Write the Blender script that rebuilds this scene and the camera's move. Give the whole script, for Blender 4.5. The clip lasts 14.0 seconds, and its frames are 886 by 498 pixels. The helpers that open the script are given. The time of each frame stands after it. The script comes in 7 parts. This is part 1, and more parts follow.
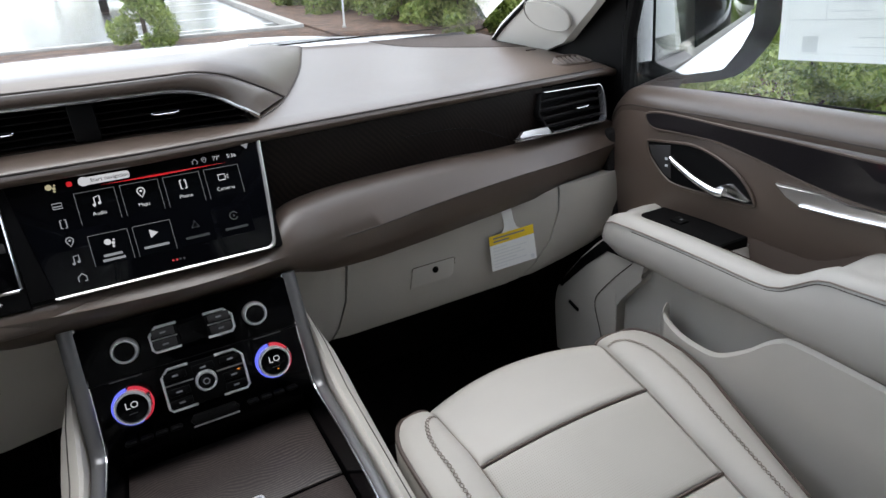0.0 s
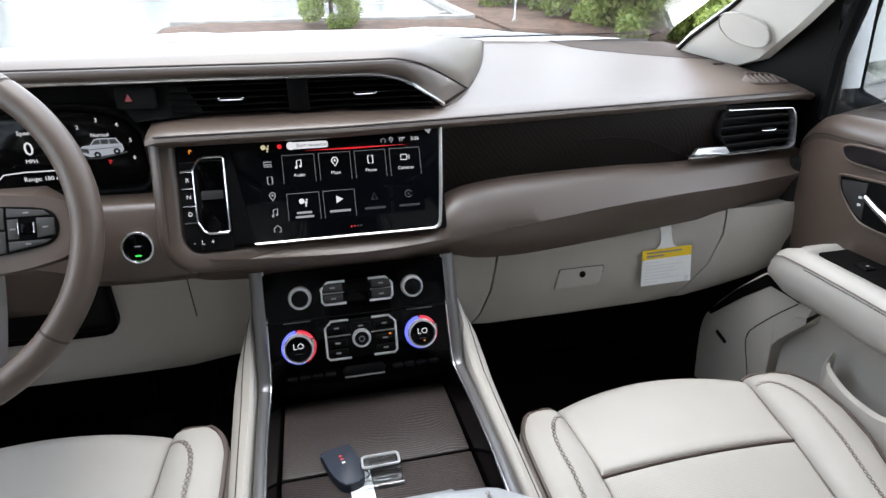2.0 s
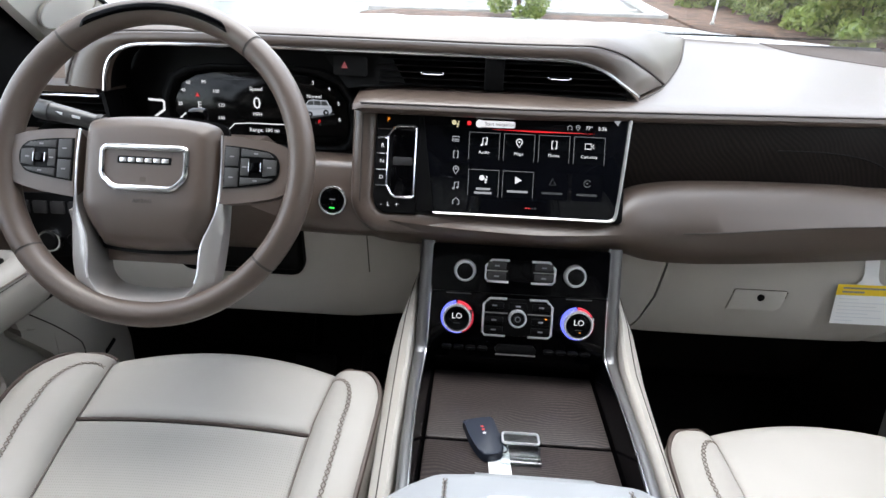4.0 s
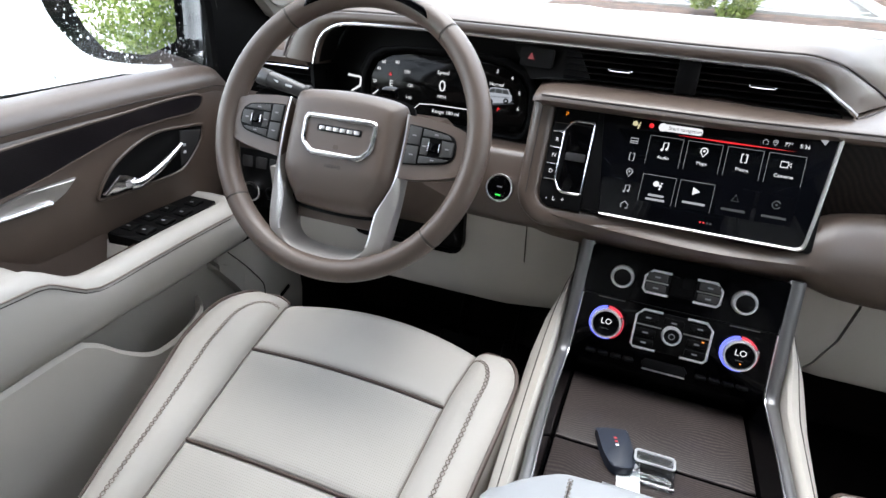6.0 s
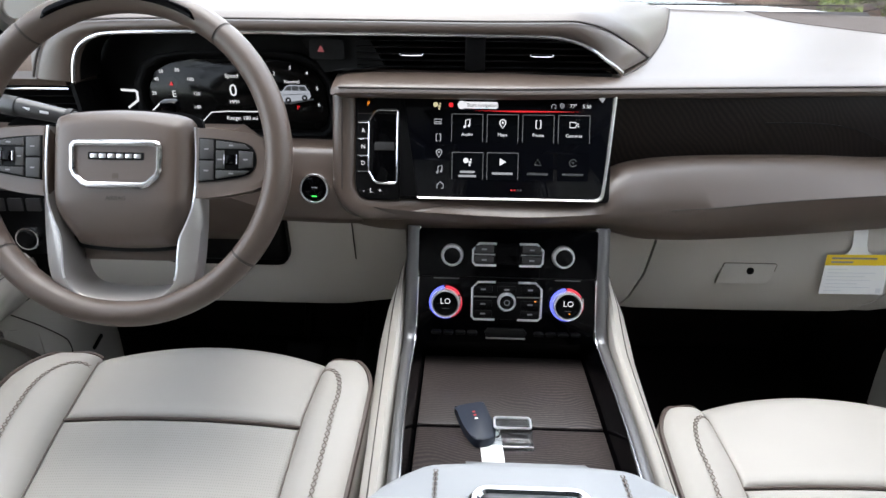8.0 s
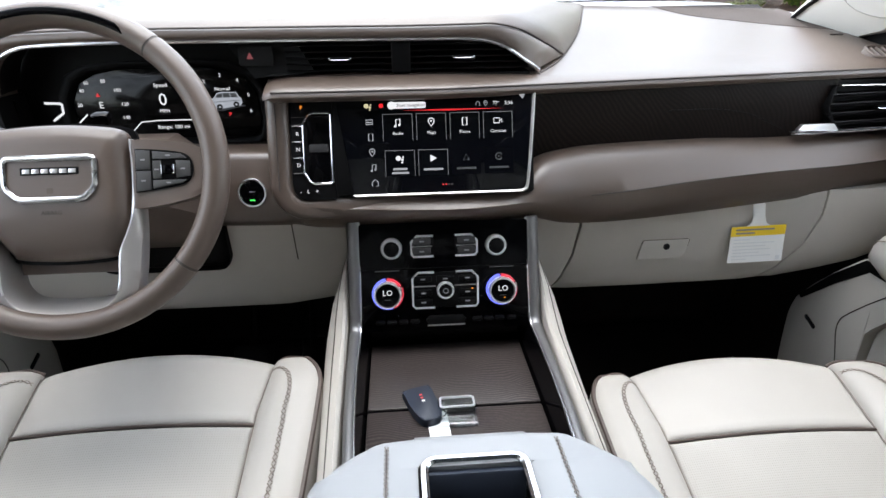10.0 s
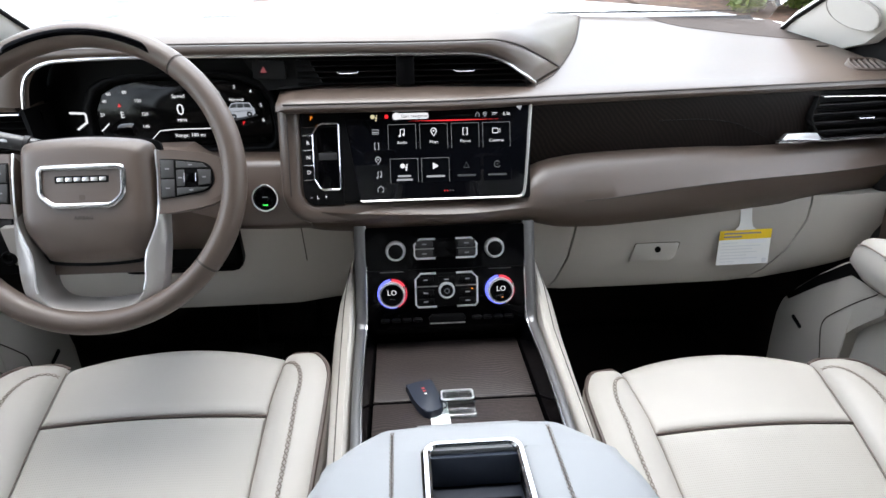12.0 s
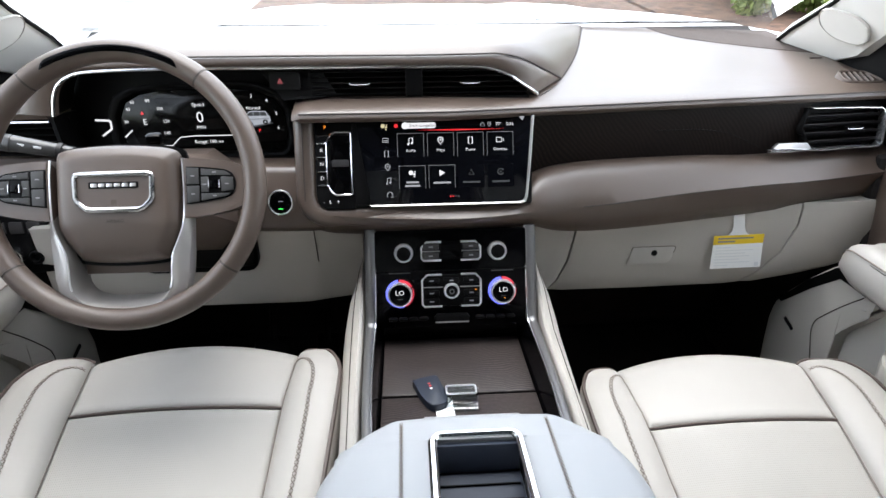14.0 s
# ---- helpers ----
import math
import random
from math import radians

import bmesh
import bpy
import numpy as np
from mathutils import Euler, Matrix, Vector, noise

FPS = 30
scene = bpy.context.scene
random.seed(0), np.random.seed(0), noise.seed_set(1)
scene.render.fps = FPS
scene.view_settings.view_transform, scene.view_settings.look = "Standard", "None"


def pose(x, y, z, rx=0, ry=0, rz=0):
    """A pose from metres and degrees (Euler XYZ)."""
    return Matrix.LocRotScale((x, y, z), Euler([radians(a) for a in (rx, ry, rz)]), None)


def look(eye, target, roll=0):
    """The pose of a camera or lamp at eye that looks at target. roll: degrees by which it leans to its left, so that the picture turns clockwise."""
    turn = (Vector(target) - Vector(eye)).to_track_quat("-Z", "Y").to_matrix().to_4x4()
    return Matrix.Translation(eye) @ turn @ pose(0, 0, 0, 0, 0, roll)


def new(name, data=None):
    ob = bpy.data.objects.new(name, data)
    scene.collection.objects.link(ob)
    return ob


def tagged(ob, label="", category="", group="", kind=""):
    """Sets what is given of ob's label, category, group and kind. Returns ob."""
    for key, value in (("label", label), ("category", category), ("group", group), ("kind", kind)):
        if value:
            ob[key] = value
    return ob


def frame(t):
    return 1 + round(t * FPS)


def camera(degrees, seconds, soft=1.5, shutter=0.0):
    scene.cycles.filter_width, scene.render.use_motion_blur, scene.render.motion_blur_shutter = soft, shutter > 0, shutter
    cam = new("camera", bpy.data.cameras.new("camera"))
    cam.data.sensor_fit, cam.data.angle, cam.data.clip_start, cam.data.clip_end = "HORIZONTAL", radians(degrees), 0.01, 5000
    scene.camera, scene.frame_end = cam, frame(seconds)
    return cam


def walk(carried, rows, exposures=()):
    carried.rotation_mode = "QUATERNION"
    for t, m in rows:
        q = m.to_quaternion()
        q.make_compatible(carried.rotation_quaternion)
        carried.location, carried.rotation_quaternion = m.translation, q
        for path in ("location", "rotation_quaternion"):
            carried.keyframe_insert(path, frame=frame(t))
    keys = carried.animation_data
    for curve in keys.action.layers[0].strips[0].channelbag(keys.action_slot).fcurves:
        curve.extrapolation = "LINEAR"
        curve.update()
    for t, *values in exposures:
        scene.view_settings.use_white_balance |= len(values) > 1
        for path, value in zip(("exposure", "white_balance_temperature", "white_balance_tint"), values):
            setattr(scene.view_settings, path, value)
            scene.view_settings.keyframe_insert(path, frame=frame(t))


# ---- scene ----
cam = camera(74.2, 14.0)
PATH = [
    (0, (-0.0020, -0.5897, 0.9776), (0.4100, 0.1963, 0.5167), -2.15),
    (0.5, (-0.0110, -0.5937, 0.9852), (0.3480, 0.2187, 0.5257), -1.27),
    (1, (-0.0140, -0.5983, 0.9879), (0.2860, 0.2367, 0.5267), -0.53),
    (1.5, (-0.0280, -0.5971, 0.9897), (0.2220, 0.2526, 0.5255), 0.10),
    (2, (-0.0430, -0.6012, 0.9893), (0.1600, 0.2603, 0.5239), 0.45),
    (2.5, (-0.0470, -0.6049, 0.9918), (0.1015, 0.2652, 0.5217), 0.93),
    (3, (-0.0570, -0.6125, 0.9879), (0.0185, 0.2650, 0.5142), 1.33),
    (3.5, (-0.0720, -0.6139, 0.9850), (-0.0560, 0.2641, 0.5067), 1.56),
    (4, (-0.0720, -0.6167, 0.9794), (-0.1185, 0.2606, 0.5017), 1.75),
    (4.2, (-0.0720, -0.6171, 0.9835), (-0.1540, 0.2548, 0.5008), 2.00),
    (4.6, (-0.0734, -0.6200, 0.9829), (-0.2200, 0.2417, 0.4971), 2.24),
    (5, (-0.0764, -0.6237, 0.9830), (-0.2925, 0.2207, 0.4927), 2.41),
    (5.4, (-0.0789, -0.6267, 0.9833), (-0.3512, 0.1985, 0.4885), 2.47),
    (5.8, (-0.0791, -0.6273, 0.9838), (-0.3779, 0.1862, 0.4848), 2.37),
    (6.1, (-0.0765, -0.6251, 0.9841), (-0.3661, 0.1903, 0.4829), 2.16),
    (6.3, (-0.0730, -0.6221, 0.9842), (-0.3386, 0.2009, 0.4821), 1.95),
    (6.5, (-0.0660, -0.6174, 0.9886), (-0.2960, 0.2138, 0.4824), 1.59),
    (7, (-0.0580, -0.6089, 0.9843), (-0.2090, 0.2413, 0.4800), 1.09),
    (7.5, (-0.0660, -0.6043, 0.9817), (-0.1455, 0.2541, 0.4748), 0.60),
    (8, (-0.0640, -0.6010, 0.9832), (-0.0965, 0.2580, 0.4723), 0.17),
    (8.5, (-0.0500, -0.5982, 0.9818), (-0.0365, 0.2593, 0.4674), -0.16),
    (9.1, (-0.0455, -0.6062, 0.9854), (0.0010, 0.2487, 0.4686), -0.30),
    (9.7, (-0.0525, -0.6275, 0.9954), (0.0092, 0.2260, 0.4780), -0.21),
    (10.3, (-0.0613, -0.6502, 1.0069), (0.0044, 0.2034, 0.4900), -0.06),
    (10.8, (-0.0630, -0.6613, 1.0139), (0.0020, 0.1928, 0.4980), -0.04),
    (11, (-0.0600, -0.6640, 1.0163), (0.0025, 0.1918, 0.5027), -0.17),
    (11.5, (-0.0580, -0.6703, 1.0222), (0.0050, 0.1852, 0.5081), -0.16),
    (12, (-0.0600, -0.6823, 1.0300), (0.0015, 0.1721, 0.5141), -0.08),
    (12.5, (-0.0620, -0.6925, 1.0365), (-0.0040, 0.1629, 0.5218), -0.01),
    (13, (-0.0620, -0.7025, 1.0439), (-0.0050, 0.1535, 0.5302), 0.08),
    (13.5, (-0.0670, -0.7125, 1.0524), (-0.0095, 0.1427, 0.5373), 0.08),
    (14, (-0.0670, -0.7207, 1.0586), (-0.0105, 0.1340, 0.5425), 0.17),
]
walk(cam, [(t, look(e, g, r)) for t, e, g, r in PATH], exposures=[(0, 2.6), (1.5, 2.98), (3, 3.2), (6.5, 3.36), (8.5, 3.24), (11, 3.3), (14, 3.35)])

# ---- world and light ----
world = bpy.data.worlds.new("sky")
scene.world = world
world.use_nodes = True
wn = world.node_tree
sky = wn.nodes.new("ShaderNodeTexSky")
sky.sky_type = "NISHITA"
sky.sun_disc = False
sky.sun_elevation, sky.sun_rotation = radians(74), radians(-10)
sky.air_density, sky.dust_density, sky.ozone_density = 1.0, 1.2, 1.0
wn.nodes["Background"].inputs["Strength"].default_value = 0.15
haze = wn.nodes.new("ShaderNodeHueSaturation")  # cloud takes most of the blue out
haze.inputs["Saturation"].default_value = 0.38
wn.links.new(sky.outputs[0], haze.inputs["Color"])
wn.links.new(haze.outputs[0], wn.nodes["Background"].inputs["Color"])
sun = new("sun", bpy.data.lights.new("sun", "SUN"))
sun.data.energy, sun.data.angle, sun.data.color = 0.16, radians(50), (0.97, 0.985, 1.0)
sun.matrix_world = look((-0.1, 0.55, 2.6), (0, 0, 0))

# ---- materials ----


def material(name, colour, rough=0.5, metal=0.0, grain=0.0, scale=60.0, bump=0.0, bump_scale=400.0, coat=0.0, kind="noise", blotch=0.08, spec=0.5, sheen=0.0):
    """A procedural surface: colour with variation at two scales and a fine relief."""
    m = bpy.data.materials.new(name)
    m.use_nodes = True
    n, l = m.node_tree.nodes, m.node_tree.links
    b = n["Principled BSDF"]
    b.inputs["Roughness"].default_value, b.inputs["Metallic"].default_value = rough, metal
    b.inputs["Coat Weight"].default_value = coat
    b.inputs["Coat Roughness"].default_value = 0.05
    b.inputs["Specular IOR Level"].default_value = spec
    b.inputs["Sheen Weight"].default_value = sheen
    co = n.new("ShaderNodeTexCoord")
    big = n.new("ShaderNodeTexNoise")
    big.inputs["Scale"].default_value, big.inputs["Detail"].default_value = 5.0, 3.0
    fine = n.new("ShaderNodeTexNoise")
    fine.inputs["Scale"].default_value, fine.inputs["Detail"].default_value = scale, 4.0
    l.new(co.outputs["Object"], big.inputs["Vector"])
    l.new(co.outputs["Object"], fine.inputs["Vector"])
    mix = n.new("ShaderNodeMix")
    mix.data_type, mix.blend_type = "RGBA", "MIX"
    dark = tuple(c * (1 - 2.2 * blotch) for c in colour[:3]) + (1,)
    light = tuple(min(1, c * (1 + blotch)) for c in colour[:3]) + (1,)
    mix.inputs["A"].default_value, mix.inputs["B"].default_value = dark, light
    ramp = n.new("ShaderNodeMapRange")
    ramp.inputs["From Min"].default_value, ramp.inputs["From Max"].default_value = 0.3, 0.7
    l.new(big.outputs["Fac"], ramp.inputs["Value"])
    l.new(ramp.outputs["Result"], mix.inputs["Factor"])
    mul = n.new("ShaderNodeMix")
    mul.data_type, mul.blend_type = "RGBA", "MULTIPLY"
    mul.inputs["Factor"].default_value = grain
    l.new(mix.outputs["Result"], mul.inputs["A"])
    l.new(fine.outputs["Fac"], mul.inputs["B"])
    l.new(mul.outputs["Result"], b.inputs["Base Color"])
    if bump:
        if kind == "leather":
            tex = n.new("ShaderNodeTexVoronoi")
            tex.feature = "DISTANCE_TO_EDGE"
            out = tex.outputs["Distance"]
        elif kind == "perforated":
            tex = n.new("ShaderNodeTexVoronoi")
            tex.voronoi_dimensions = "2D"
            tex.inputs["Randomness"].default_value = 0.0
            out = tex.outputs["Distance"]
        else:
            tex = n.new("ShaderNodeTexNoise")
            out = tex.outputs["Fac"]
        tex.inputs["Scale"].default_value = bump_scale
        l.new(co.outputs["Object"], tex.inputs["Vector"])
        bp = n.new("ShaderNodeBump")
        bp.inputs["Strength"].default_value, bp.inputs["Distance"].default_value = bump, 0.001
        l.new(out, bp.inputs["Height"])
        l.new(bp.outputs["Normal"], b.inputs["Normal"])
        if kind == "perforated":
            hole = n.new("ShaderNodeMapRange")
            hole.inputs["From Min"].default_value, hole.inputs["From Max"].default_value = 0.16, 0.24
            hole.inputs["To Min"].default_value, hole.inputs["To Max"].default_value = 0.80, 1.0
            l.new(out, hole.inputs["Value"])
            dots = n.new("ShaderNodeMix")
            dots.data_type, dots.blend_type = "RGBA", "MULTIPLY"
            dots.inputs["Factor"].default_value = 1.0
            l.new(mul.outputs["Result"], dots.inputs["A"])
            l.new(hole.outputs["Result"], dots.inputs["B"])
            l.new(dots.outputs["Result"], b.inputs["Base Color"])
    return m


def wood_material(name, dark, light, direction, scale, rough, coat, wander=14.0, spec=0.25):
    """Open-pore veneer: fine wandering lines, darker pores, a slow change of tone."""
    m = bpy.data.materials.new(name)
    m.use_nodes = True
    n, l = m.node_tree.nodes, m.node_tree.links
    b = n["Principled BSDF"]
    co = n.new("ShaderNodeTexCoord")
    wave = n.new("ShaderNodeTexWave")
    wave.wave_type, wave.bands_direction = "BANDS", direction
    wave.inputs["Scale"].default_value, wave.inputs["Distortion"].default_value = scale, wander
    wave.inputs["Detail"].default_value, wave.inputs["Detail Scale"].default_value = 2.0, 0.11
    l.new(co.outputs["Object"], wave.inputs["Vector"])
    pore = n.new("ShaderNodeTexNoise")
    pore.inputs["Scale"].default_value, pore.inputs["Detail"].default_value = 240.0, 4.0
    l.new(co.outputs["Object"], pore.inputs["Vector"])
    tone = n.new("ShaderNodeTexNoise")
    tone.inputs["Scale"].default_value, tone.inputs["Detail"].default_value = 7.0, 2.0
    l.new(co.outputs["Object"], tone.inputs["Vector"])
    mul, mul2 = n.new("ShaderNodeMath"), n.new("ShaderNodeMath")
    mul.operation = mul2.operation = "MULTIPLY"
    l.new(wave.outputs["Fac"], mul.inputs[0])
    l.new(pore.outputs["Fac"], mul.inputs[1])
    l.new(mul.outputs[0], mul2.inputs[0])
    l.new(tone.outputs["Fac"], mul2.inputs[1])
    ramp = n.new("ShaderNodeMapRange")
    ramp.inputs["From Max"].default_value = 0.35
    l.new(mul2.outputs[0], ramp.inputs["Value"])
    mix = n.new("ShaderNodeMix")
    mix.data_type = "RGBA"
    mix.inputs["A"].default_value, mix.inputs["B"].default_value = (*dark, 1), (*light, 1)
    l.new(ramp.outputs["Result"], mix.inputs["Factor"])
    l.new(mix.outputs["Result"], b.inputs["Base Color"])
    bp = n.new("ShaderNodeBump")
    bp.inputs["Strength"].default_value, bp.inputs["Distance"].default_value = 0.2, 0.0005
    l.new(ramp.outputs["Result"], bp.inputs["Height"])
    l.new(bp.outputs["Normal"], b.inputs["Normal"])
    b.inputs["Roughness"].default_value, b.inputs["Coat Weight"].default_value = rough, coat
    b.inputs["Specular IOR Level"].default_value = spec
    return m


def glow(name, colour, strength):
    m = bpy.data.materials.new(name)
    m.use_nodes = True
    b = m.node_tree.nodes["Principled BSDF"]
    b.inputs["Base Color"].default_value = (0.02, 0.02, 0.02, 1)
    b.inputs["Emission Color"].default_value = (*colour, 1)
    b.inputs["Emission Strength"].default_value = strength
    return m


def glass_material(name, tint=(1, 1, 1), shine=0.030):
    """A thin pane: clear, with the gloss of its surface."""
    m = bpy.data.materials.new(name)
    m.use_nodes = True
    n, l = m.node_tree.nodes, m.node_tree.links
    n.remove(n["Principled BSDF"])
    clear, gloss, mix, face = n.new("ShaderNodeBsdfTransparent"), n.new("ShaderNodeBsdfGlossy"), n.new("ShaderNodeMixShader"), n.new("ShaderNodeLayerWeight")
    clear.inputs["Color"].default_value = (*tint, 1)
    gloss.inputs["Roughness"].default_value = 0.02
    power, scale_ = n.new("ShaderNodeMath"), n.new("ShaderNodeMath")
    power.operation, scale_.operation = "POWER", "MULTIPLY_ADD"
    power.inputs[1].default_value = 5.0
    scale_.inputs[1].default_value, scale_.inputs[2].default_value = 0.80, shine
    l.new(face.outputs["Facing"], power.inputs[0])
    l.new(power.outputs[0], scale_.inputs[0])
    l.new(scale_.outputs[0], mix.inputs[0])
    l.new(clear.outputs[0], mix.inputs[1])
    l.new(gloss.outputs[0], mix.inputs[2])
    l.new(mix.outputs[0], n["Material Output"].inputs["Surface"])
    return m


CREAM = material("cream leather", (0.375, 0.354, 0.322), 0.50, spec=0.35, bump=0.18, bump_scale=900, kind="leather", blotch=0.03)
CREAM_PERF = material("perforated cream leather", (0.366, 0.346, 0.315), 0.58, spec=0.3, bump=0.15, bump_scale=330, kind="perforated", blotch=0.03)
CREAM_TRIM = material("cream moulded plastic", (0.430, 0.403, 0.360), 0.58, spec=0.3, bump=0.15, bump_scale=1100, blotch=0.03)
BROWN = material("brown leather", (0.076, 0.0535, 0.0405), 0.38, spec=0.7, bump=0.2, bump_scale=800, kind="leather", blotch=0.04)
WHEEL_LEATHER = material("dark brown wheel leather", (0.088, 0.0630, 0.0490), 0.42, spec=0.6, bump=0.25, bump_scale=700, kind="leather", blotch=0.05)
DULL = material("dull dark plastic", (0.006, 0.0057, 0.0055), 0.8, spec=0.15, bump=0.2, bump_scale=900, blotch=0.06)
MATTE = material("matte brown plastic", (0.060, 0.047, 0.040), 0.85, spec=0.2, bump=0.3, bump_scale=900, blotch=0.06)
BROWN_TRIM = material("brown grained plastic", (0.080, 0.058, 0.046), 0.55, spec=0.4, bump=0.2, bump_scale=900, blotch=0.05)
PIPING = material("brown piping", (0.070, 0.049, 0.041), 0.55, bump=0.1, blotch=0.05)
THREAD = material("stitching thread", (0.21, 0.175, 0.15), 0.8, blotch=0.05)
SEAM = material("dark seam", (0.05, 0.04, 0.035), 0.8, blotch=0.05)
PILLAR_CLOTH = material("pale woven pillar cloth", (0.70, 0.68, 0.63), 0.8, bump=0.2, bump_scale=1500, blotch=0.03, spec=0.3)
HEADLINER = material("cream headliner cloth", (0.62, 0.59, 0.54), 0.9, bump=0.3, bump_scale=1500, blotch=0.04)
WOOD = wood_material("dark open-pore wood", (0.015, 0.0115, 0.0108), (0.070, 0.056, 0.051), "Y", 75.0, 0.45, 0.1, 60.0)
WOOD_DASH = wood_material("dark dash wood", (0.0048, 0.0032, 0.0026), (0.0150, 0.0100, 0.0078), "DIAGONAL", 60.0, 0.55, 0.0, 26.0, 0.10)
WOOD_DOOR = wood_material("dark lacquered door wood", (0.0045, 0.0036, 0.0044), (0.012, 0.0098, 0.0112), "Z", 150.0, 0.30, 0.9, 16.0)
CHROME = material("chrome", (0.74, 0.74, 0.75), 0.17, 1.0, blotch=0.02)
SILVER = material("satin silver", (0.62, 0.60, 0.58), 0.36, 1.0, blotch=0.03)
RAIL = material("brushed aluminium rail", (0.19, 0.188, 0.188), 0.42, 0.8, bump=0.08, bump_scale=300, blotch=0.04)
GLOSS = material("gloss black", (0.0012, 0.0012, 0.0015), 0.10, blotch=0.1, spec=0.08)
BLACK = material("black plastic", (0.0026, 0.0025, 0.0026), 0.5, spec=0.10, bump=0.1, bump_scale=900, blotch=0.1)
CHARCOAL = material("charcoal button plastic", (0.030, 0.0285, 0.0280), 0.5, spec=0.25, bump=0.05, blotch=0.05)
CARPET = material("dark brown carpet", (0.010, 0.007, 0.006), 0.95, grain=0.6, scale=900, bump=0.8, bump_scale=900, blotch=0.2)
RUBBER = material("dark blue-grey rubber", (0.015, 0.020, 0.032), 0.45, spec=0.3, bump=0.1, blotch=0.1)
SCREEN = material("display glass", (0.0018, 0.002, 0.003), 0.05, blotch=0.1, spec=0.2)
WHITE_PAINT = material("white car paint", (0.82, 0.82, 0.82), 0.35, coat=0.05, blotch=0.01, spec=0.25)
PAPER = material("white paper", (0.78, 0.78, 0.76), 0.7, blotch=0.02)
SHEET = material("thin printed sheet", (0.82, 0.82, 0.80), 0.7, blotch=0.02)
_n, _l = SHEET.node_tree.nodes, SHEET.node_tree.links
_through, _both = _n.new("ShaderNodeBsdfTranslucent"), _n.new("ShaderNodeMixShader")
_through.inputs["Color"].default_value, _both.inputs[0].default_value = (0.85, 0.86, 0.85, 1), 0.5
_l.new(_n["Principled BSDF"].outputs[0], _both.inputs[1])
_l.new(_through.outputs[0], _both.inputs[2])
_l.new(_both.outputs[0], _n["Material Output"].inputs["Surface"])
YELLOW = material("yellow print", (0.80, 0.55, 0.02), 0.6, blotch=0.03)
RED_PRINT = material("red print", (0.45, 0.03, 0.03), 0.5, blotch=0.03)
# the seats' cream leather, with the sky's cool reflection mixed into its colour
ARM = material("sky-tinted armrest leather", (0.300, 0.307, 0.312), 0.45, spec=0.35, bump=0.15, bump_scale=900, kind="leather", blotch=0.02)
KNOB = material("bright knob metal", (0.86, 0.86, 0.87), 0.30, 0.75, blotch=0.02)
FRAME_METAL = material("bright satin metal", (0.74, 0.74, 0.75), 0.24, 0.95, blotch=0.02)
PAD = material("grey wheel button plastic", (0.052, 0.051, 0.050), 0.5, spec=0.3, bump=0.05, blotch=0.05)
SYMBOL = material("dim button symbol", (0.20, 0.20, 0.20), 0.6, blotch=0.05)
INK = material("grey ink", (0.22, 0.22, 0.23), 0.7, blotch=0.05)
PALE_INK = material("pale grey ink", (0.66, 0.67, 0.67), 0.7, blotch=0.03)
GLOWK = 0.095  # lamps and displays against the daylight
ICON = glow("white screen light", (0.95, 0.96, 1.0), GLOWK * 1.0)
ICON_DIM = glow("dim screen light", (0.5, 0.55, 0.6), GLOWK * 0.06)
RED_GLOW = glow("red screen light", (1.0, 0.02, 0.03), GLOWK * 0.9)
ORANGE_GLOW = glow("amber light", (1.0, 0.30, 0.02), GLOWK * 1.4)
GREEN_GLOW = glow("green light", (0.05, 1.0, 0.12), GLOWK * 1.2)
BLUE_GLOW = glow("blue ring light", (0.14, 0.17, 1.0), GLOWK * 1.9)
PINK_GLOW = glow("red ring light", (1.0, 0.04, 0.08), GLOWK * 1.0)
ICON_SOFT = glow("soft screen light", (0.85, 0.88, 0.95), GLOWK * 0.45)
ICON_WARM = glow("warm screen light", (1.0, 0.9, 0.55), GLOWK * 0.7)
TILE_EDGE = glow("dim tile outline light", (0.85, 0.88, 0.92), GLOWK * 0.2)
PICTURE = glow("picture light", (0.75, 0.80, 0.9), GLOWK * 0.55)
HAZARD = glow("hazard red", (1.0, 0.03, 0.05), GLOWK * 0.22)
TILE = material("screen tile", (0.002, 0.0024, 0.0032), 0.06, blotch=0.1, spec=0.2)
CLUSTER = material("cluster glass", (0.005, 0.0048, 0.0046), 0.12, blotch=0.2, spec=0.15)
FORK = material("satin silver spoke paint", (0.42, 0.40, 0.38), 0.36, 0.65, blotch=0.03)
GLASS = glass_material("window glass", (0.97, 0.985, 0.98))
PRIVACY = glass_material("tinted glass", (0.09, 0.10, 0.10))
STALK = material("dark silver stalk", (0.060, 0.059, 0.058), 0.36, 0.4, blotch=0.06)
# half opaque white: the bright sky seen in the drops is put into their colour
WATER = material("whitened rain water", (1.0, 1.0, 1.0), 0.0, blotch=0.0)
WATER.node_tree.nodes["Principled BSDF"].inputs["Transmission Weight"].default_value = 0.5
WATER.node_tree.nodes["Principled BSDF"].inputs["IOR"].default_value = 1.33
CRYSTAL = glass_material("clear crystal", (0.80, 0.84, 0.86), 0.16)
MIRROR = material("mirror glass", (0.88, 0.90, 0.90), 0.0, 1.0, blotch=0.01)

# ---- building helpers ----


def thing(name, label, category, group="", kind=""):
    return tagged(new(name), label, category, group, kind)


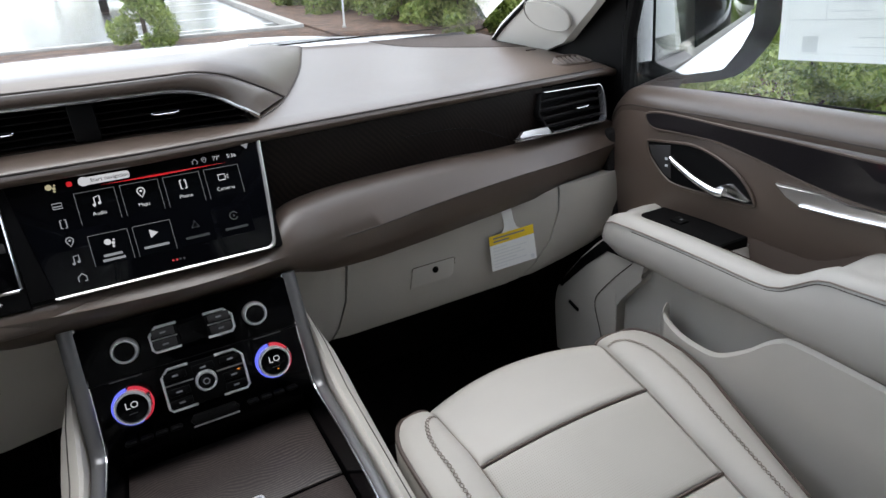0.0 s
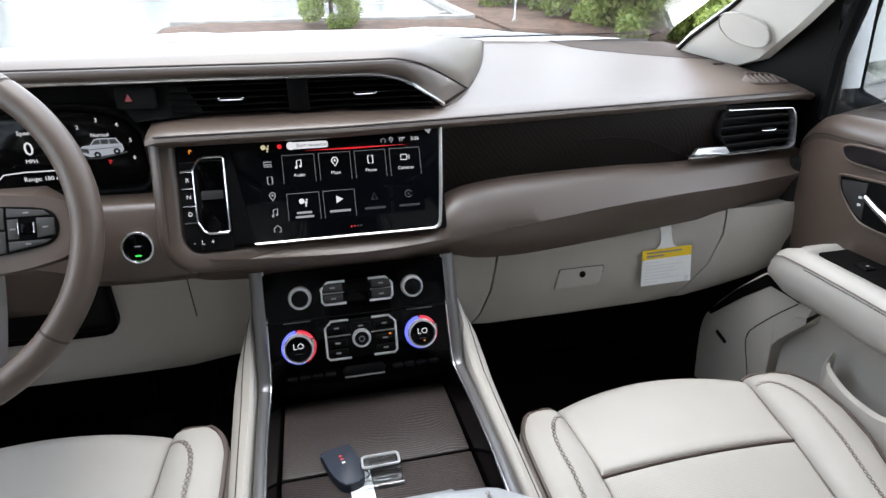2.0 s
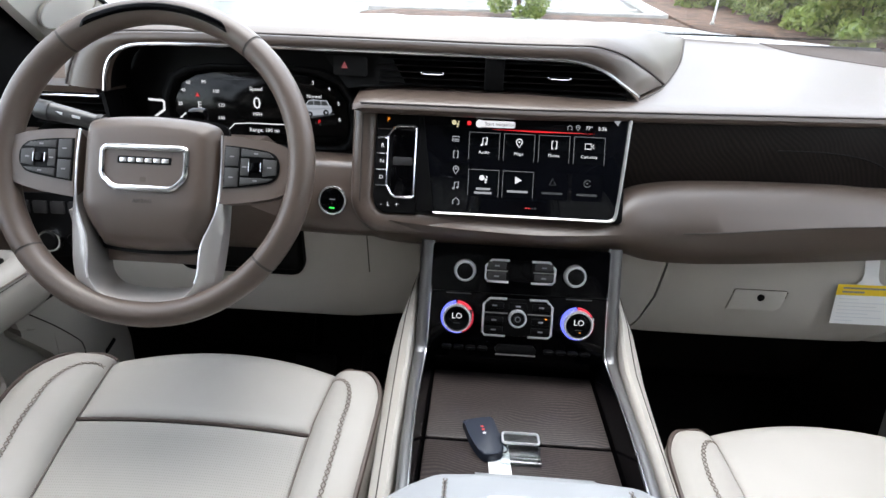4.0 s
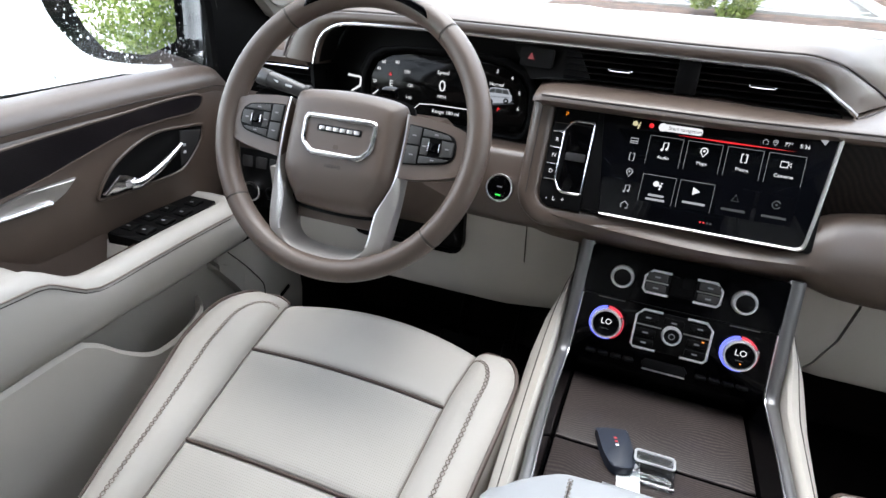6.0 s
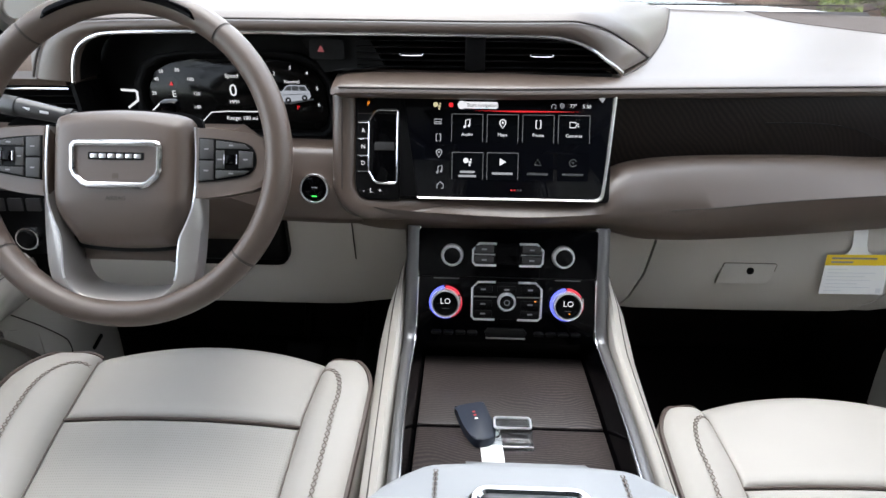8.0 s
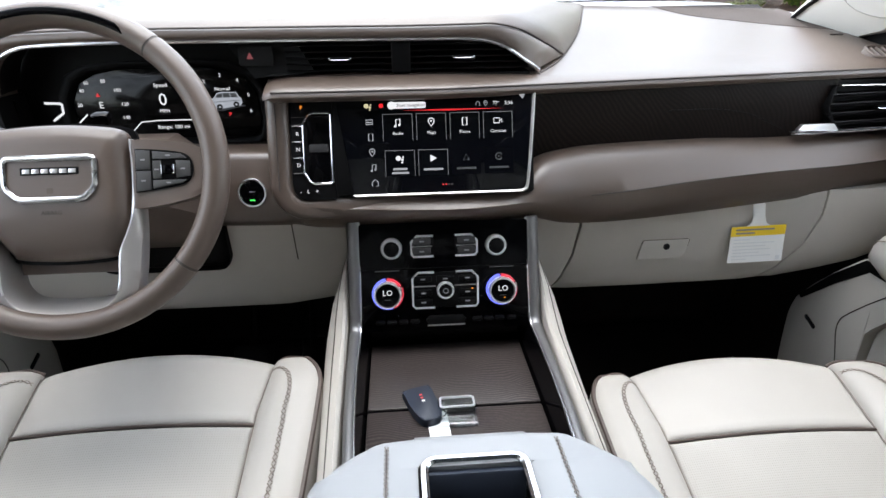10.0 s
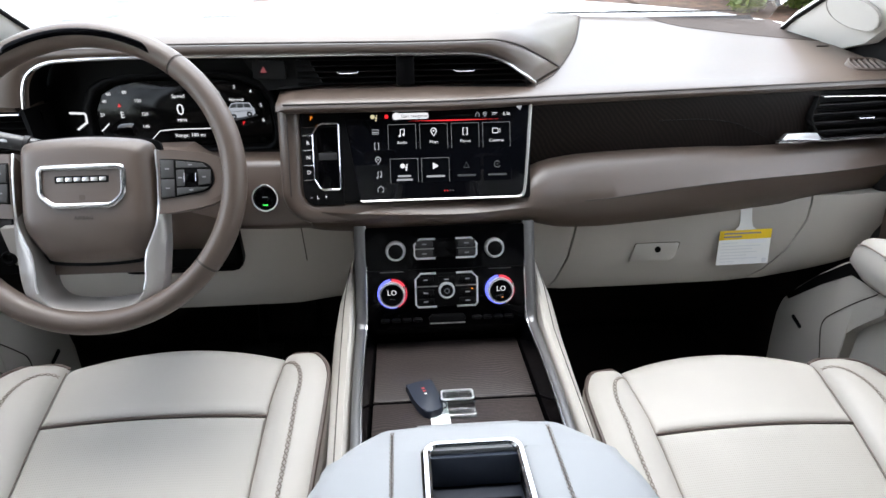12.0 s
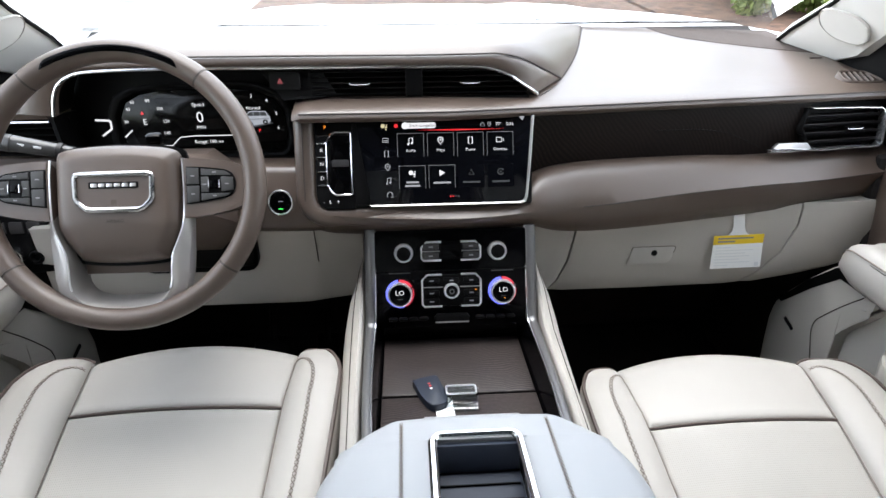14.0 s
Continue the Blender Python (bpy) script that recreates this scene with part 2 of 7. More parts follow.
def part(name, bm, mat, parent=None, label="", smooth=True, sub=0, solid=0.0, angle=None):
    """Links a bmesh as one mesh object under a thing or a part."""
    me = bpy.data.meshes.new(name)
    bmesh.ops.recalc_face_normals(bm, faces=bm.faces)
    if smooth:
        lim = radians(angle or 38)
        for e in bm.edges:
            if len(e.link_faces) == 2 and e.calc_face_angle(0) > lim:
                e.smooth = False
        for f in bm.faces:
            f.smooth = True
    bm.to_mesh(me)
    bm.free()
    me.materials.append(mat)
    ob = new(name, me)
    if parent:
        ob.parent = parent
    if label:
        tagged(ob, label)
    if solid:
        md = ob.modifiers.new("thickness", "SOLIDIFY")
        md.thickness, md.offset = solid, -1
    if sub:
        md = ob.modifiers.new("round", "SUBSURF")
        md.levels = md.render_levels = sub
    return ob


def box(size, at=(0, 0, 0), turn=None, bevel=0.0, seg=2, bm=None):
    """A box with rounded edges; turn is a Matrix or an Euler triple in degrees."""
    own = bmesh.new()
    bmesh.ops.create_cube(own, size=1)
    bmesh.ops.scale(own, vec=size, verts=own.verts)
    if bevel:
        bmesh.ops.bevel(own, geom=own.edges[:], offset=bevel, segments=seg, profile=0.5, affect="EDGES")
    m = Matrix.Translation(at)
    if turn is not None:
        m = m @ (turn.to_4x4() if isinstance(turn, Matrix) else Euler([radians(a) for a in turn]).to_matrix().to_4x4())
    bmesh.ops.transform(own, matrix=m, verts=own.verts)
    return merge(bm, own)


def merge(bm, own):
    if bm is None:
        return own
    tmp = bpy.data.meshes.new("tmp")
    own.to_mesh(tmp)
    own.free()
    bm.from_mesh(tmp)
    bpy.data.meshes.remove(tmp)
    return bm


def loft(rings, closed=True, caps=True, bm=None):
    """Skins a row of equal rings of points."""
    own = bmesh.new()
    rows = [[own.verts.new(p) for p in ring] for ring in rings]
    n = len(rows[0])
    for a, b in zip(rows, rows[1:]):
        for i in range(n if closed else n - 1):
            j = (i + 1) % n
            own.faces.new((a[i], a[j], b[j], b[i]))
    if closed and caps:
        own.faces.new(rows[0])
        own.faces.new(rows[-1][::-1])
    return merge(bm, own)


def curve_points(pts, n, closed=False):
    """n points along a smooth curve through pts."""
    pts = [Vector(p) for p in pts]
    k = len(pts)
    out = []
    total = k if closed else k - 1
    for i in range(n):
        s = i * total / (n if closed else n - 1)
        j = min(int(s), total - 1)
        u = s - j
        if closed:
            p0, p1, p2, p3 = (pts[(j + q) % k] for q in (-1, 0, 1, 2))
        else:
            p0, p1, p2, p3 = (pts[max(0, min(k - 1, j + q))] for q in (-1, 0, 1, 2))
        out.append(0.5 * (2 * p1 + (p2 - p0) * u + (2 * p0 - 5 * p1 + 4 * p2 - p3) * u * u + (3 * p1 - p0 - 3 * p2 + p3) * u ** 3))
    return out


def tube(pts, radius, sides=8, closed=False, flat=1.0, up=(0, 0, 1), bm=None):
    """A swept rod; flat squeezes it along up."""
    pts = [Vector(p) for p in pts]
    n = len(pts)
    rings = []
    for i, p in enumerate(pts):
        a, b = (pts[i - 1], pts[(i + 1) % n]) if closed else (pts[max(0, i - 1)], pts[min(n - 1, i + 1)])
        d = (b - a).normalized()
        u = Vector(up)
        s = d.cross(u)
        if s.length < 1e-4:
            s = d.cross(Vector((1, 0, 0)))
        s.normalize()
        u = s.cross(d).normalized()
        r = radius[i] if isinstance(radius, (list, tuple)) else radius
        rings.append([p + s * r * math.cos(q) + u * r * flat * math.sin(q) for q in (2 * math.pi * k / sides for k in range(sides))])
    if closed:
        rings.append(rings[0])
        own = loft(rings, True, False)
        bmesh.ops.remove_doubles(own, verts=own.verts, dist=1e-6)
        return merge(bm, own)
    return loft(rings, True, True, bm)


def lathe(profile, m=Matrix(), n=32, bm=None):
    """Turns a profile of (radius, height) round z and places it by m."""
    rings = [[m @ Vector((r * math.cos(a), r * math.sin(a), h)) for a in (2 * math.pi * k / n for k in range(n))] for r, h in profile]
    return loft(rings, True, True, bm)


def plate(outline, thick, m=Matrix(), bevel=0.0, bm=None, seg=2):
    """A flat plate from a 2D outline (x, y), from height 0 to thick, placed by m."""
    own = bmesh.new()
    lo = [own.verts.new((x, y, 0)) for x, y in outline]
    hi = [own.verts.new((x, y, thick)) for x, y in outline]
    own.faces.new(lo[::-1])
    top = own.faces.new(hi)
    n = len(lo)
    for i in range(n):
        own.faces.new((lo[i], lo[(i + 1) % n], hi[(i + 1) % n], hi[i]))
    if bevel:
        bmesh.ops.bevel(own, geom=top.edges[:], offset=bevel, segments=seg, profile=0.5, affect="EDGES")
    bmesh.ops.transform(own, matrix=m, verts=own.verts)
    return merge(bm, own)


def frame_plate(outline, width, thick, m=Matrix(), bm=None):
    """A raised border along the inside of a closed 2D outline."""
    n = len(outline)
    c = Vector((sum(p[0] for p in outline) / n, sum(p[1] for p in outline) / n))
    inner = []
    for i in range(n):
        p, a, b = Vector(outline[i]), Vector(outline[i - 1]), Vector(outline[(i + 1) % n])
        d1, d2 = (p - a).normalized(), (b - p).normalized()
        nrm = Vector((-(d1 + d2).y, (d1 + d2).x)).normalized()
        if nrm.dot(c - p) < 0:
            nrm = -nrm
        inner.append(p + nrm * width)
    rings = [[(*outline[i], 0), (*outline[i], thick * 0.6), (*(Vector(outline[i]).lerp(inner[i], 0.3)), thick), (*(Vector(outline[i]).lerp(inner[i], 0.7)), thick), (*inner[i], thick * 0.6), (*inner[i], 0)] for i in range(n)]
    rings.append(rings[0])
    own = loft(rings, True, False)
    bmesh.ops.remove_doubles(own, verts=own.verts, dist=1e-7)
    bmesh.ops.transform(own, matrix=m, verts=own.verts)
    return merge(bm, own)


def rounded(x0, y0, x1, y1, r, n=5, cut=()):
    """A rectangle with rounded corners, as a 2D outline; corners named in cut (0 to 3, from lower left, against the clock) are chamfered."""
    out = []
    for k, (cx, cy, a0) in enumerate(((x0 + r, y0 + r, 180), (x1 - r, y0 + r, 270), (x1 - r, y1 - r, 0), (x0 + r, y1 - r, 90))):
        steps = 1 if k in cut else n
        for i in range(steps + 1):
            a = radians(a0 + 90 * i / steps)
            out.append((cx + r * math.cos(a), cy + r * math.sin(a)))
    return out


def plane_at(origin, right, up):
    """A local frame whose x and y lie in a surface and whose z stands out of it."""
    x = Vector(right).normalized()
    z = x.cross(Vector(up)).normalized()
    y = z.cross(x)
    m = Matrix((x, y, z)).transposed().to_4x4()
    m.translation = Vector(origin)
    return m


def words(name, text, size, m, mat, parent, align="CENTER", thick=0.0002, label=""):
    """Lettering as a mesh, in the plane of m."""
    cu = bpy.data.curves.new(name, "FONT")
    cu.body, cu.size, cu.align_x, cu.align_y, cu.extrude, cu.resolution_u = text, size, align, "CENTER", thick, 2
    tmp = bpy.data.objects.new(name, cu)
    me = bpy.data.meshes.new_from_object(tmp)
    bpy.data.objects.remove(tmp)
    me.transform(m)
    me.materials.append(mat)
    ob = new(name, me)
    ob.parent = parent
    if label:
        tagged(ob, label)
    return ob


def lerp(a, b, t):
    return a + (b - a) * t


def table(x, pts):
    """A smooth curve through a short table of (x, value)."""
    if x <= pts[0][0]:
        return pts[0][1]
    n = len(pts)
    slope = [(pts[min(i + 1, n - 1)][1] - pts[max(i - 1, 0)][1]) / (pts[min(i + 1, n - 1)][0] - pts[max(i - 1, 0)][0]) for i in range(n)]
    for i in range(n - 1):
        (a, va), (b, vb) = pts[i], pts[i + 1]
        if x <= b:
            h = b - a
            u = (x - a) / h
            return (2 * u ** 3 - 3 * u * u + 1) * va + (u ** 3 - 2 * u * u + u) * h * slope[i] + (3 * u * u - 2 * u ** 3) * vb + (u ** 3 - u * u) * h * slope[i + 1]
    return pts[-1][1]


def grid_sheet(f, nu, nv, bm=None):
    """An open sheet from f(u, v), u and v from 0 to 1."""
    return loft([[f(i / nu, j / nv) for j in range(nv + 1)] for i in range(nu + 1)], False, False, bm)


CAR = Matrix.Rotation(radians(-8), 4, "X")

# ---- dashboard ----
dash = thing("dashboard", "brown leather dashboard with dark wood trim and chrome strips", "dashboard", kind="structure")


def lip_y(x):
    return 0.05 + 0.16 * max(x, 0.0)


def top_z(x, y):
    """The height of the dash top behind its front lip."""
    d = y - lip_y(x)
    return 0.790 + 0.30 * min(d, 0.03) + 0.165 * max(0.0, d - 0.03) - 0.010 * max(0, x - 0.5)


def pad_ring(x, ys, back):
    y0 = lip_y(x)
    top = [(x, y, top_z(x, y)) for y in ys]
    return [(x, y0 + 0.020, 0.7735), (x, y0 + 0.006, 0.774), (x, y0 - 0.001, 0.777), (x, y0 - 0.004, 0.782), (x, y0 - 0.002, 0.787), *top, (x, ys[-1] + 0.01, top[-1][2] - 0.03), (x, back, 0.74)]


def steps(a, b, n):
    return [lerp(a, b, i / n) for i in range(n + 1)]


# the passenger's half of the dash top, and the shelf over the screen
rings = []
for x in steps(0.15, 0.845, 27) + [0.858, 0.866, 0.870]:
    y0 = lip_y(x)
    drop = max(0, x - 0.845)
    rings.append([(px, py + drop * 0.3, pz - drop * 0.25) for px, py, pz in pad_ring(x, [y0 + 0.006, y0 + 0.03, 0.25, 0.32, 0.42, 0.52, 0.60, 0.66], 0.5)])
part("passenger_pad", loft(rings), BROWN, dash, "soft brown leather dash top")
rings = []
for x in [-0.242, -0.238, -0.228] + steps(-0.21, 0.15, 12):
    y0 = lip_y(x)
    end = max(0, -0.228 - x)
    ring = pad_ring(x, [y0 + 0.006, y0 + 0.02, y0 + 0.035, 0.105, 0.12], 0.11)
    rings.append([(px, py + end * 0.5 * (1 if k < 8 else 0), pz + (end * 0.6 if pz < 0.78 else -end * 0.3)) for k, (px, py, pz) in enumerate(ring)])
part("shelf_pad", loft(rings), BROWN, dash, "leather shelf over the screen")

# seam along the lip
part("lip_seam", tube([(x, lip_y(x) - 0.0015, 0.7885) for x in steps(-0.23, 0.82, 60)], 0.0013, 6), SEAM, dash)


# the brow over the instruments and the centre vents
CHROME_LINE = [(-0.614, 0.785), (-0.608, 0.812), (-0.596, 0.833), (-0.573, 0.8465), (-0.54, 0.8515), (-0.45, 0.854), (-0.3, 0.854), (-0.15, 0.8535), (-0.05, 0.8525), (0.02, 0.852), (0.045, 0.8515), (0.065, 0.849), (0.085, 0.844), (0.1035, 0.8362), (0.123, 0.8232), (0.137, 0.8145), (0.1484, 0.806)]
CHROME_Y = [0.100] * 14 + [0.103, 0.106, 0.110]
SEAM_LINE = [(-0.668, 0.790), (-0.655, 0.820), (-0.636, 0.845), (-0.605, 0.860), (-0.56, 0.866), (-0.45, 0.8685), (-0.3, 0.8685), (-0.15, 0.868), (-0.05, 0.8675), (0.02, 0.868), (0.055, 0.8685), (0.0795, 0.8684), (0.105, 0.864), (0.1288, 0.8566), (0.1647, 0.8397), (0.190, 0.827), (0.210, 0.8165)]
SEAM_Y = [0.0955] * 10 + [0.0955, 0.098, 0.106, 0.118, 0.150, 0.178, 0.205]
lo = curve_points([(x, y, z) for (x, z), y in zip(CHROME_LINE, CHROME_Y)], 60)
hi = curve_points([(x, y, z) for (x, z), y in zip(SEAM_LINE, SEAM_Y)], 60)


def brow_side(y):
    """The brow's right boundary on the dash top."""
    return table(y, [(0.09, 0.130), (0.110, 0.150), (0.150, 0.180), (0.205, 0.210), (0.307, 0.255), (0.417, 0.297), (0.577, 0.348), (0.66, 0.374)])


def brow_point(p, v):
    """A point of the brow's top; p lies on its front seam, v runs back to the windscreen."""
    y = lerp(p.y, 0.66, v ** 1.7)
    u = max(0.0, (p.x + 0.668) / 0.878)
    x = p.x + (brow_side(y) - brow_side(p.y)) * u ** 3
    base = top_z(max(x, 0.1), max(y, 0.1)) - 0.001
    d = max(0.0, brow_side(y) - x) / 0.085
    fall = math.sqrt(max(0.0, 1 - max(0.0, 1 - d) ** 2.2))
    if x < -0.55:
        fall *= 1 - 0.5 * ((-0.55 - x) / 0.118) ** 2
    full = table(y, [(0.095, 0.868), (0.102, 0.876), (0.115, 0.882), (0.145, 0.887), (0.20, 0.890), (0.28, 0.893), (0.38, 0.895), (0.60, 0.896), (0.66, 0.892)])
    z = base + (full - base) * fall
    return Vector((x, y, lerp(p.z, z, min(1.0, v / 0.12) ** 0.6)))


seam_line = curve_points([(x, y, z) for (x, z), y in zip(SEAM_LINE, SEAM_Y)], 120)
part("brow_top", loft([[brow_point(p, v) for v in (0, 0.02, 0.04, 0.07, 0.11, 0.16, 0.22, 0.30, 0.40, 0.52, 0.66, 0.82, 1.0)] for p in seam_line], False, False), BROWN, dash, "stitched leather brow over the instruments", angle=80)
rings = []
for i, (a, b) in enumerate(zip(lo, hi)):
    along = (lo[min(i + 1, 59)] - lo[max(i - 1, 0)]).normalized()
    out = along.cross(b - a).normalized()
    if out.y > 0:
        out = -out
    w = 0.007 * min(1.0, (59 - i) / 5)
    rings.append([a + Vector((0, 0.012, -0.002)), a, a.lerp(b, 0.15) + out * w * 0.7, a.lerp(b, 0.35) + out * w, a.lerp(b, 0.6) + out * w, a.lerp(b, 0.85) + out * w * 0.6, b, b + Vector((0, 0.008, -0.004))])
part("brow_face", loft(rings, False, False), BROWN, dash, angle=80)
part("brow_seam", tube([p + Vector((0, -0.0022, 0.0012)) for p in hi], 0.0015, 6), SEAM, dash)
part("chrome_strip", tube([p + Vector((0, -0.003, -0.0015)) for p in lo], [0.0028] * 50 + [lerp(0.0028, 0.0038, k / 9) for k in range(10)], 8), CHROME, dash, "thin chrome strip under the brow")
part("brow_edge_seam", tube([(brow_side(y) + 0.001, y, top_z(brow_side(y), y) + 0.0005) for y in steps(0.112, 0.64, 40)], 0.0014, 6), SEAM, dash)

# the dark recess that holds cluster, hazard switch and centre vents
own = box((0.81, 0.006, 0.17), (-0.267, 0.185, 0.770))
part("recess_back", own, BLACK, dash)
part("recess_roof", loft([[p + Vector((0, 0.004, -0.001)), p + Vector((-0.002, 0.03, 0.001)), p + Vector((-0.01, 0.08, 0.001))] for p in lo], False, False), BLACK, dash)

# lower padded roll, one sweep from the driver's knee panel to the passenger's door
ROLL = [(-0.66, 0.090), (-0.45, 0.075), (-0.25, 0.052), (-0.18, 0.022), (0.0, 0.016), (0.12, 0.024), (0.20, 0.046), (0.30, 0.062), (0.55, 0.102), (0.88, 0.170)]
ROLL_TOP = [(-0.66, 0.700), (-0.27, 0.695), (-0.21, 0.648), (-0.10, 0.644), (0.100, 0.645), (0.125, 0.663), (0.146, 0.680), (0.18, 0.690), (0.22, 0.694), (0.30, 0.695), (0.45, 0.692), (0.56, 0.686), (0.88, 0.684)]
ROLL_LOW = [(-0.66, 0.625), (-0.42, 0.605), (-0.25, 0.592), (-0.15, 0.590), (0.13, 0.592), (0.20, 0.572), (0.30, 0.566), (0.55, 0.572), (0.88, 0.580)]


def crease(x):
    """The height of the roll's stitched crease, from 0 at its foot to 1 at its top."""
    z = table(x, [(-0.66, 0.662), (-0.25, 0.634), (0.0, 0.622), (0.145, 0.6265), (0.273, 0.629), (0.405, 0.6365), (0.545, 0.640), (0.69, 0.639), (0.88, 0.644)])
    return (z - table(x, ROLL_LOW)) / (table(x, ROLL_TOP) - table(x, ROLL_LOW))


rings = []
for x in steps(-0.66, -0.25, 12) + steps(-0.235, 0.32, 34) + steps(0.34, 0.865, 20) + [0.878, 0.884]:
    y, zt, zl = table(x, ROLL), table(x, ROLL_TOP), table(x, ROLL_LOW)
    h = zt - zl
    sq = max(0.0, x - 0.865) * 0.8
    lean = max(0.0, min(1.0, (x - 0.11) / 0.08))
    zt -= 0.005 * lean
    rings.append([(x, y + 0.10, zt - 0.004), (x, y + 0.046 + 0.008 * lean, zt + 0.001 - sq), (x, y + 0.027 + 0.009 * lean, zt - 0.001 - sq), (x, y + 0.013 + 0.007 * lean + sq, zt - 0.11 * h - sq), (x, y + 0.004 + 0.004 * lean + sq, zt - 0.26 * h), (x, y - 0.002 + sq, lerp(zl, zt, crease(x)) + 0.004), (x, y + 0.0005 + sq, lerp(zl, zt, crease(x)) - 0.004), (x, y + 0.014 + sq, lerp(zl, zt, crease(x) * 0.45)), (x, y + 0.032, zl + 0.02 * h), (x, y + 0.054, zl - 0.006), (x, y + 0.10, zl + 0.004)])
part("lower_roll", loft(rings), BROWN, dash, "padded brown leather roll")
part("roll_seam", tube([(x, table(x, ROLL) - 0.0015, lerp(table(x, ROLL_LOW), table(x, ROLL_TOP), crease(x))) for x in steps(0.225, 0.862, 40)], 0.0011, 6), SEAM, dash)

# smooth brown panel round the column, with the start button
rings = []
for x in steps(-0.64, -0.206, 20):
    yf = table(x, [(-0.64, 0.095), (-0.45, 0.064), (-0.32, 0.045), (-0.243, 0.0385), (-0.206, 0.041)])
    rings.append([(x, yf + 0.085, 0.703), (x, yf + 0.026, 0.706), (x, yf + 0.016, 0.704), (x, yf + 0.011, 0.696), (x, yf, 0.6525), (x, yf - 0.004, 0.63), (x, yf - 0.002, 0.612), (x, yf + 0.008, 0.600), (x, yf + 0.07, 0.596)])
part("column_panel", loft(rings), BROWN, dash, "brown leather panel round the column", angle=60)
# brown surround of the screen: one padded sweep down beside the selector and round under the screen
def surround_y(x, z):
    return table(z, [(0.60, 0.0125), (0.630, 0.0205), (0.66, 0.0285), (0.776, 0.062)]) + table(x, [(-0.20, 0.0), (-0.10, 0.003), (0.0, 0.010), (0.06, 0.020)])


path = [((-0.2275, z), (-1.0, 0.0)) for z in steps(0.776, 0.668, 10)]
path += [((-0.1925 - 0.035 * math.cos(a), 0.665 - 0.035 * math.sin(a)), (-math.cos(a), -math.sin(a))) for a in steps(0.0, math.pi / 2, 12)]
path += [((x, 0.630), (0.0, -1.0)) for x in steps(-0.185, 0.06, 12)]
rings = []
for (x, z), (a, b) in path:
    rings.append([(x + a * o, surround_y(x, z + b * o) + d, z + b * o) for o, d in ((-0.017, 0.05), (-0.017, 0.013), (-0.0145, 0.005), (-0.009, 0.0005), (0.004, -0.001), (0.0115, 0.002), (0.0155, 0.009), (0.017, 0.018), (0.017, 0.05))])
part("screen_surround", loft(rings), BROWN, dash, "padded brown leather surround of the screen", angle=70)
part("post_seam", tube([(-0.2285, table(z, [(0.634, 0.0345), (0.644, 0.0305), (0.66, 0.0285), (0.776, 0.062)]) - 0.0012, z) for z in steps(0.650, 0.772, 14)], 0.0009, 6), SEAM, dash)
part("panel_shell", box((0.36, 0.05, 0.19), (-0.04, 0.10, 0.69)), BLACK, dash)

# wood band on the passenger's side
rings = []
for x in steps(0.128, 0.665, 30):
    y = lip_y(x) + 0.012
    rings.append([(x, y + 0.03, 0.778), (x, y, 0.778), (x, y - 0.002, 0.75), (x, y + 0.002, 0.72), (x, y + 0.008, 0.695), (x, y + 0.012, 0.675), (x, y + 0.04, 0.675)])
part("wood_trim", loft(rings), WOOD_DASH, dash, "dark open-pore wood band")
# a thin black line drawn in as the shadow of the wood's carved edge
part("wood_edge_shade", tube(curve_points([(0.36, lip_y(0.36) + 0.010, 0.738), (0.44, lip_y(0.44) + 0.009, 0.736), (0.50, lip_y(0.50) + 0.009, 0.727), (0.54, lip_y(0.54) + 0.011, 0.712), (0.575, lip_y(0.575) + 0.014, 0.697)], 24), 0.0010, 6), BLACK, dash)


# ---- air vents ----
def slats(parent, x0, x1, z0, z1, y, n):
    for k in range(n):
        z = lerp(z0, z1, (k + 0.5) / n)
        a, b = x0, min(x1, table(-z, [(-0.852, 0.045), (-0.844, 0.083), (-0.836, 0.100), (-0.823, 0.119), (-0.806, 0.141)])) if x1 > 0.1 else x1
        own = box((b - a, 0.022, 0.0016), ((a + b) / 2, y + 0.008, z), (18, 0, 0))
        part("slat", own, BLACK, parent, smooth=False)


def vent_knob(parent, at, w=0.030, turn=0.0):
    m = Matrix.Translation(at) @ Matrix.Rotation(turn, 4, "Z")
    own = box((w, 0.010, 0.0042), (0, 0, 0), None, 0.0014)
    bmesh.ops.transform(own, matrix=m, verts=own.verts)
    k = part("knob", own, BLACK, parent)
    own = tube([m @ Vector(p) for p in curve_points([(-w / 2, -0.0050, 0.0008), (-w * 0.46, -0.0058, -0.0012), (0, -0.0062, -0.0016), (w * 0.46, -0.0058, -0.0012), (w / 2, -0.0050, 0.0008)], 14)], 0.0009, 6)
    part("chrome_edge", own, CHROME, k, "small chrome slider edge")


for x0, x1, kx in ((-0.214, -0.066, -0.138), (-0.038, 0.142, 0.037)):
    v = thing("air_vent", "black slatted centre air vent with a chrome slider", "air vent", "centre air vents")
    part("housing", plate([(x0, 0.806), (min(x1, 0.125), 0.806), (min(x1, 0.095), 0.842), (x0, 0.855)], 0.004, plane_at((0, 0.142, 0), (1, 0, 0), (0, 0, 1))), BLACK, v)
    slats(v, x0, x1, 0.8085, 0.851, 0.108, 5)
    vent_knob(v, (kx, 0.100, 0.8265))
part("vent_divider", box((0.028, 0.03, 0.05), (-0.052, 0.114, 0.830), None, 0.003), BLACK, dash)
part("vent_floor", box((0.375, 0.05, 0.004), (-0.0525, 0.128, 0.8015)), BLACK, dash)
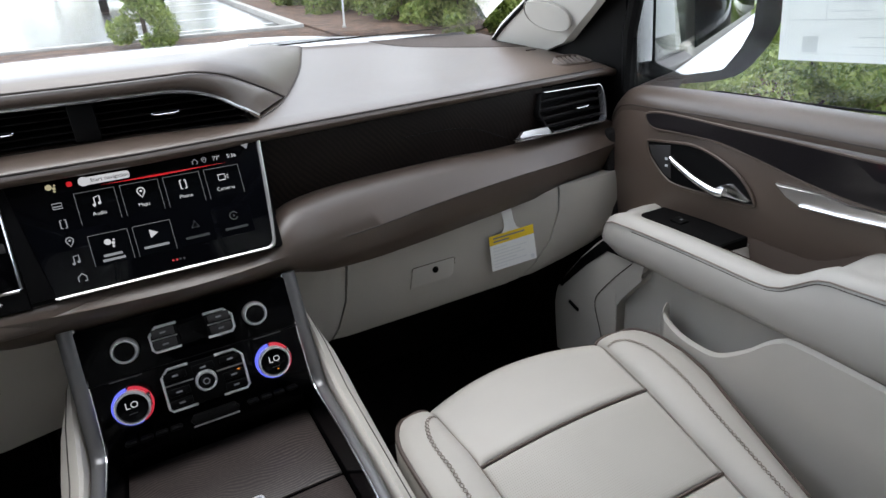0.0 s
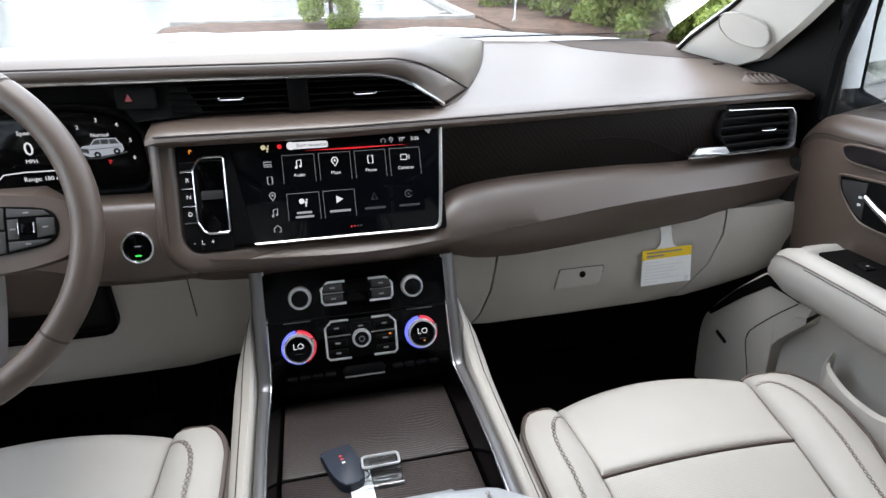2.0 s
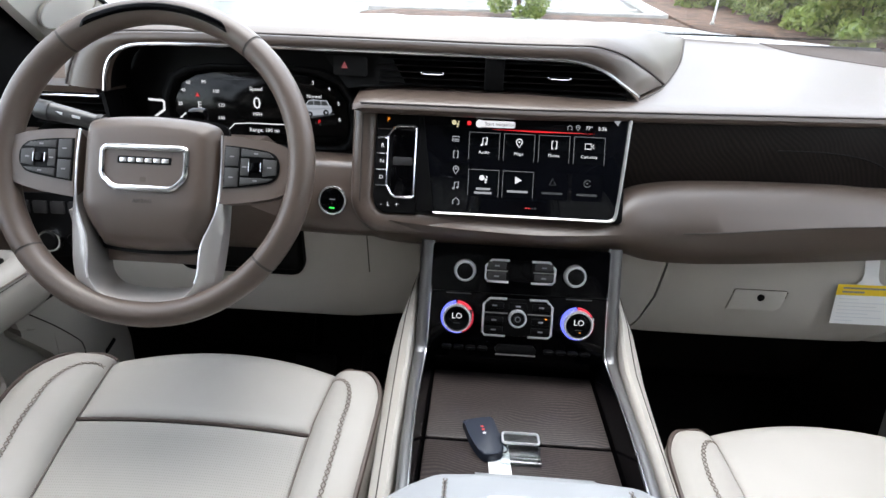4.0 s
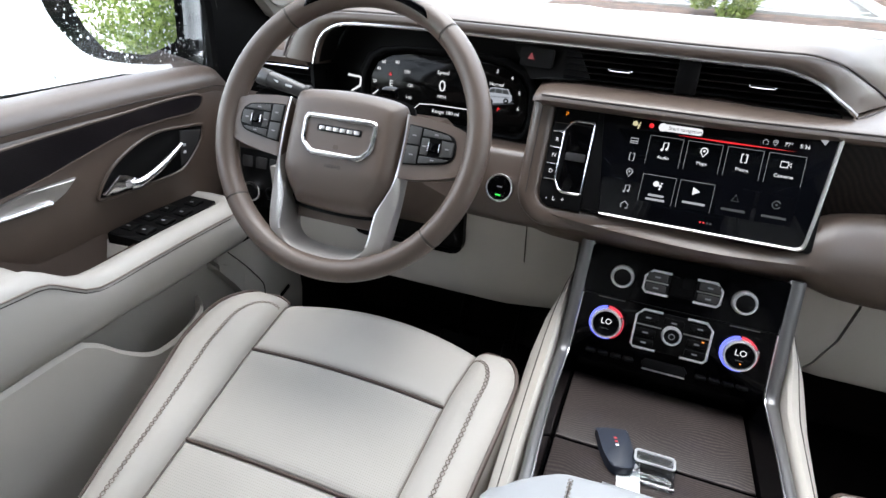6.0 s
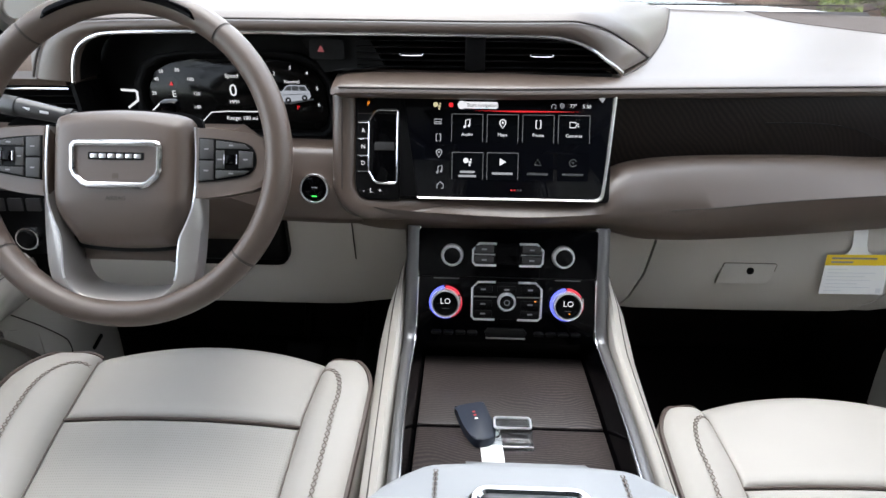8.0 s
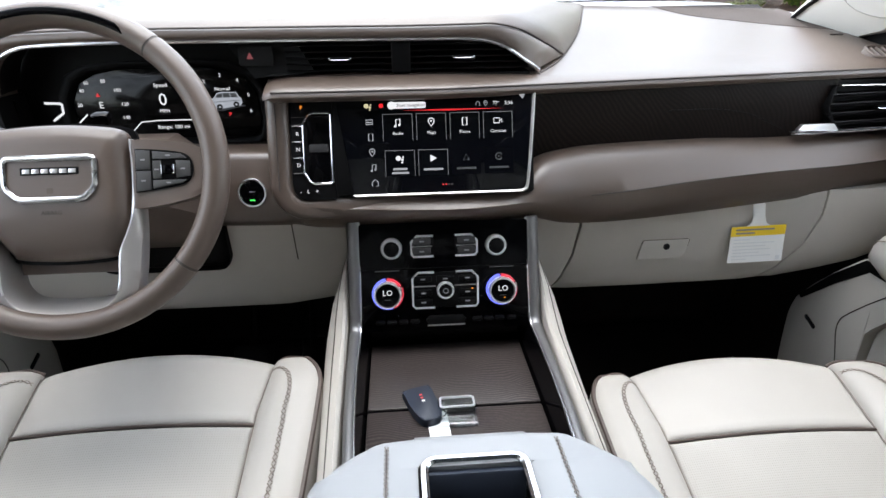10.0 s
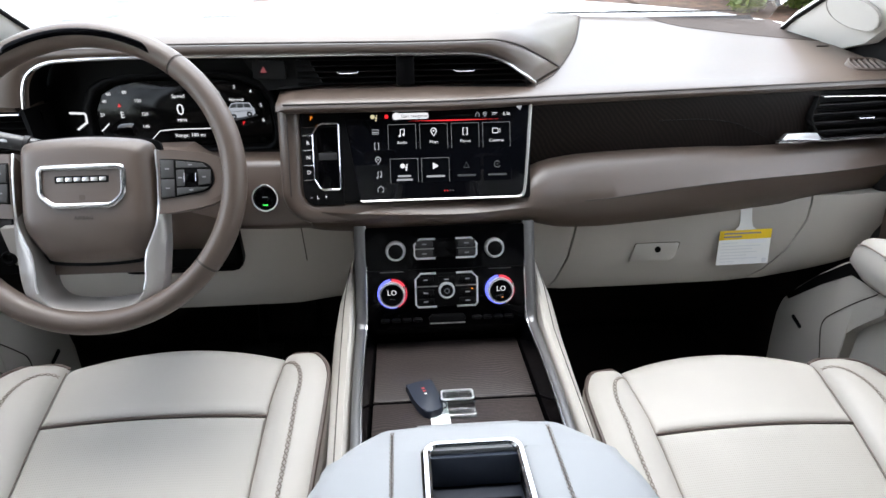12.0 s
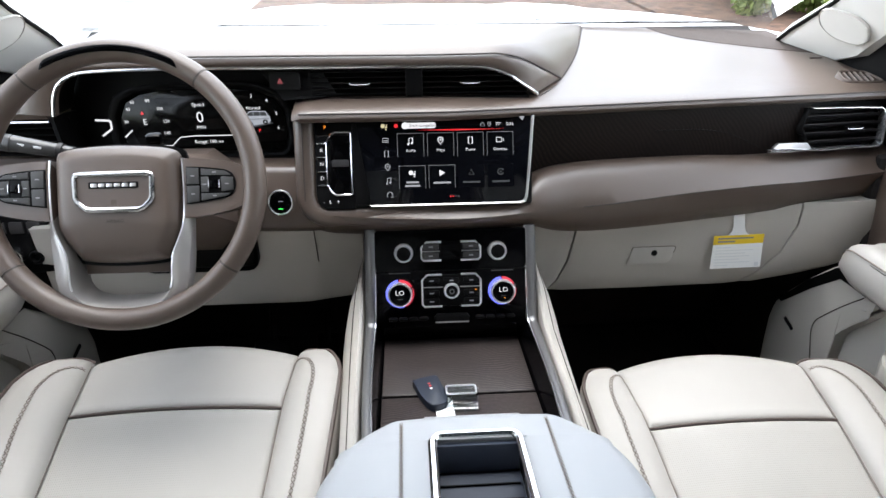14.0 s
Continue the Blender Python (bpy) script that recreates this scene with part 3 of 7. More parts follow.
part("hazard_panel", loft([[(-0.30, 0.135, 0.845), (-0.20, 0.108, 0.851), (-0.175, 0.108, 0.808), (-0.235, 0.085, 0.806), (-0.262, 0.115, 0.80)], [(-0.30, 0.16, 0.845), (-0.20, 0.16, 0.851), (-0.175, 0.16, 0.808), (-0.235, 0.16, 0.806), (-0.262, 0.16, 0.80)]]), DULL, dash)

side = thing("air_vent", "side air vent with black slats in a chrome wing frame", "air vent", "side air vents")
m = plane_at((0.58, lip_y(0.58) - 0.002, 0.69), (1, 0.16, 0), (0, 0.06, 1))
part("housing", plate([(0.070, 0.080), (0.270, 0.078), (0.280, -0.008), (0.10, -0.008), (0.050, 0.040)], 0.003, m @ Matrix.Translation((0, 0, -0.034))), BLACK, side)
part("inner_lip", loft([[m @ Vector((x, y, z)) for x, y in ((0.074, 0.074), (0.232, 0.069), (0.249, 0.050), (0.252, 0.008), (0.240, -0.002), (0.108, -0.002), (0.088, 0.008), (0.066, 0.038))] for z in (0.002, -0.032)], True, False), BLACK, side, solid=0.002)
for k in range(4):
    h = 0.013 + k * 0.0150
    x0 = 0.066 + abs(h - 0.038) * 0.5
    own = box((0.246 - x0, 0.0018, 0.022), ((0.246 + x0) / 2, h, -0.013), (14, 0, 0))
    bmesh.ops.transform(own, matrix=m, verts=own.verts)
    sl = part("slat", own, BLACK, side, smooth=False)
    own = box((0.244 - x0, 0.0012, 0.0012), ((0.246 + x0) / 2, h + 0.0022, -0.0015))
    bmesh.ops.transform(own, matrix=m, verts=own.verts)
    part("slat_edge", own, CHARCOAL, sl, smooth=False)
vent_knob(side, m @ Vector((0.178, 0.036, 0.001)), 0.032, 0.16)


def strip(path, widths, h, mat, name, lab=""):
    """A bright strip of changing width along a path in the vent's plane."""
    pts = [Vector((*p, 0)) for p in path]
    rings = []
    for i, p in enumerate(pts):
        d = (pts[min(i + 1, len(pts) - 1)] - pts[max(i - 1, 0)]).normalized()
        s_ = Vector((-d.y, d.x, 0)) * widths[i]
        rings.append([m @ (p + s_ * a + Vector((0, 0, b))) for a, b in ((-0.5, -0.004), (-0.5, h * 0.5), (-0.25, h), (0.25, h), (0.5, h * 0.4), (0.5, -0.004))])
    return part(name, loft(rings), mat, side, lab)


wing = [(p[0], p[1]) for p in curve_points([(0.076, 0.0755, 0), (0.15, 0.0735, 0), (0.216, 0.0710, 0), (0.228, 0.0690, 0), (0.236, 0.058, 0), (0.241, 0.034, 0), (0.2425, 0.010, 0), (0.239, 0.003, 0), (0.230, -0.0005, 0), (0.19, 0.0, 0), (0.13, -0.0005, 0), (0.09, 0.0, 0), (0.050, 0.003, 0), (0.020, 0.004, 0), (0.004, 0.003, 0)], 70)]
strip(wing, [table(i / 69, [(0, 0.002), (0.2, 0.0026), (0.32, 0.0042), (0.5, 0.0048), (0.6, 0.0048), (0.8, 0.0046), (0.9, 0.007), (1.0, 0.002)]) for i in range(70)], 0.010, FRAME_METAL, "chrome_frame", "bright chrome wing frame")
part("chrome_blade", plate([(0.006, -0.001), (0.050, -0.003), (0.098, -0.001), (0.084, 0.013), (0.060, 0.014), (0.022, 0.015)], 0.007, m @ Matrix.Translation((0, 0, -0.004)), 0.002), SILVER, side, "silver wing blade")
left_side = thing("air_vent", "side air vent with black slats under a chrome strip", "air vent", "side air vents")
part("housing", box((0.13, 0.004, 0.06), (-0.685, 0.15, 0.742)), BLACK, left_side)
slats(left_side, -0.745, -0.628, 0.716, 0.770, 0.122, 5)
part("chrome_strip", tube([(-0.75, 0.122, 0.770), (-0.70, 0.115, 0.772), (-0.63, 0.108, 0.773)], 0.0025, 8), CHROME, left_side)

# dash end on the driver's side, with its own pad
rings = []
for x in (-0.752, -0.748, -0.735, -0.70, -0.65, -0.632):
    rings.append([(x, 0.125, 0.775), (x, 0.108, 0.778), (x, 0.102, 0.787), (x, 0.106, 0.797), (x, 0.120, 0.804), (x, 0.15, 0.809), (x, 0.30, 0.835), (x, 0.60, 0.886), (x, 0.62, 0.80)])
part("driver_pad", loft(rings), BROWN, dash, "brown pad above the driver's side vent")
part("driver_end", box((0.16, 0.05, 0.17), (-0.735, 0.165, 0.625), None, 0.01), BROWN_TRIM, dash)

# defroster grille by the screen pillar, and the little mark beside it
grille = thing("side_defroster", "small brown slatted side window defroster grille", "air vent", "side air vents")
zt = lambda x, y: top_z(x, y)
gm = plane_at((0.797, 0.243, 0.8075), (1, 0.10, -0.03), (0, 0.93, 0.34))
GRILLE = [(p[0], p[1]) for p in curve_points([(-0.036, -0.014, 0), (-0.024, -0.021, 0), (0.026, -0.021, 0), (0.038, -0.014, 0), (0.034, 0.004, 0), (0.022, 0.020, 0), (-0.018, 0.021, 0), (-0.032, 0.010, 0)], 36, True)]
part("backing", plate(GRILLE, 0.0015, gm @ Matrix.Translation((0, 0, -0.005))), BLACK, grille)
part("frame", frame_plate([(x * 1.10, y * 1.14) for x, y in GRILLE], 0.005, 0.004, gm @ Matrix.Translation((0, 0, -0.002))), BROWN_TRIM, grille)
part("skirt", loft([[gm @ Vector((x * s, y * s, z)) for x, y in GRILLE] for s, z in ((1.09, -0.001), (1.25, -0.022))], True, False), BROWN_TRIM, grille)
for k in range(5):
    own = box((0.0034, 0.034 + 0.003 * min(k, 4 - k), 0.005), (-0.024 + k * 0.0125, 0.0, -0.001), (0, 24, -12), 0.001)
    bmesh.ops.transform(own, matrix=gm, verts=own.verts)
    part("slat", own, BROWN_TRIM, grille)
part("sensor_slot", box((0.026, 0.003, 0.002), (0.81, 0.395, zt(0.81, 0.395) + 0.0015), (9, 0, 4)), SEAM, dash)
# matte panel of the dash top under the windscreen
rings = []
for x in steps(0.535, 0.850, 22):
    y0 = table(x, [(0.535, 0.655), (0.548, 0.610), (0.578, 0.560), (0.64, 0.520), (0.72, 0.482), (0.79, 0.458), (0.85, 0.440)])
    rings.append([(x, y, top_z(x, y) + dz) for y, dz in ((y0 - 0.0005, 0.0002), (y0, 0.0010), (lerp(y0, 0.662, 0.33), 0.0014), (lerp(y0, 0.662, 0.66), 0.0014), (0.662, 0.0012))])
part("defroster_panel", loft(rings, False, False), MATTE, dash, "matte brown panel below the windscreen")
# dark defroster outlet below the windscreen
part("defroster_slot", box((1.30, 0.010, 0.003), (0.10, 0.655, 0.8925), (0, 0, 0)), BLACK, dash)


# ---- lower panels ----
glove = thing("glove_box", "cream glove box lid with recessed latch", "glove box")
GL = [(0.30, 0.15, 0.588), (0.32, 0.148, 0.575), (0.335, 0.150, 0.54), (0.34, 0.156, 0.48), (0.345, 0.164, 0.432), (0.35, 0.178, 0.407), (0.36, 0.215, 0.393)]


def sweep(x, z):
    """How far the joints lean towards the console below the middle of the lid."""
    return table(x, [(0.15, 0.0), (0.249, 0.042), (0.45, 0.068), (0.684, 0.088), (0.86, 0.045)]) * max(0.0, min(1.0, (0.525 - z) / 0.125)) ** 1.5


def lower_panel(x0, x1, ends, n=14, shift=lambda x: 0.0, lift=lambda x: 0.0):
    rings = []
    for k, x in enumerate(steps(x0, x1, n)):
        e = ends if k in (0, n) else 0.0
        ring = [(x - sweep(x, z), y + shift(x) + e, z + lift(x) * max(0, (0.5 - z) / 0.1)) for _, y, z in GL]
        rings.append(ring + [(ring[-1][0], 0.30, 0.40 + lift(x)), (x, 0.30, 0.588)])
    return loft(rings)


part("lid", lower_panel(0.249, 0.682, 0.004, lift=lambda x: 0.003 * max(0, (x - 0.45) / 0.23)), CREAM_TRIM, glove, "cream moulded lid")
lm = plane_at((0.399, 0.1525, 0.489), (1, 0, 0), (0, 0.08, 1))
latch = part("latch", plate([(-0.047, -0.019), (0.030, -0.019), (0.040, -0.012), (0.047, 0.016), (-0.036, 0.016)], 0.0016, lm @ Matrix.Translation((0, 0, -0.0004)), 0.0007), CREAM_TRIM, glove)
part("latch_joint", tube([lm @ Vector((a, b, 0.0006)) for a, b in ((-0.039, 0.010), (-0.037, 0.0160), (-0.034, 0.0168), (0.044, 0.0172), (0.0475, 0.0150), (0.045, 0.004))], 0.0006, 5), SEAM, latch)
part("key_lock", lathe([(0.0, 0.004), (0.0045, 0.004), (0.0045, 0.003), (0.006, 0.003), (0.006, 0.0)][::-1], lm @ Matrix.Translation((0.006, 0.004, -0.001)), 16), BLACK, latch, "round key lock")
panel = thing("dash_end_panel", "cream lower dash panel beside the glove box", "panel", kind="structure")
part("inner_panel", lower_panel(0.15, 0.245, 0.004, n=6, shift=lambda x: -0.10 * max(0, 0.245 - x)), CREAM_TRIM, panel)
part("outer_panel", lower_panel(0.686, 0.86, 0.004, n=8, shift=lambda x: 0.12 * max(0, x - 0.78), lift=lambda x: 0.004 + 0.20 * max(0, x - 0.70)), CREAM_TRIM, panel)
knee = thing("knee_panel", "cream driver's knee panel under the dash", "panel", kind="structure")
KP = [(0.092, 0.600), (0.096, 0.57), (0.104, 0.52), (0.112, 0.47), (0.128, 0.440), (0.17, 0.428)]
rings = []
for k, x in enumerate(steps(-0.70, -0.15, 16)):
    s = 0.10 * max(0, x + 0.26)
    rings.append([(x, y + s * 0.3, z - (0.013 * max(0.0, min(1.0, (-0.15 - x) / 0.11)) if z < 0.48 else 0.0)) for y, z in KP] + [(x, 0.30, 0.42), (x, 0.30, 0.60)])
part("panel", loft(rings), CREAM_TRIM, knee)
part("joint", tube([(-0.232 + 0.03 * (0.60 - z), y - 0.001, z) for y, z in KP[:3]], 0.0009, 6), SEAM, knee)
part("column_opening", box((0.20, 0.02, 0.11), (-0.43, 0.092, 0.568), (8, 0, 0), 0.02, 3), BLACK, knee)

# ---- centre stack and console ----
KN = math.hypot(1, 0.25)


def on_stack(x, z, out=0.0):
    """The place on the sloping stack at height z."""
    return plane_at((x, 0.005 + 0.25 * (z - 0.5), z), (1, 0, 0), (0, 0.25, 1)) @ Matrix.Translation((0, 0, out))


stack = thing("centre_stack", "gloss black centre stack with climate and audio controls", "control panel")
part("panel", plate(rounded(-0.125, -0.058, 0.125, 0.104, 0.004), 0.012, on_stack(0, 0.5, -0.012), 0.001), GLOSS, stack)
part("groove", box((0.25, 0.002, 0.0016), on_stack(0, 0.5355, 0.0).translation, (-14, 0, 0)), BLACK, stack)
for x in (-0.085, 0.085):
    part("light_bar", box((0.036, 0.0012, 0.0012), on_stack(x, 0.5335, 0.0008).translation, (-14, 0, 0)), RAIL, stack)


def ring(r0, r1, h, m, a0=0.0, a1=360.0, n=40):
    """A raised ring, or an arc of one."""
    full = a1 - a0 >= 360
    rings = []
    for k in range(n + 1):
        a = radians(lerp(a0, a1, k / n))
        c, s = math.cos(a), math.sin(a)
        rings.append([m @ Vector((r * c, r * s, z)) for r, z in ((r0, 0), (r0, h * 0.7), (lerp(r0, r1, 0.3), h), (lerp(r0, r1, 0.7), h), (r1, h * 0.7), (r1, 0))])
    own = loft(rings, True, not full)
    if full:
        bmesh.ops.remove_doubles(own, verts=own.verts, dist=1e-7)
    return own


for x in (-0.0775, 0.0765):
    kb = thing("control_knob", "small round black audio knob with a bright chrome rim", "knob", "audio knobs")
    m = on_stack(x, 0.566)
    part("cap", lathe([(0.0, 0.013), (0.0095, 0.013), (0.011, 0.012), (0.0115, 0.0)][::-1], m, 32), BLACK, kb)
    part("rim", ring(0.0112, 0.0148, 0.014, m), KNOB, kb, "chrome rim")
    part("collar", ring(0.0140, 0.0158, 0.006, m), SILVER, kb)
for x, dot in ((-0.0855, False), (0.0845, True)):
    d = thing("climate_dial", "round temperature dial with glowing blue and red ring" + (" and amber dot" if dot else ""), "dial", "temperature dials")
    m = on_stack(x, 0.5005)
    part("face", lathe([(0.0, 0.016), (0.0155, 0.016), (0.017, 0.014), (0.0175, 0.0)][::-1], m, 40), GLOSS, d)
    part("rim", ring(0.0168, 0.0206, 0.017, m), KNOB, d, "bright metal rim")
    part("blue_arc", ring(0.0206, 0.0232, 0.008, m, 97, 288), BLUE_GLOW, d, "blue glowing half ring")
    part("red_arc", ring(0.0206, 0.0232, 0.008, m, -66, 91), PINK_GLOW, d, "red glowing half ring")
    part("grip", box((0.0045, 0.009, 0.016), (m @ Matrix.Translation((0.019, 0.004, 0.009))).translation, (-14, 0, 0), 0.001), CHROME, d)
    words("reading", "LO", 0.0115, m @ Matrix.Translation((0, 0.004, 0.0163)), ICON, d)
    part("mark", box((0.009, 0.0012, 0.0006), (m @ Vector((0, -0.006, 0.0162))), (-14, 0, 0)), ICON_DIM, d)
    if dot:
        part("lamp", box((0.0022, 0.0022, 0.001), (m @ Vector((0.002, -0.0095, 0.0162)))), ORANGE_GLOW, d)

# the two button groups framed in chrome
for name, z0, z1, dial in (("audio_buttons", 0.553, 0.5825, False), ("climate_buttons", 0.4775, 0.5295, True)):
    g = thing(name, "framed group of small black buttons with chrome edges", "buttons", "stack button groups")
    zc = (z0 + z1) / 2
    h = (z1 - z0) / 2 * KN
    m = on_stack(0, zc)
    part("base", plate(rounded(-0.0485, -h, 0.0485, h, 0.008, 3, (2, 3)), 0.003, m, 0.001), BLACK, g)
    for sx in (-1, 1):
        pts = [(sx * 0.016, h), (sx * 0.040, h), (sx * 0.0485, h - 0.009), (sx * 0.0485, -h + 0.004), (sx * 0.045, -h), (sx * 0.016, -h)]
        part("chrome_bracket", tube([m @ Vector((a, b, 0.003)) for a, b in pts], 0.0018, 6), KNOB, g, "chrome bracket")
        part("chrome_bar", tube([m @ Vector((sx * (0.014 if dial else 0.018), 0.006 if dial else 0, 0.003)), m @ Vector((sx * 0.048, 0.006 if dial else 0, 0.003))], 0.0010, 6), SILVER, g)
    rows = (0.017, -0.004, -0.018) if dial else (0.0075, -0.0075)
    for b in rows:
        for sx in ((-0.033, 0.0, 0.033) if (dial and b > 0) else (-0.033, 0.033)):
            key = part("button", box((0.026, 0.0095 if dial else 0.011, 0.003), (0, 0, 0), None, 0.0012), CHARCOAL if not dial else BLACK, g)
            key.matrix_basis = m @ Matrix.Translation((sx, b, 0.0035))
            mark = part("symbol", box((0.007, 0.0022, 0.0004), (0, 0, 0.0018)), INK, key)
    if dial:
        part("fan_knob", lathe([(0.0, 0.012), (0.0085, 0.012), (0.010, 0.010), (0.0105, 0.0)][::-1], m, 32), BLACK, g)
        part("fan_rim", ring(0.0092, 0.0130, 0.013, m), KNOB, g, "chrome rim of the fan knob")
        part("symbol", ring(0.003, 0.0042, 0.0005, m @ Matrix.Translation((0, 0, 0.012))), INK, g)
        part("lamp", box((0.0026, 0.0026, 0.001), m @ Vector((0.040, 0.001, 0.0055))), ORANGE_GLOW, g)
    else:
        part("middle_key", plate(rounded(-0.016, -h, 0.016, h, 0.002), 0.003, m, 0.0008), GLOSS, g)

row = thing("toggle_row", "row of small dark seat heater and mode keys", "buttons", "stack button groups")
m = on_stack(0, 0.4585)
for x in (-0.098, -0.081, -0.064, -0.047, 0.047, 0.064, 0.081, 0.098):
    b = part("key", box((0.0145, 0.013, 0.006), (m @ Vector((x, 0.0, 0.004))), (-20, 0, 0), 0.0025), BLACK, row)
    part("symbol", box((0.0062, 0.0036, 0.0006), (m @ Vector((x, 0.0015, 0.0073))), (-20, 0, 0)), PALE_INK, b)
b = part("mode_key", plate([(-0.026, -0.007), (0.026, -0.007), (0.030, 0.001), (0.025, 0.007), (-0.025, 0.007), (-0.030, 0.001)], 0.007, m, 0.002), BLACK, row)
part("silver_edge", box((0.056, 0.0022, 0.002), (m @ Vector((0, -0.0065, 0.007))), (-14, 0, 0), 0.0006), SILVER, b)

FLANK = ((0.125, 0.520, 0.146, 0.151), (0.10, 0.534, 0.146, 0.154), (0.06, 0.528, 0.146, 0.163), (0.02, 0.503, 0.146, 0.174), (-0.01, 0.475, 0.147, 0.180), (-0.04, 0.460, 0.147, 0.181), (-0.10, 0.455, 0.146, 0.178), (-0.20, 0.453, 0.143, 0.171), (-0.30, 0.452, 0.138, 0.165), (-0.42, 0.452, 0.136, 0.163))
console = thing("centre_console", "cream leather centre console with brushed metal rails", "console")
for sx in (-1, 1):
    # brushed rail: down beside the stack, round the knee, back along the console
    axis = curve_points([(0.1315, 0.034, 0.604), (0.1335, 0.012, 0.52), (0.1348, 0.002, 0.480), (0.1356, -0.004, 0.461), (0.1361, -0.014, 0.4505), (0.1362, -0.030, 0.4475), (0.1355, -0.10, 0.446), (0.1325, -0.20, 0.447), (0.129, -0.262, 0.448), (0.127, -0.31, 0.448), (0.126, -0.40, 0.448), (0.126, -0.50, 0.448)], 100)
    rings = []
    for i, p in enumerate(axis):
        q = axis[min(i + 1, len(axis) - 1)] - axis[max(i - 1, 0)]
        d = q.normalized()
        out = Vector((0, d.z, -d.y)).normalized()
        if out.y > 0.5 or (abs(out.y) <= 0.5 and out.z < 0):
            out = -out
        w = table(p.y, [(-0.6, 0.0062), (-0.15, 0.0066), (-0.02, 0.0085), (0.05, 0.0095)])
        c = p
        rings.append([Vector((sx * a, 0, 0)) + Vector((0, 0, 0)) + out * h + Vector((0, c.y, c.z)) for a, h in ((c.x - w, -0.005), (c.x - w, 0.001), (c.x - w * 0.7, 0.004), (c.x + w * 0.2, 0.0045), (c.x + w, 0.0), (c.x + w, -0.02))])
    part("metal_rail", loft(rings), RAIL, console, "brushed aluminium rail", angle=60)
    part("rail_edge", tube([q[1] for q in rings], 0.0013, 6), FRAME_METAL, console, "thin bright inner edge of the rail")
    # padded cream flank
    rings = []
    for y, top, inner, outer in FLANK:
        w = outer - inner
        rings.append([(sx * inner, y, 0.10), (sx * inner, y, top - 0.012), (sx * (inner + 0.002), y, top - 0.004), (sx * (inner + 0.18 * w), y, top - 0.001), (sx * (inner + 0.50 * w), y, top - 0.010), (sx * (outer - 0.004), y, top - 0.026), (sx * outer, y, top - 0.046), (sx * (outer - 0.004), y, top - 0.10), (sx * (outer - 0.014), y, 0.20), (sx * (outer - 0.016), y, 0.02), (sx * inner, y, 0.02)])
    part("padded_side", loft(rings), CREAM_TRIM, console, "padded cream side")
    part("side_seam", tube([(sx * (i + 0.52 * (o - i)), y, t - 0.0102) for y, t, i, o in FLANK[1:-1]], 0.0008, 6), SEAM, console)
    # gloss inner wall beside the tray
    part("inner_wall", loft([[(sx * 0.127, y, z0), (sx * 0.127, y, 0.448), (sx * 0.1265, y, 0.448), (sx * 0.1165, y, z0)] for y, z0 in ((0.02, 0.404), (-0.10, 0.402), (-0.30, 0.400), (-0.42, 0.400))]), GLOSS, console)
part("tray_floor", box((0.25, 0.46, 0.01), (0, -0.20, 0.396)), GLOSS, console, "gloss black tray floor")
part("stack_foot", loft([[(x, 0.000, 0.452), (x, -0.008, 0.446), (x, -0.002, 0.430), (x, 0.012, 0.4085), (x, 0.03, 0.402), (x, 0.03, 0.452)] for x in (-0.125, 0.125)]), GLOSS, console)
part("core", box((0.26, 0.52, 0.38), (0, -0.17, 0.198)), BLACK, console)
part("tail", box((0.30, 0.50, 0.40), (0, -0.62, 0.22), None, 0.02), CREAM_TRIM, console)


def lid(x0, x1, y0, y1, z):
    return box((x1 - x0, y1 - y0, 0.010), ((x0 + x1) / 2, (y0 + y1) / 2, z), None, 0.0022)


bin_lid = thing("tray_lid", "dark open-pore wood sliding lid in the console", "lid", "console lids")
part("panel", lid(-0.1150, 0.1150, -0.1445, 0.010, 0.403), WOOD, bin_lid)
part("edge_strip", box((0.230, 0.0024, 0.008), (0, -0.1458, 0.4015)), GLOSS, bin_lid)
cup_lid = thing("tray_lid", "dark open-pore wood sliding lid beside the armrest", "lid", "console lids")
part("panel", lid(-0.1150, 0.1150, -0.34, -0.1495, 0.403), WOOD, cup_lid)
part("edge_strip", box((0.230, 0.0020, 0.008), (0, -0.1484, 0.4005)), GLOSS, cup_lid)
pull = thing("lid_handle", "clear crystal-like pull handle on the console lid", "handle")
PULL = -0.022
part("bar", loft([[(x, PULL - 0.128 - o, 0.4085), (x, PULL - 0.126 - o, 0.420), (x, PULL - 0.131 - o, 0.426), (x, PULL - 0.142 + o, 0.426), (x, PULL - 0.148 + o, 0.418), (x, PULL - 0.150 + o, 0.4085)] for x, o in ((-0.0235, 0.004), (-0.020, 0.0), (0.022, 0.0), (0.0255, 0.004))]), CRYSTAL, pull, smooth=False)
part("step", box((0.049, 0.016, 0.006), (0.001, PULL - 0.159, 0.4115), None, 0.0015), CRYSTAL, pull, smooth=False)
part("rim", frame_plate(rounded(-0.022, PULL - 0.150, 0.024, PULL - 0.128, 0.005, 3), 0.0028, 0.0024, Matrix.Translation((0, 0, 0.4255))), KNOB, pull)

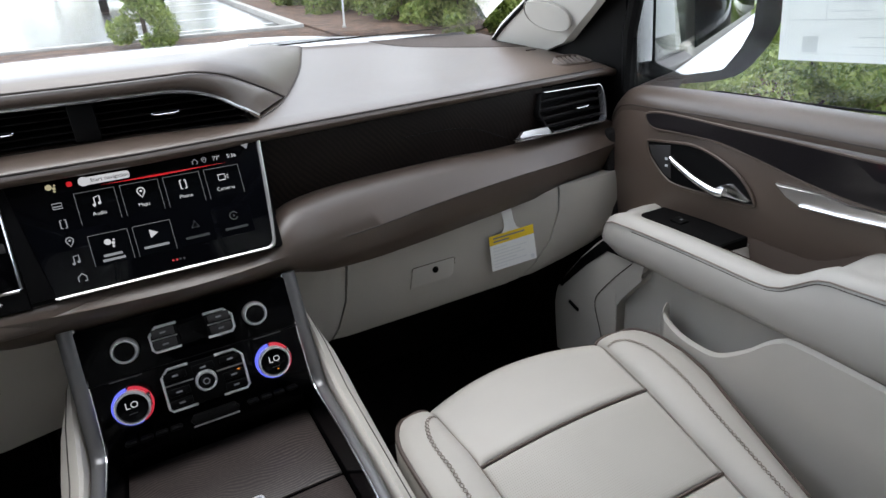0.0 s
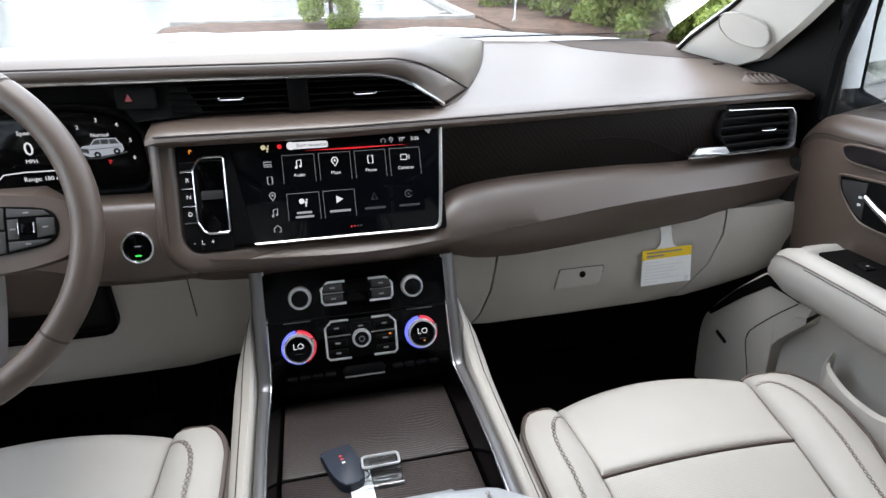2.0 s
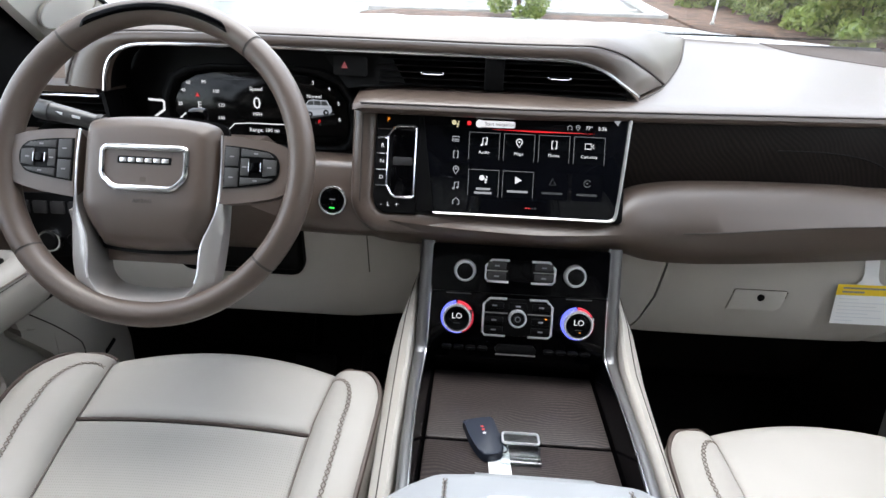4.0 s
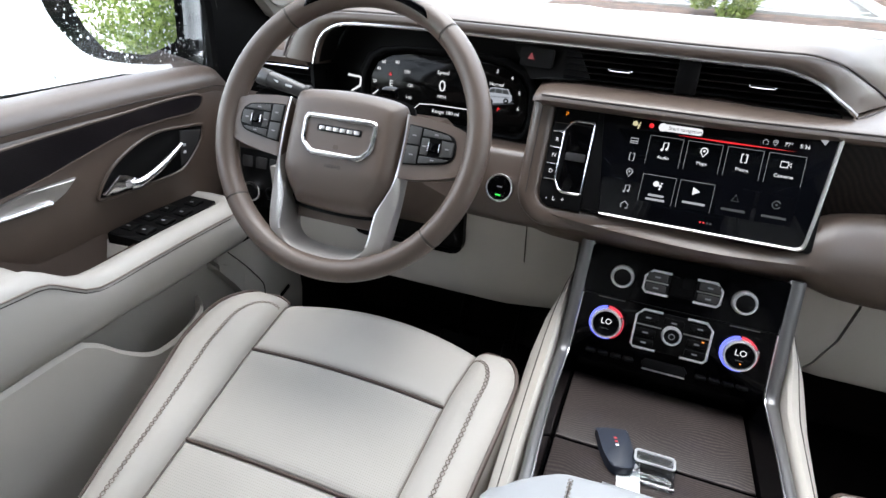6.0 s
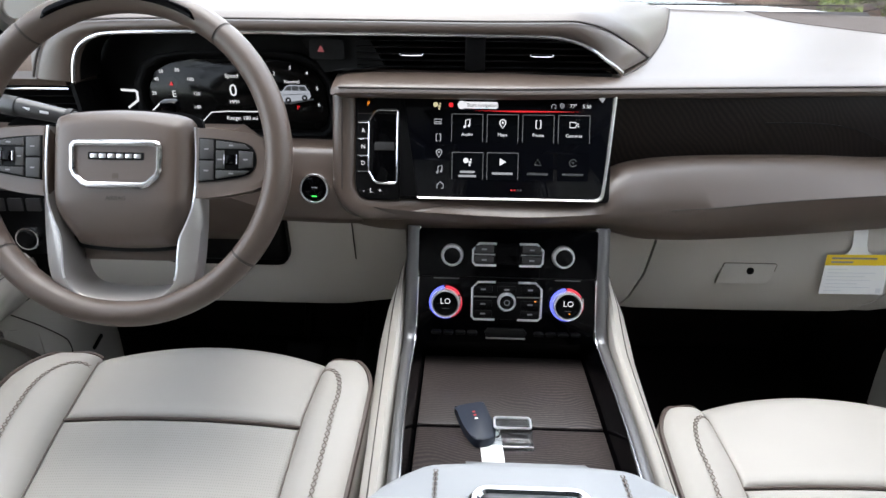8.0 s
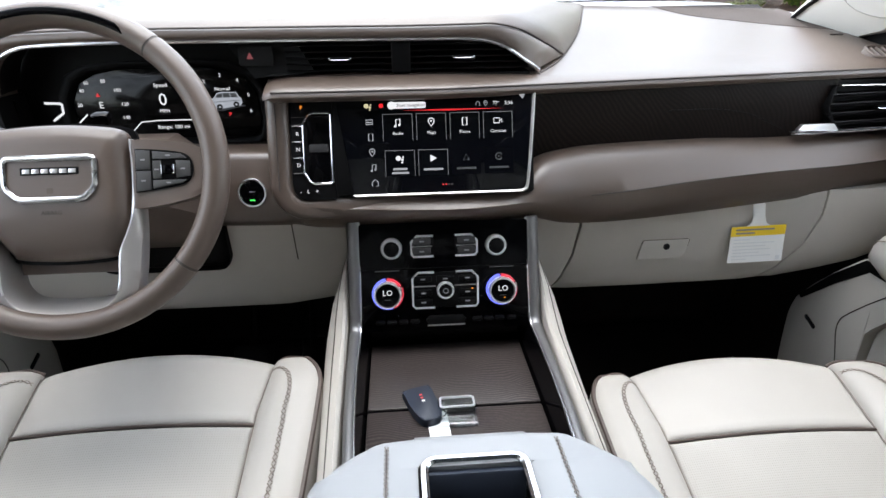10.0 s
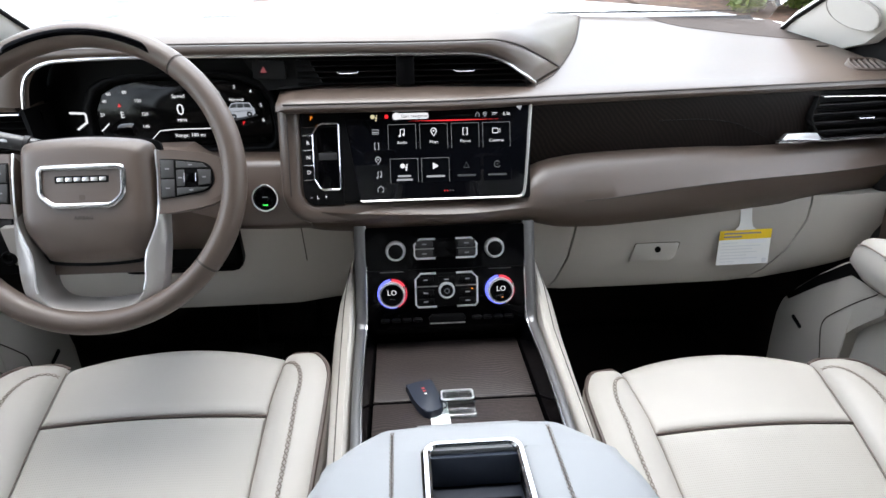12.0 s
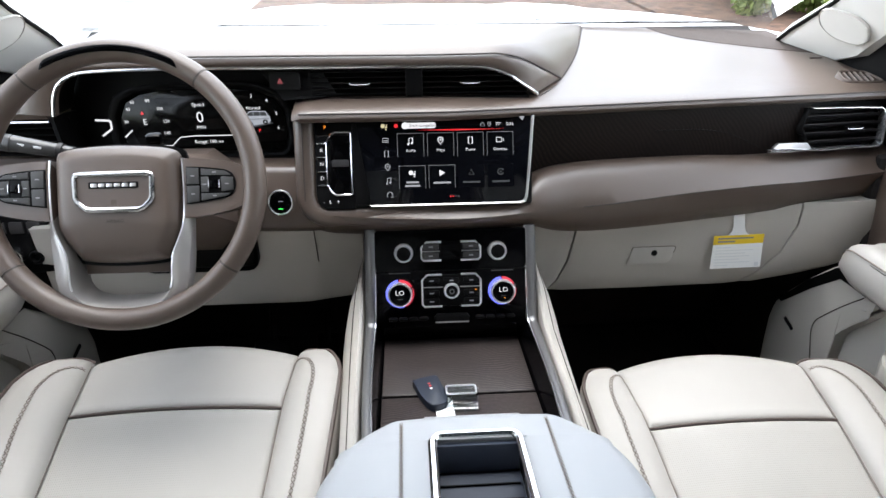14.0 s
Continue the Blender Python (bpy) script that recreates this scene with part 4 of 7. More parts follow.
fob = thing("key_fob", "dark grey car key fob with red and white marks", "key")
m = Matrix.Translation((-0.043, -0.149, 0.4085)) @ Matrix.Rotation(radians(14), 4, "Z") @ Matrix.Scale(0.84, 4)
FOB = [(-0.019, 0.036, 0), (0.019, 0.038, 0), (0.023, 0.030, 0), (0.023, -0.018, 0), (0.019, -0.037, 0), (0.006, -0.044, 0), (-0.011, -0.040, 0), (-0.020, -0.010, 0), (-0.022, 0.030, 0)]
part("body", plate([(p[0], p[1]) for p in curve_points(FOB, 40, True)], 0.014, m, 0.004), RUBBER, fob)
for k, mat in enumerate((RED_PRINT, RED_PRINT, PAPER)):
    part("mark", box((0.0036, 0.0026, 0.0006), m @ Vector((0.002, 0.017 - k * 0.0075, 0.0142)), (0, 0, 14)), mat, fob)
part("ring", tube([m @ Vector((0.020 + 0.009 * math.cos(a), -0.026 + 0.009 * math.sin(a), 0.006)) for a in steps(0, 6.1, 20)], 0.0012, 6, True), CHROME, fob, "small metal key ring")
slip = thing("paper_tag", "small white paper tag under the key", "tag")
part("sheet", box((0.026, 0.062, 0.0008), (-0.024, -0.186, 0.4089), (0, 0, 3)), PAPER, slip)

arm = thing("armrest", "pale leather console armrest with brown cross stitching", "armrest")


def arm_half(y):
    """Half the width of the lid at y, round at the front."""
    d = max(0.0, min(1.0, (-0.298 - y) / 0.15))
    return 0.045 + 0.130 * (1 - (1 - d) ** 2.4) ** 0.5


rings = []
for y in [-0.298 - 0.157 * (k / 22) ** 1.7 for k in range(23)] + [-0.50, -0.56, -0.64, -0.72, -0.76]:
    w = arm_half(y)
    e = 0.020 * max(0, 1 - (-0.298 - y) / 0.02)
    t = 0.505 - e * 0.7
    rings.append([(-w, y, 0.452), (-w - 0.002, y, 0.470), (-w, y, 0.482 - e * 0.3), (-w + 0.008, y, 0.494 - e * 0.5), (-w + 0.024, y, t - 0.002), (-w * 0.5, y, t), (-0.056, y, t), (-0.050, y, t - 0.003), (-0.050, y, 0.46), (0.050, y, 0.46), (0.050, y, t - 0.003), (0.056, y, t), (w * 0.5, y, t), (w - 0.024, y, t - 0.002), (w - 0.008, y, 0.494 - e * 0.5), (w, y, 0.482 - e * 0.3), (w + 0.002, y, 0.470), (w, y, 0.452)])
# the front of the lid, ahead of its opening, is closed
front = [r for r in rings if r[0][1] > -0.356]
back = [r for r in rings if r[0][1] <= -0.356]


def closed(r):
    return [p if k not in (7, 8, 9, 10) else (p[0] * (1, 0.4)[k in (8, 9)], p[1], r[6][2]) for k, p in enumerate(r)]


own = loft([closed(r) for r in front] + [[(p[0], -0.3545, p[2]) for p in closed(front[-1])]])
part("lid_front", own, ARM, arm, angle=70)
part("lid_back", loft([[(p[0], -0.354, p[2]) for p in back[0]]] + back), ARM, arm, angle=50)
part("side_wall", loft([[(sx, y, z) for sx, z in ((-0.135, 0.20), (-0.165, 0.455), (0.165, 0.455), (0.135, 0.20))] for y in (-0.335, -0.76)]), CREAM_TRIM, arm)
part("chrome_frame", frame_plate(rounded(-0.054, -0.74, 0.052, -0.343, 0.017), 0.0095, 0.006, Matrix.Translation((0, 0, 0.5035))), CHROME, arm, "bright chrome frame round the phone slot")
part("slot_liner", box((0.094, 0.39, 0.004), (-0.001, -0.54, 0.472)), RUBBER, arm)
part("slot_step", box((0.094, 0.014, 0.03), (-0.001, -0.363, 0.487), (-25, 0, 0), 0.003), RUBBER, arm)
for k in range(9):
    part("rib", box((0.088, 0.0016, 0.003), (-0.001, -0.392 - k * 0.021, 0.4750), None, 0.0006), BLACK, arm)


def stitches(name, pts, parent, length=0.0055, lift=0.001, cross=True, mat=None, wide=0.0028, thread=0.00075):
    """A row of small crossed stitches along a line, and the seam under it."""
    own = bmesh.new()
    pts = [Vector(p) for p in pts]
    even, gone = [pts[0]], 0.0
    for a, b in zip(pts, pts[1:]):
        whole, at = (b - a).length, length - gone
        while at <= whole:
            even.append(a.lerp(b, at / whole))
            at += length
        gone = whole - (at - length)
    for a, b in zip(even, even[1:]):
        d = (b - a)
        u = d.normalized()
        s = Vector((u.y, -u.x, 0)).normalized() * wide
        p = (a + b) / 2 + Vector((0, 0, lift))
        for sg in ((1, -1) if cross else (0,)):
            tube([p - u * length * 0.42 + s * sg, p + u * length * 0.42 - s * sg], thread, 4, bm=own)
    ob = part(name, own, mat or THREAD, parent, "brown cross stitching", smooth=False)
    return tagged(ob, kind="stuff")


for sx in (-0.083, 0.083):
    stitches("stitching", [(sx, y, 0.5035 + (0.0015 if y < -0.33 else -0.018 * max(0, (y + 0.322) / 0.02))) for y in steps(-0.306, -0.70, 26)], arm, 0.0060, wide=0.0020, thread=0.0005)
    part("seam", tube([(sx, y, 0.5045 - 0.014 * max(0, (y + 0.322) / 0.019)) for y in steps(-0.304, -0.70, 30)], 0.0007, 6), SEAM, arm)

# ---- front seats ----


def seat(at, label, front, wide_left, wide_right):
    """A front seat; at is the middle of the cushion's front seam."""
    s = thing("front_seat", label, "seat", "front seats")
    o = Vector(at)

    def z_at(y):
        return 0.36 * y if y < 0 else 0.20 * y

    def xi(y):
        return 0.150 + 0.012 * min(1, max(0, y / 0.12)) + 0.049 * min(0, y + 0.02)

    def pillow(name, y0, y1, mat, puff=0.004, n=12, lab=""):
        def f(u, v):
            u = lerp(u, 0.5 - 0.5 * math.cos(math.pi * u), 0.8)
            w = 1 - (2 * u - 1) ** 2
            crown = 0.008 * w
            if name == "front_panel":
                ye, r = front + 0.026 * w, 0.040
                if v < 0.6:
                    y = lerp(y0, ye, v / 0.6)
                    z = z_at(y)
                    q = min(1, (y - y0) / 0.006) ** 0.5
                else:
                    a = min(1.0, (v - 0.6) / 0.3) * math.pi / 2
                    y = ye + r * math.sin(a)
                    z = z_at(ye) - r * (1 - math.cos(a)) - max(0.0, v - 0.9) * 1.0
                    q = 1.0
                crown *= max(0.0, 1 - 0.5 * v)
            else:
                y = lerp(y0, y1, 0.5 - 0.5 * math.cos(math.pi * v))
                z = z_at(y)
                q = min(1, min(y - y0, y1 - y) / 0.006) ** 0.5 if min(y - y0, y1 - y) > 0 else 0.0
            x = lerp(-1, 1, u) * (xi(y) - 0.0005)
            e = min(1, min(u, 1 - u) / 0.02) ** 0.5 if 0 < u < 1 else 0.0
            return o + Vector((x, y, z - puff * (1 - e * q) + crown * min(1, max(0, (y + 0.25) / 0.2))))
        own = grid_sheet(f, 28, n)
        part(name, own, mat, s, lab, solid=0.03)

    pillow("front_panel", 0.002, 0.184, CREAM, n=26)
    pillow("middle_panel", -0.143, -0.002, CREAM_PERF, lab="perforated cream leather panel")
    pillow("rear_panel", -0.46, -0.147, CREAM_PERF, lab="perforated cream leather panel", n=14)
    for y in (0.0, -0.145):
        part("seam", tube([o + Vector((x, y, z_at(y) - 0.0025 + 0.008 * (1 - (x / 0.15) ** 2) * min(1, max(0, (y + 0.25) / 0.2)))) for x in steps(-xi(y), xi(y), 16)], 0.0022, 6), PIPING, s, "brown piping across the cushion")
    for sx, wide in ((-1, wide_left), (1, wide_right)):
        y1, y0 = front + 0.030, 0.015

        def outer(y):
            k = max(0.0, (y - y0) / (y1 - y0))
            return xi(y) + (wide - 0.150) * max(0.0, 1 - k ** 2.3) ** 0.5 + (0.20 if wide > 0.25 else 0.03) * min(0, y + 0.03)

        def top(f, y):
            k = max(0.0, (y - y0) / (y1 - y0))
            hump = table(f, [(0.0, -0.10), (0.05, 0.35), (0.14, 0.68), (0.30, 0.93), (0.5, 1.0), (0.75, 0.97), (0.90, 0.80), (0.97, 0.50), (1.0, 0.05)])
            return z_at(min(y, 0.1)) + (0.021 - 0.010 * k ** 2) * hump - 0.004 * k ** 3 - 0.026 * (1 - math.sqrt(max(0.0, 1 - max(0.0, (y - y1 + 0.026) / 0.026) ** 2))) + 0.03 * max(0, -y - 0.1) * min(1.0, f * 3)

        rings = []
        for y in [y1 - 0.0004, y1 - 0.002, y1 - 0.006, y1 - 0.012, y1 - 0.02, y1 - 0.032, y1 - 0.048, y1 - 0.07, 0.02, -0.03, -0.09, -0.16, -0.24, -0.32, -0.40, -0.46]:
            a, w = xi(y), outer(y) - xi(y)
            rings.append([o + Vector((sx * (a - 0.002), y, z_at(y) - 0.05))] + [o + Vector((sx * (a + f * w), y, top(f, y))) for f in (0.0, 0.05, 0.14, 0.30, 0.5, 0.75, 0.90, 0.97, 1.0)] + [o + Vector((sx * px, y, pz)) for px, pz in ((a + w + 0.001, top(1, y) - 0.03), (a + w - 0.006, top(1, y) - 0.10), (a + max(0.0, w - 0.03), -0.26), (a - 0.002, -0.26))])
        b = part("bolster", loft(rings), CREAM, s, "smooth cream leather bolster", angle=80)
        pipe = [r[7].lerp(r[8], 0.5) + Vector((0, 0, 0.0012)) for r in rings]
        part("piping", tube(curve_points([rings[2][2] + Vector((0, 0.001, 0.001)), rings[2][5] + Vector((0, 0.001, 0.001))] + pipe[3:], 90), 0.0034, 6), PIPING, b, "brown leather piping")
        line, ys_ = [], steps(0.0, 1.0, 70)
        for q in ys_:
            y = (y1 - 0.036) - (q ** 1.8) * 0.50
            k = max(0.0, (y - y0) / (y1 - 0.036 - y0))
            f = 0.03 + 0.46 * max(0.0, 1 - k ** 2.4) ** 0.5
            line.append(o + Vector((sx * (xi(y) + f * (outer(min(y, 0.03)) - xi(y))), y, top(f, y) + 0.0002)))
        stitches("stitching", line, b, 0.0078, wide=0.0027, thread=0.0007)
        part("inner_seam", tube([r[1] + Vector((0, 0, 0.0008)) for r in rings[4:]], 0.0008, 5), THREAD, b)
    part("cushion_base", loft([[o + Vector((x, y, z)) for x, z in ((-w, zt_), (-w, -0.26), (w, -0.26), (w, zt_))] for y, w, zt_ in ((0.115, 0.14, -0.06), (0.10, 0.15, -0.06), (-0.46, 0.13, -0.22))]), CREAM_TRIM, s)
    part("rail_cover", box((0.36, 0.50, 0.12), o + Vector((0, -0.17, -0.30)), None, 0.02), BLACK, s)
    # backrest, leaning back behind the cushion
    part("backrest", plate([(x, z) for x, z in rounded(-0.165, -0.12, 0.165, 0.60, 0.06)], 0.05, Matrix.Translation(o + Vector((0, -0.50, 0.0))) @ Matrix.Rotation(radians(112), 4, "X") @ Matrix.Translation((0, 0, -0.05)), 0.02), CREAM_PERF, s)
    for sx in (-1, 1):
        rings = []
        for h, wo, d in ((-0.14, 0.205, 0.05), (-0.06, 0.222, 0.075), (0.06, 0.226, 0.085), (0.20, 0.226, 0.08), (0.36, 0.222, 0.06), (0.52, 0.205, 0.04), (0.60, 0.18, 0.02)):
            c = o + Vector((0, -0.50 - 0.40 * h, h))
            rings.append([c + Vector((sx * px, py, 0)) for px, py in ((0.160, -0.05), (0.160, 0.01), (0.175, d * 0.8), (0.195, d), (wo - 0.004, d * 0.7), (wo, 0.0), (wo - 0.01, -0.08), (0.17, -0.10))])
        part("back_bolster", loft(rings), CREAM, s)
    part("back_shell", loft([[o + Vector((x, -0.58 - 0.40 * h + dy, h)) for x, dy in ((-w, 0.0), (-w, -0.07), (w, -0.07), (w, 0.0))] for h, w in ((-0.2, 0.20), (0.0, 0.215), (0.4, 0.21), (0.6, 0.17))]), BROWN_TRIM, s)
    part("headrest", box((0.25, 0.09, 0.17), o + Vector((0, -0.82, 0.72)), (-10, 0, 0), 0.035, 4), CREAM, s)
    for sx in (-0.06, 0.06):
        part("headrest_post", tube([o + Vector((sx, -0.78, 0.56)), o + Vector((sx, -0.815, 0.68))], 0.006, 8), CHROME, s)
    return s


seat((-0.4115, -0.152, 0.4035), "cream leather driver's seat with brown piping and perforated middle", 0.090, 0.256, 0.236)
seat((0.4430, -0.162, 0.3400), "cream leather passenger seat with brown piping and perforated middle", 0.104, 0.242, 0.256)

# ---- body shell: floor, roof, pillars, glass ----
tagged(part("floor", box((1.76, 3.3, 0.04), (0, -0.83, -0.02)), CARPET), "dark carpeted car floor", "floor", kind="structure")
tagged(part("firewall", loft([[(x, 0.30, 0.62), (x, 0.52, 0.40), (x, 0.60, 0.10), (x, 0.74, -0.02), (x, 0.78, -0.02), (x, 0.72, 0.88), (x, 0.30, 0.70)] for x in (-0.83, 0.83)]), CARPET), "dark carpeted footwell wall under the dash", "wall", kind="structure")
for x, w in ((-0.42, 0.34), (0.44, 0.34)):
    mat_ = thing("floor_mat", "dark carpet floor mat in the footwell", "mat", "floor mats")
    part("sheet", box((w, 0.52, 0.012), (x, 0.10, 0.008), (0, 0, 0), 0.005), CARPET, mat_)
    part("binding", frame_plate(rounded(x - w / 2, -0.16, x + w / 2, 0.36, 0.05), 0.012, 0.004, Matrix.Translation((0, 0, 0.013))), BLACK, mat_)
pedal = thing("pedal", "black rubber brake pedal", "pedal", "pedals")
part("pad", box((0.09, 0.02, 0.06), (-0.40, 0.36, 0.17), (-35, 0, 0), 0.006), BLACK, pedal)
part("lever", tube([(-0.40, 0.37, 0.18), (-0.40, 0.47, 0.40)], 0.010, 8), BLACK, pedal)
pedal = thing("pedal", "black rubber accelerator pedal", "pedal", "pedals")
part("pad", box((0.055, 0.02, 0.13), (-0.28, 0.40, 0.12), (-40, 0, 0), 0.006), BLACK, pedal)
part("lever", tube([(-0.28, 0.42, 0.16), (-0.28, 0.52, 0.36)], 0.008, 8), BLACK, pedal)

for sx, nm in ((-1, "left"), (1, "right")):
    tagged(part("kick_panel_" + nm, box((0.05, 0.62, 0.72), (sx * 0.845, 0.47, 0.31), None, 0.01), CARPET), "dark carpeted side of the footwell", "panel", kind="structure")
# roof
ROOF = [(-0.29, 1.290), (-0.42, 1.335), (-0.60, 1.365), (-1.2, 1.38), (-2.0, 1.36), (-2.45, 1.30)]
ceil = bmesh.new()
for x0, x1, ys_ in ((-0.66, -0.44, (-0.29, -2.45)), (0.44, 0.66, (-0.29, -2.45)), (-0.44, 0.44, (-0.29, -0.58)), (-0.44, 0.44, (-1.10, -2.45))):
    loft([[(x, y, table(-y, [(-b, z) for b, z in ROOF]) - 0.10 * abs(x) ** 3 + dz) for x in steps(x0, x1, 6) for dz in (0,)] + [(x, y, table(-y, [(-b, z) for b, z in ROOF]) + 0.045 - 0.08 * abs(x) ** 3) for x in steps(x1, x0, 6)] for y in steps(ys_[0], ys_[1], 8)], bm=ceil)
tagged(part("ceiling", ceil, HEADLINER), "pale cloth headliner of the car round the added roof pane", "ceiling", kind="structure")
# out of view: pane added to set how much light falls from above
pane = tagged(part("added_roof_pane", box((0.90, 0.56, 0.006), (0, -0.84, 1.412)), PRIVACY), "unseen dark tinted roof pane, added to set the light from above", "sunroof", kind="structure")
for sx, nm in ((-1, "left"), (1, "right")):
    tagged(part("rear_glass_" + nm, loft([[(sx * 0.875, y, 0.70), (sx * 0.86, y, 0.95), (sx * 0.72, y, 1.34)] for y in (-0.76, -2.42)], False, False), PRIVACY, solid=0.005), "dark tinted rear side glass", "window", kind="structure")
tagged(part("tail_glass", box((1.5, 0.006, 0.55), (0, -2.43, 1.08)), PRIVACY), "dark tinted tail window", "window", kind="structure")

PILLAR = [(0.822, 0.625, 0.842), (0.787, 0.520, 0.886), (0.767, 0.360, 0.941), (0.737, 0.150, 1.036), (0.687, -0.12, 1.185), (0.658, -0.29, 1.275)]
for sx, nm in ((-1, "pillar_left"), (1, "pillar_right")):
    pl = thing(nm, "cream screen pillar trim with an oval speaker cover", "pillar", "screen pillars", kind="structure")
    rings = []
    for k, (x, y, z) in enumerate(PILLAR):
        w = (0.72, 0.97, 0.80, 0.62, 0.52, 0.5)[k]
        a = Vector((x, y, z))
        rings.append([(sx * q[0], q[1], q[2]) for q in (a + Vector((0.026 * w, -0.014 * w, 0.006 * w)), a + Vector((0.015 * w, -0.038 * w, -0.009 * w)), a + Vector((0.017 * w, -0.052 * w, -0.015 * w)), a + Vector((0.025 * w, -0.088 * w, -0.025 * w)), a + Vector((0.042 * w, -0.155 * w, -0.040 * w)), a + Vector((0.056 * w, -0.205 * w, -0.050 * w)), a + Vector((0.072 * w, -0.220 * w, -0.048 * w)), a + Vector((0.105 * w, -0.19 * w, -0.03 * w)), a + Vector((0.11 * w, 0.02, 0.02)))])
    part("trim", loft(rings), PILLAR_CLOTH, pl)
    part("glass_seal", tube([Vector(q[1]) + Vector((-sx * 0.002, 0.004, 0.003)) for q in rings], 0.0045, 6), BLACK, pl, "black rubber edge along the windscreen")
    gm = plane_at((sx * 0.798, 0.3145, 0.8945), (0.020, -0.075 * sx, -0.018 * sx), (-0.020 * sx, -0.16, 0.055))
    oval = [(0.057 * math.copysign(abs(math.cos(a)) ** 0.85, math.cos(a)) * (1 + 0.05 * math.sin(a)), 0.034 * math.copysign(abs(math.sin(a)) ** 0.85, math.sin(a))) for a in steps(0, 2 * math.pi, 40)[:-1]]
    sp = part("speaker_cover", plate(oval, 0.004, gm, 0.0015), PILLAR_CLOTH, pl, "oval cream speaker cover")
    part("rim", frame_plate([(x * 1.05, y * 1.05) for x, y in oval], 0.0012, 0.0042, gm), CREAM_TRIM, sp)

# windscreen
rows_ = []
for (x, y, z) in PILLAR:
    rows_.append([(x * s, y + 0.018 + 0.10 * (1 - s * s), z + 0.020 + 0.02 * (1 - s * s)) for s in steps(-1, 1, 12)])
wsc = tagged(part("windscreen", loft(rows_, False, False), GLASS, solid=0.004), "clear curved windscreen", "windscreen", kind="structure")
wsc.visible_shadow = False
tagged(part("windscreen_header", tube([(s * 0.66, -0.29, 1.285) for s in steps(-1, 1, 8)], 0.035, 8), HEADLINER), "cloth edge above the windscreen", "trim", kind="structure")

# outer door skins, rear sides and tail, with open window bands
for sx, nm in ((-1, "left"), (1, "right")):
    tagged(part("body_side_" + nm, loft([[(sx * x, y, z) for x, z in ((0.90, -0.10), (0.985, 0.20), (1.015, 0.46), (0.985, 0.60), (0.93, 0.690), (0.90, 0.690), (0.88, 0.30), (0.86, -0.10))] for y in (0.72, -0.62, -1.4, -2.4)]), WHITE_PAINT), "white painted body side of the car", "car body", kind="structure")
    tagged(part("roof_rail_" + nm, tube([(sx * 0.70, -0.20, 1.235), (sx * 0.675, -0.42, 1.32), (sx * 0.67, -1.2, 1.36), (sx * 0.66, -2.4, 1.30)], 0.045, 8), HEADLINER), "pale trim above the side windows", "trim", kind="structure")
    tagged(part("centre_pillar_" + nm, loft([[(sx * x, y, z) for x, y in ((0.83, -0.60), (0.80, -0.66), (0.80, -0.76), (0.86, -0.78), (0.88, -0.60))] for z in (-0.02, 0.5)] + [[(sx * x * 0.86, y, 1.33) for x, y in ((0.81, -0.60), (0.79, -0.66), (0.79, -0.74), (0.84, -0.76), (0.86, -0.60))]]), HEADLINER), "cream pillar between the doors", "pillar", kind="structure")
    tagged(part("rear_trim_" + nm, box((0.05, 1.7, 0.74), (sx * 0.84, -1.55, 0.35), None, 0.02), CREAM_TRIM), "cream rear door trim", "door trim", kind="structure")
tagged(part("tail_wall", box((1.7, 0.06, 0.85), (0, -2.42, 0.40)), HEADLINER), "pale inner wall closing the tail", "wall", kind="structure")
tagged(part("rear_bench", loft([[(x, y, z) for y, z in ((-1.25, 0.0), (-1.22, 0.40), (-1.70, 0.36), (-1.95, 0.95), (-2.08, 0.95), (-1.95, 0.0))] for x in (-0.72, 0.72)]), CREAM), "cream leather rear bench seat", "seat")

# bonnet
rows_ = []
for y, zc, drop in ((0.74, 0.868, 0.012), (0.95, 0.892, 0.026), (1.25, 0.914, 0.036), (1.60, 0.928, 0.041), (1.90, 0.930, 0.042), (2.05, 0.920, 0.06), (2.12, 0.87, 0.09), (2.15, 0.60, 0.08), (2.15, 0.10, 0.05)):
    rows_.append([(s * 0.97, y - 0.12 * s * s * (y > 1.2), zc - drop * abs(s) ** 2.4 + 0.008 * (0.35 < abs(s) < 0.62)) for s in steps(-1, 1, 24)])
tagged(part("bonnet", loft(rows_, False, False), WHITE_PAINT, solid=0.012), "wet white painted bonnet seen over the dash", "bonnet", kind="structure")
tagged(part("scuttle", box((1.5, 0.08, 0.02), (0, 0.70, 0.845), None, 0.004), BLACK), "black plastic scuttle below the windscreen", "trim", kind="structure")

# ---- doors (drawn for the passenger's side, mirrored for the driver's) ----


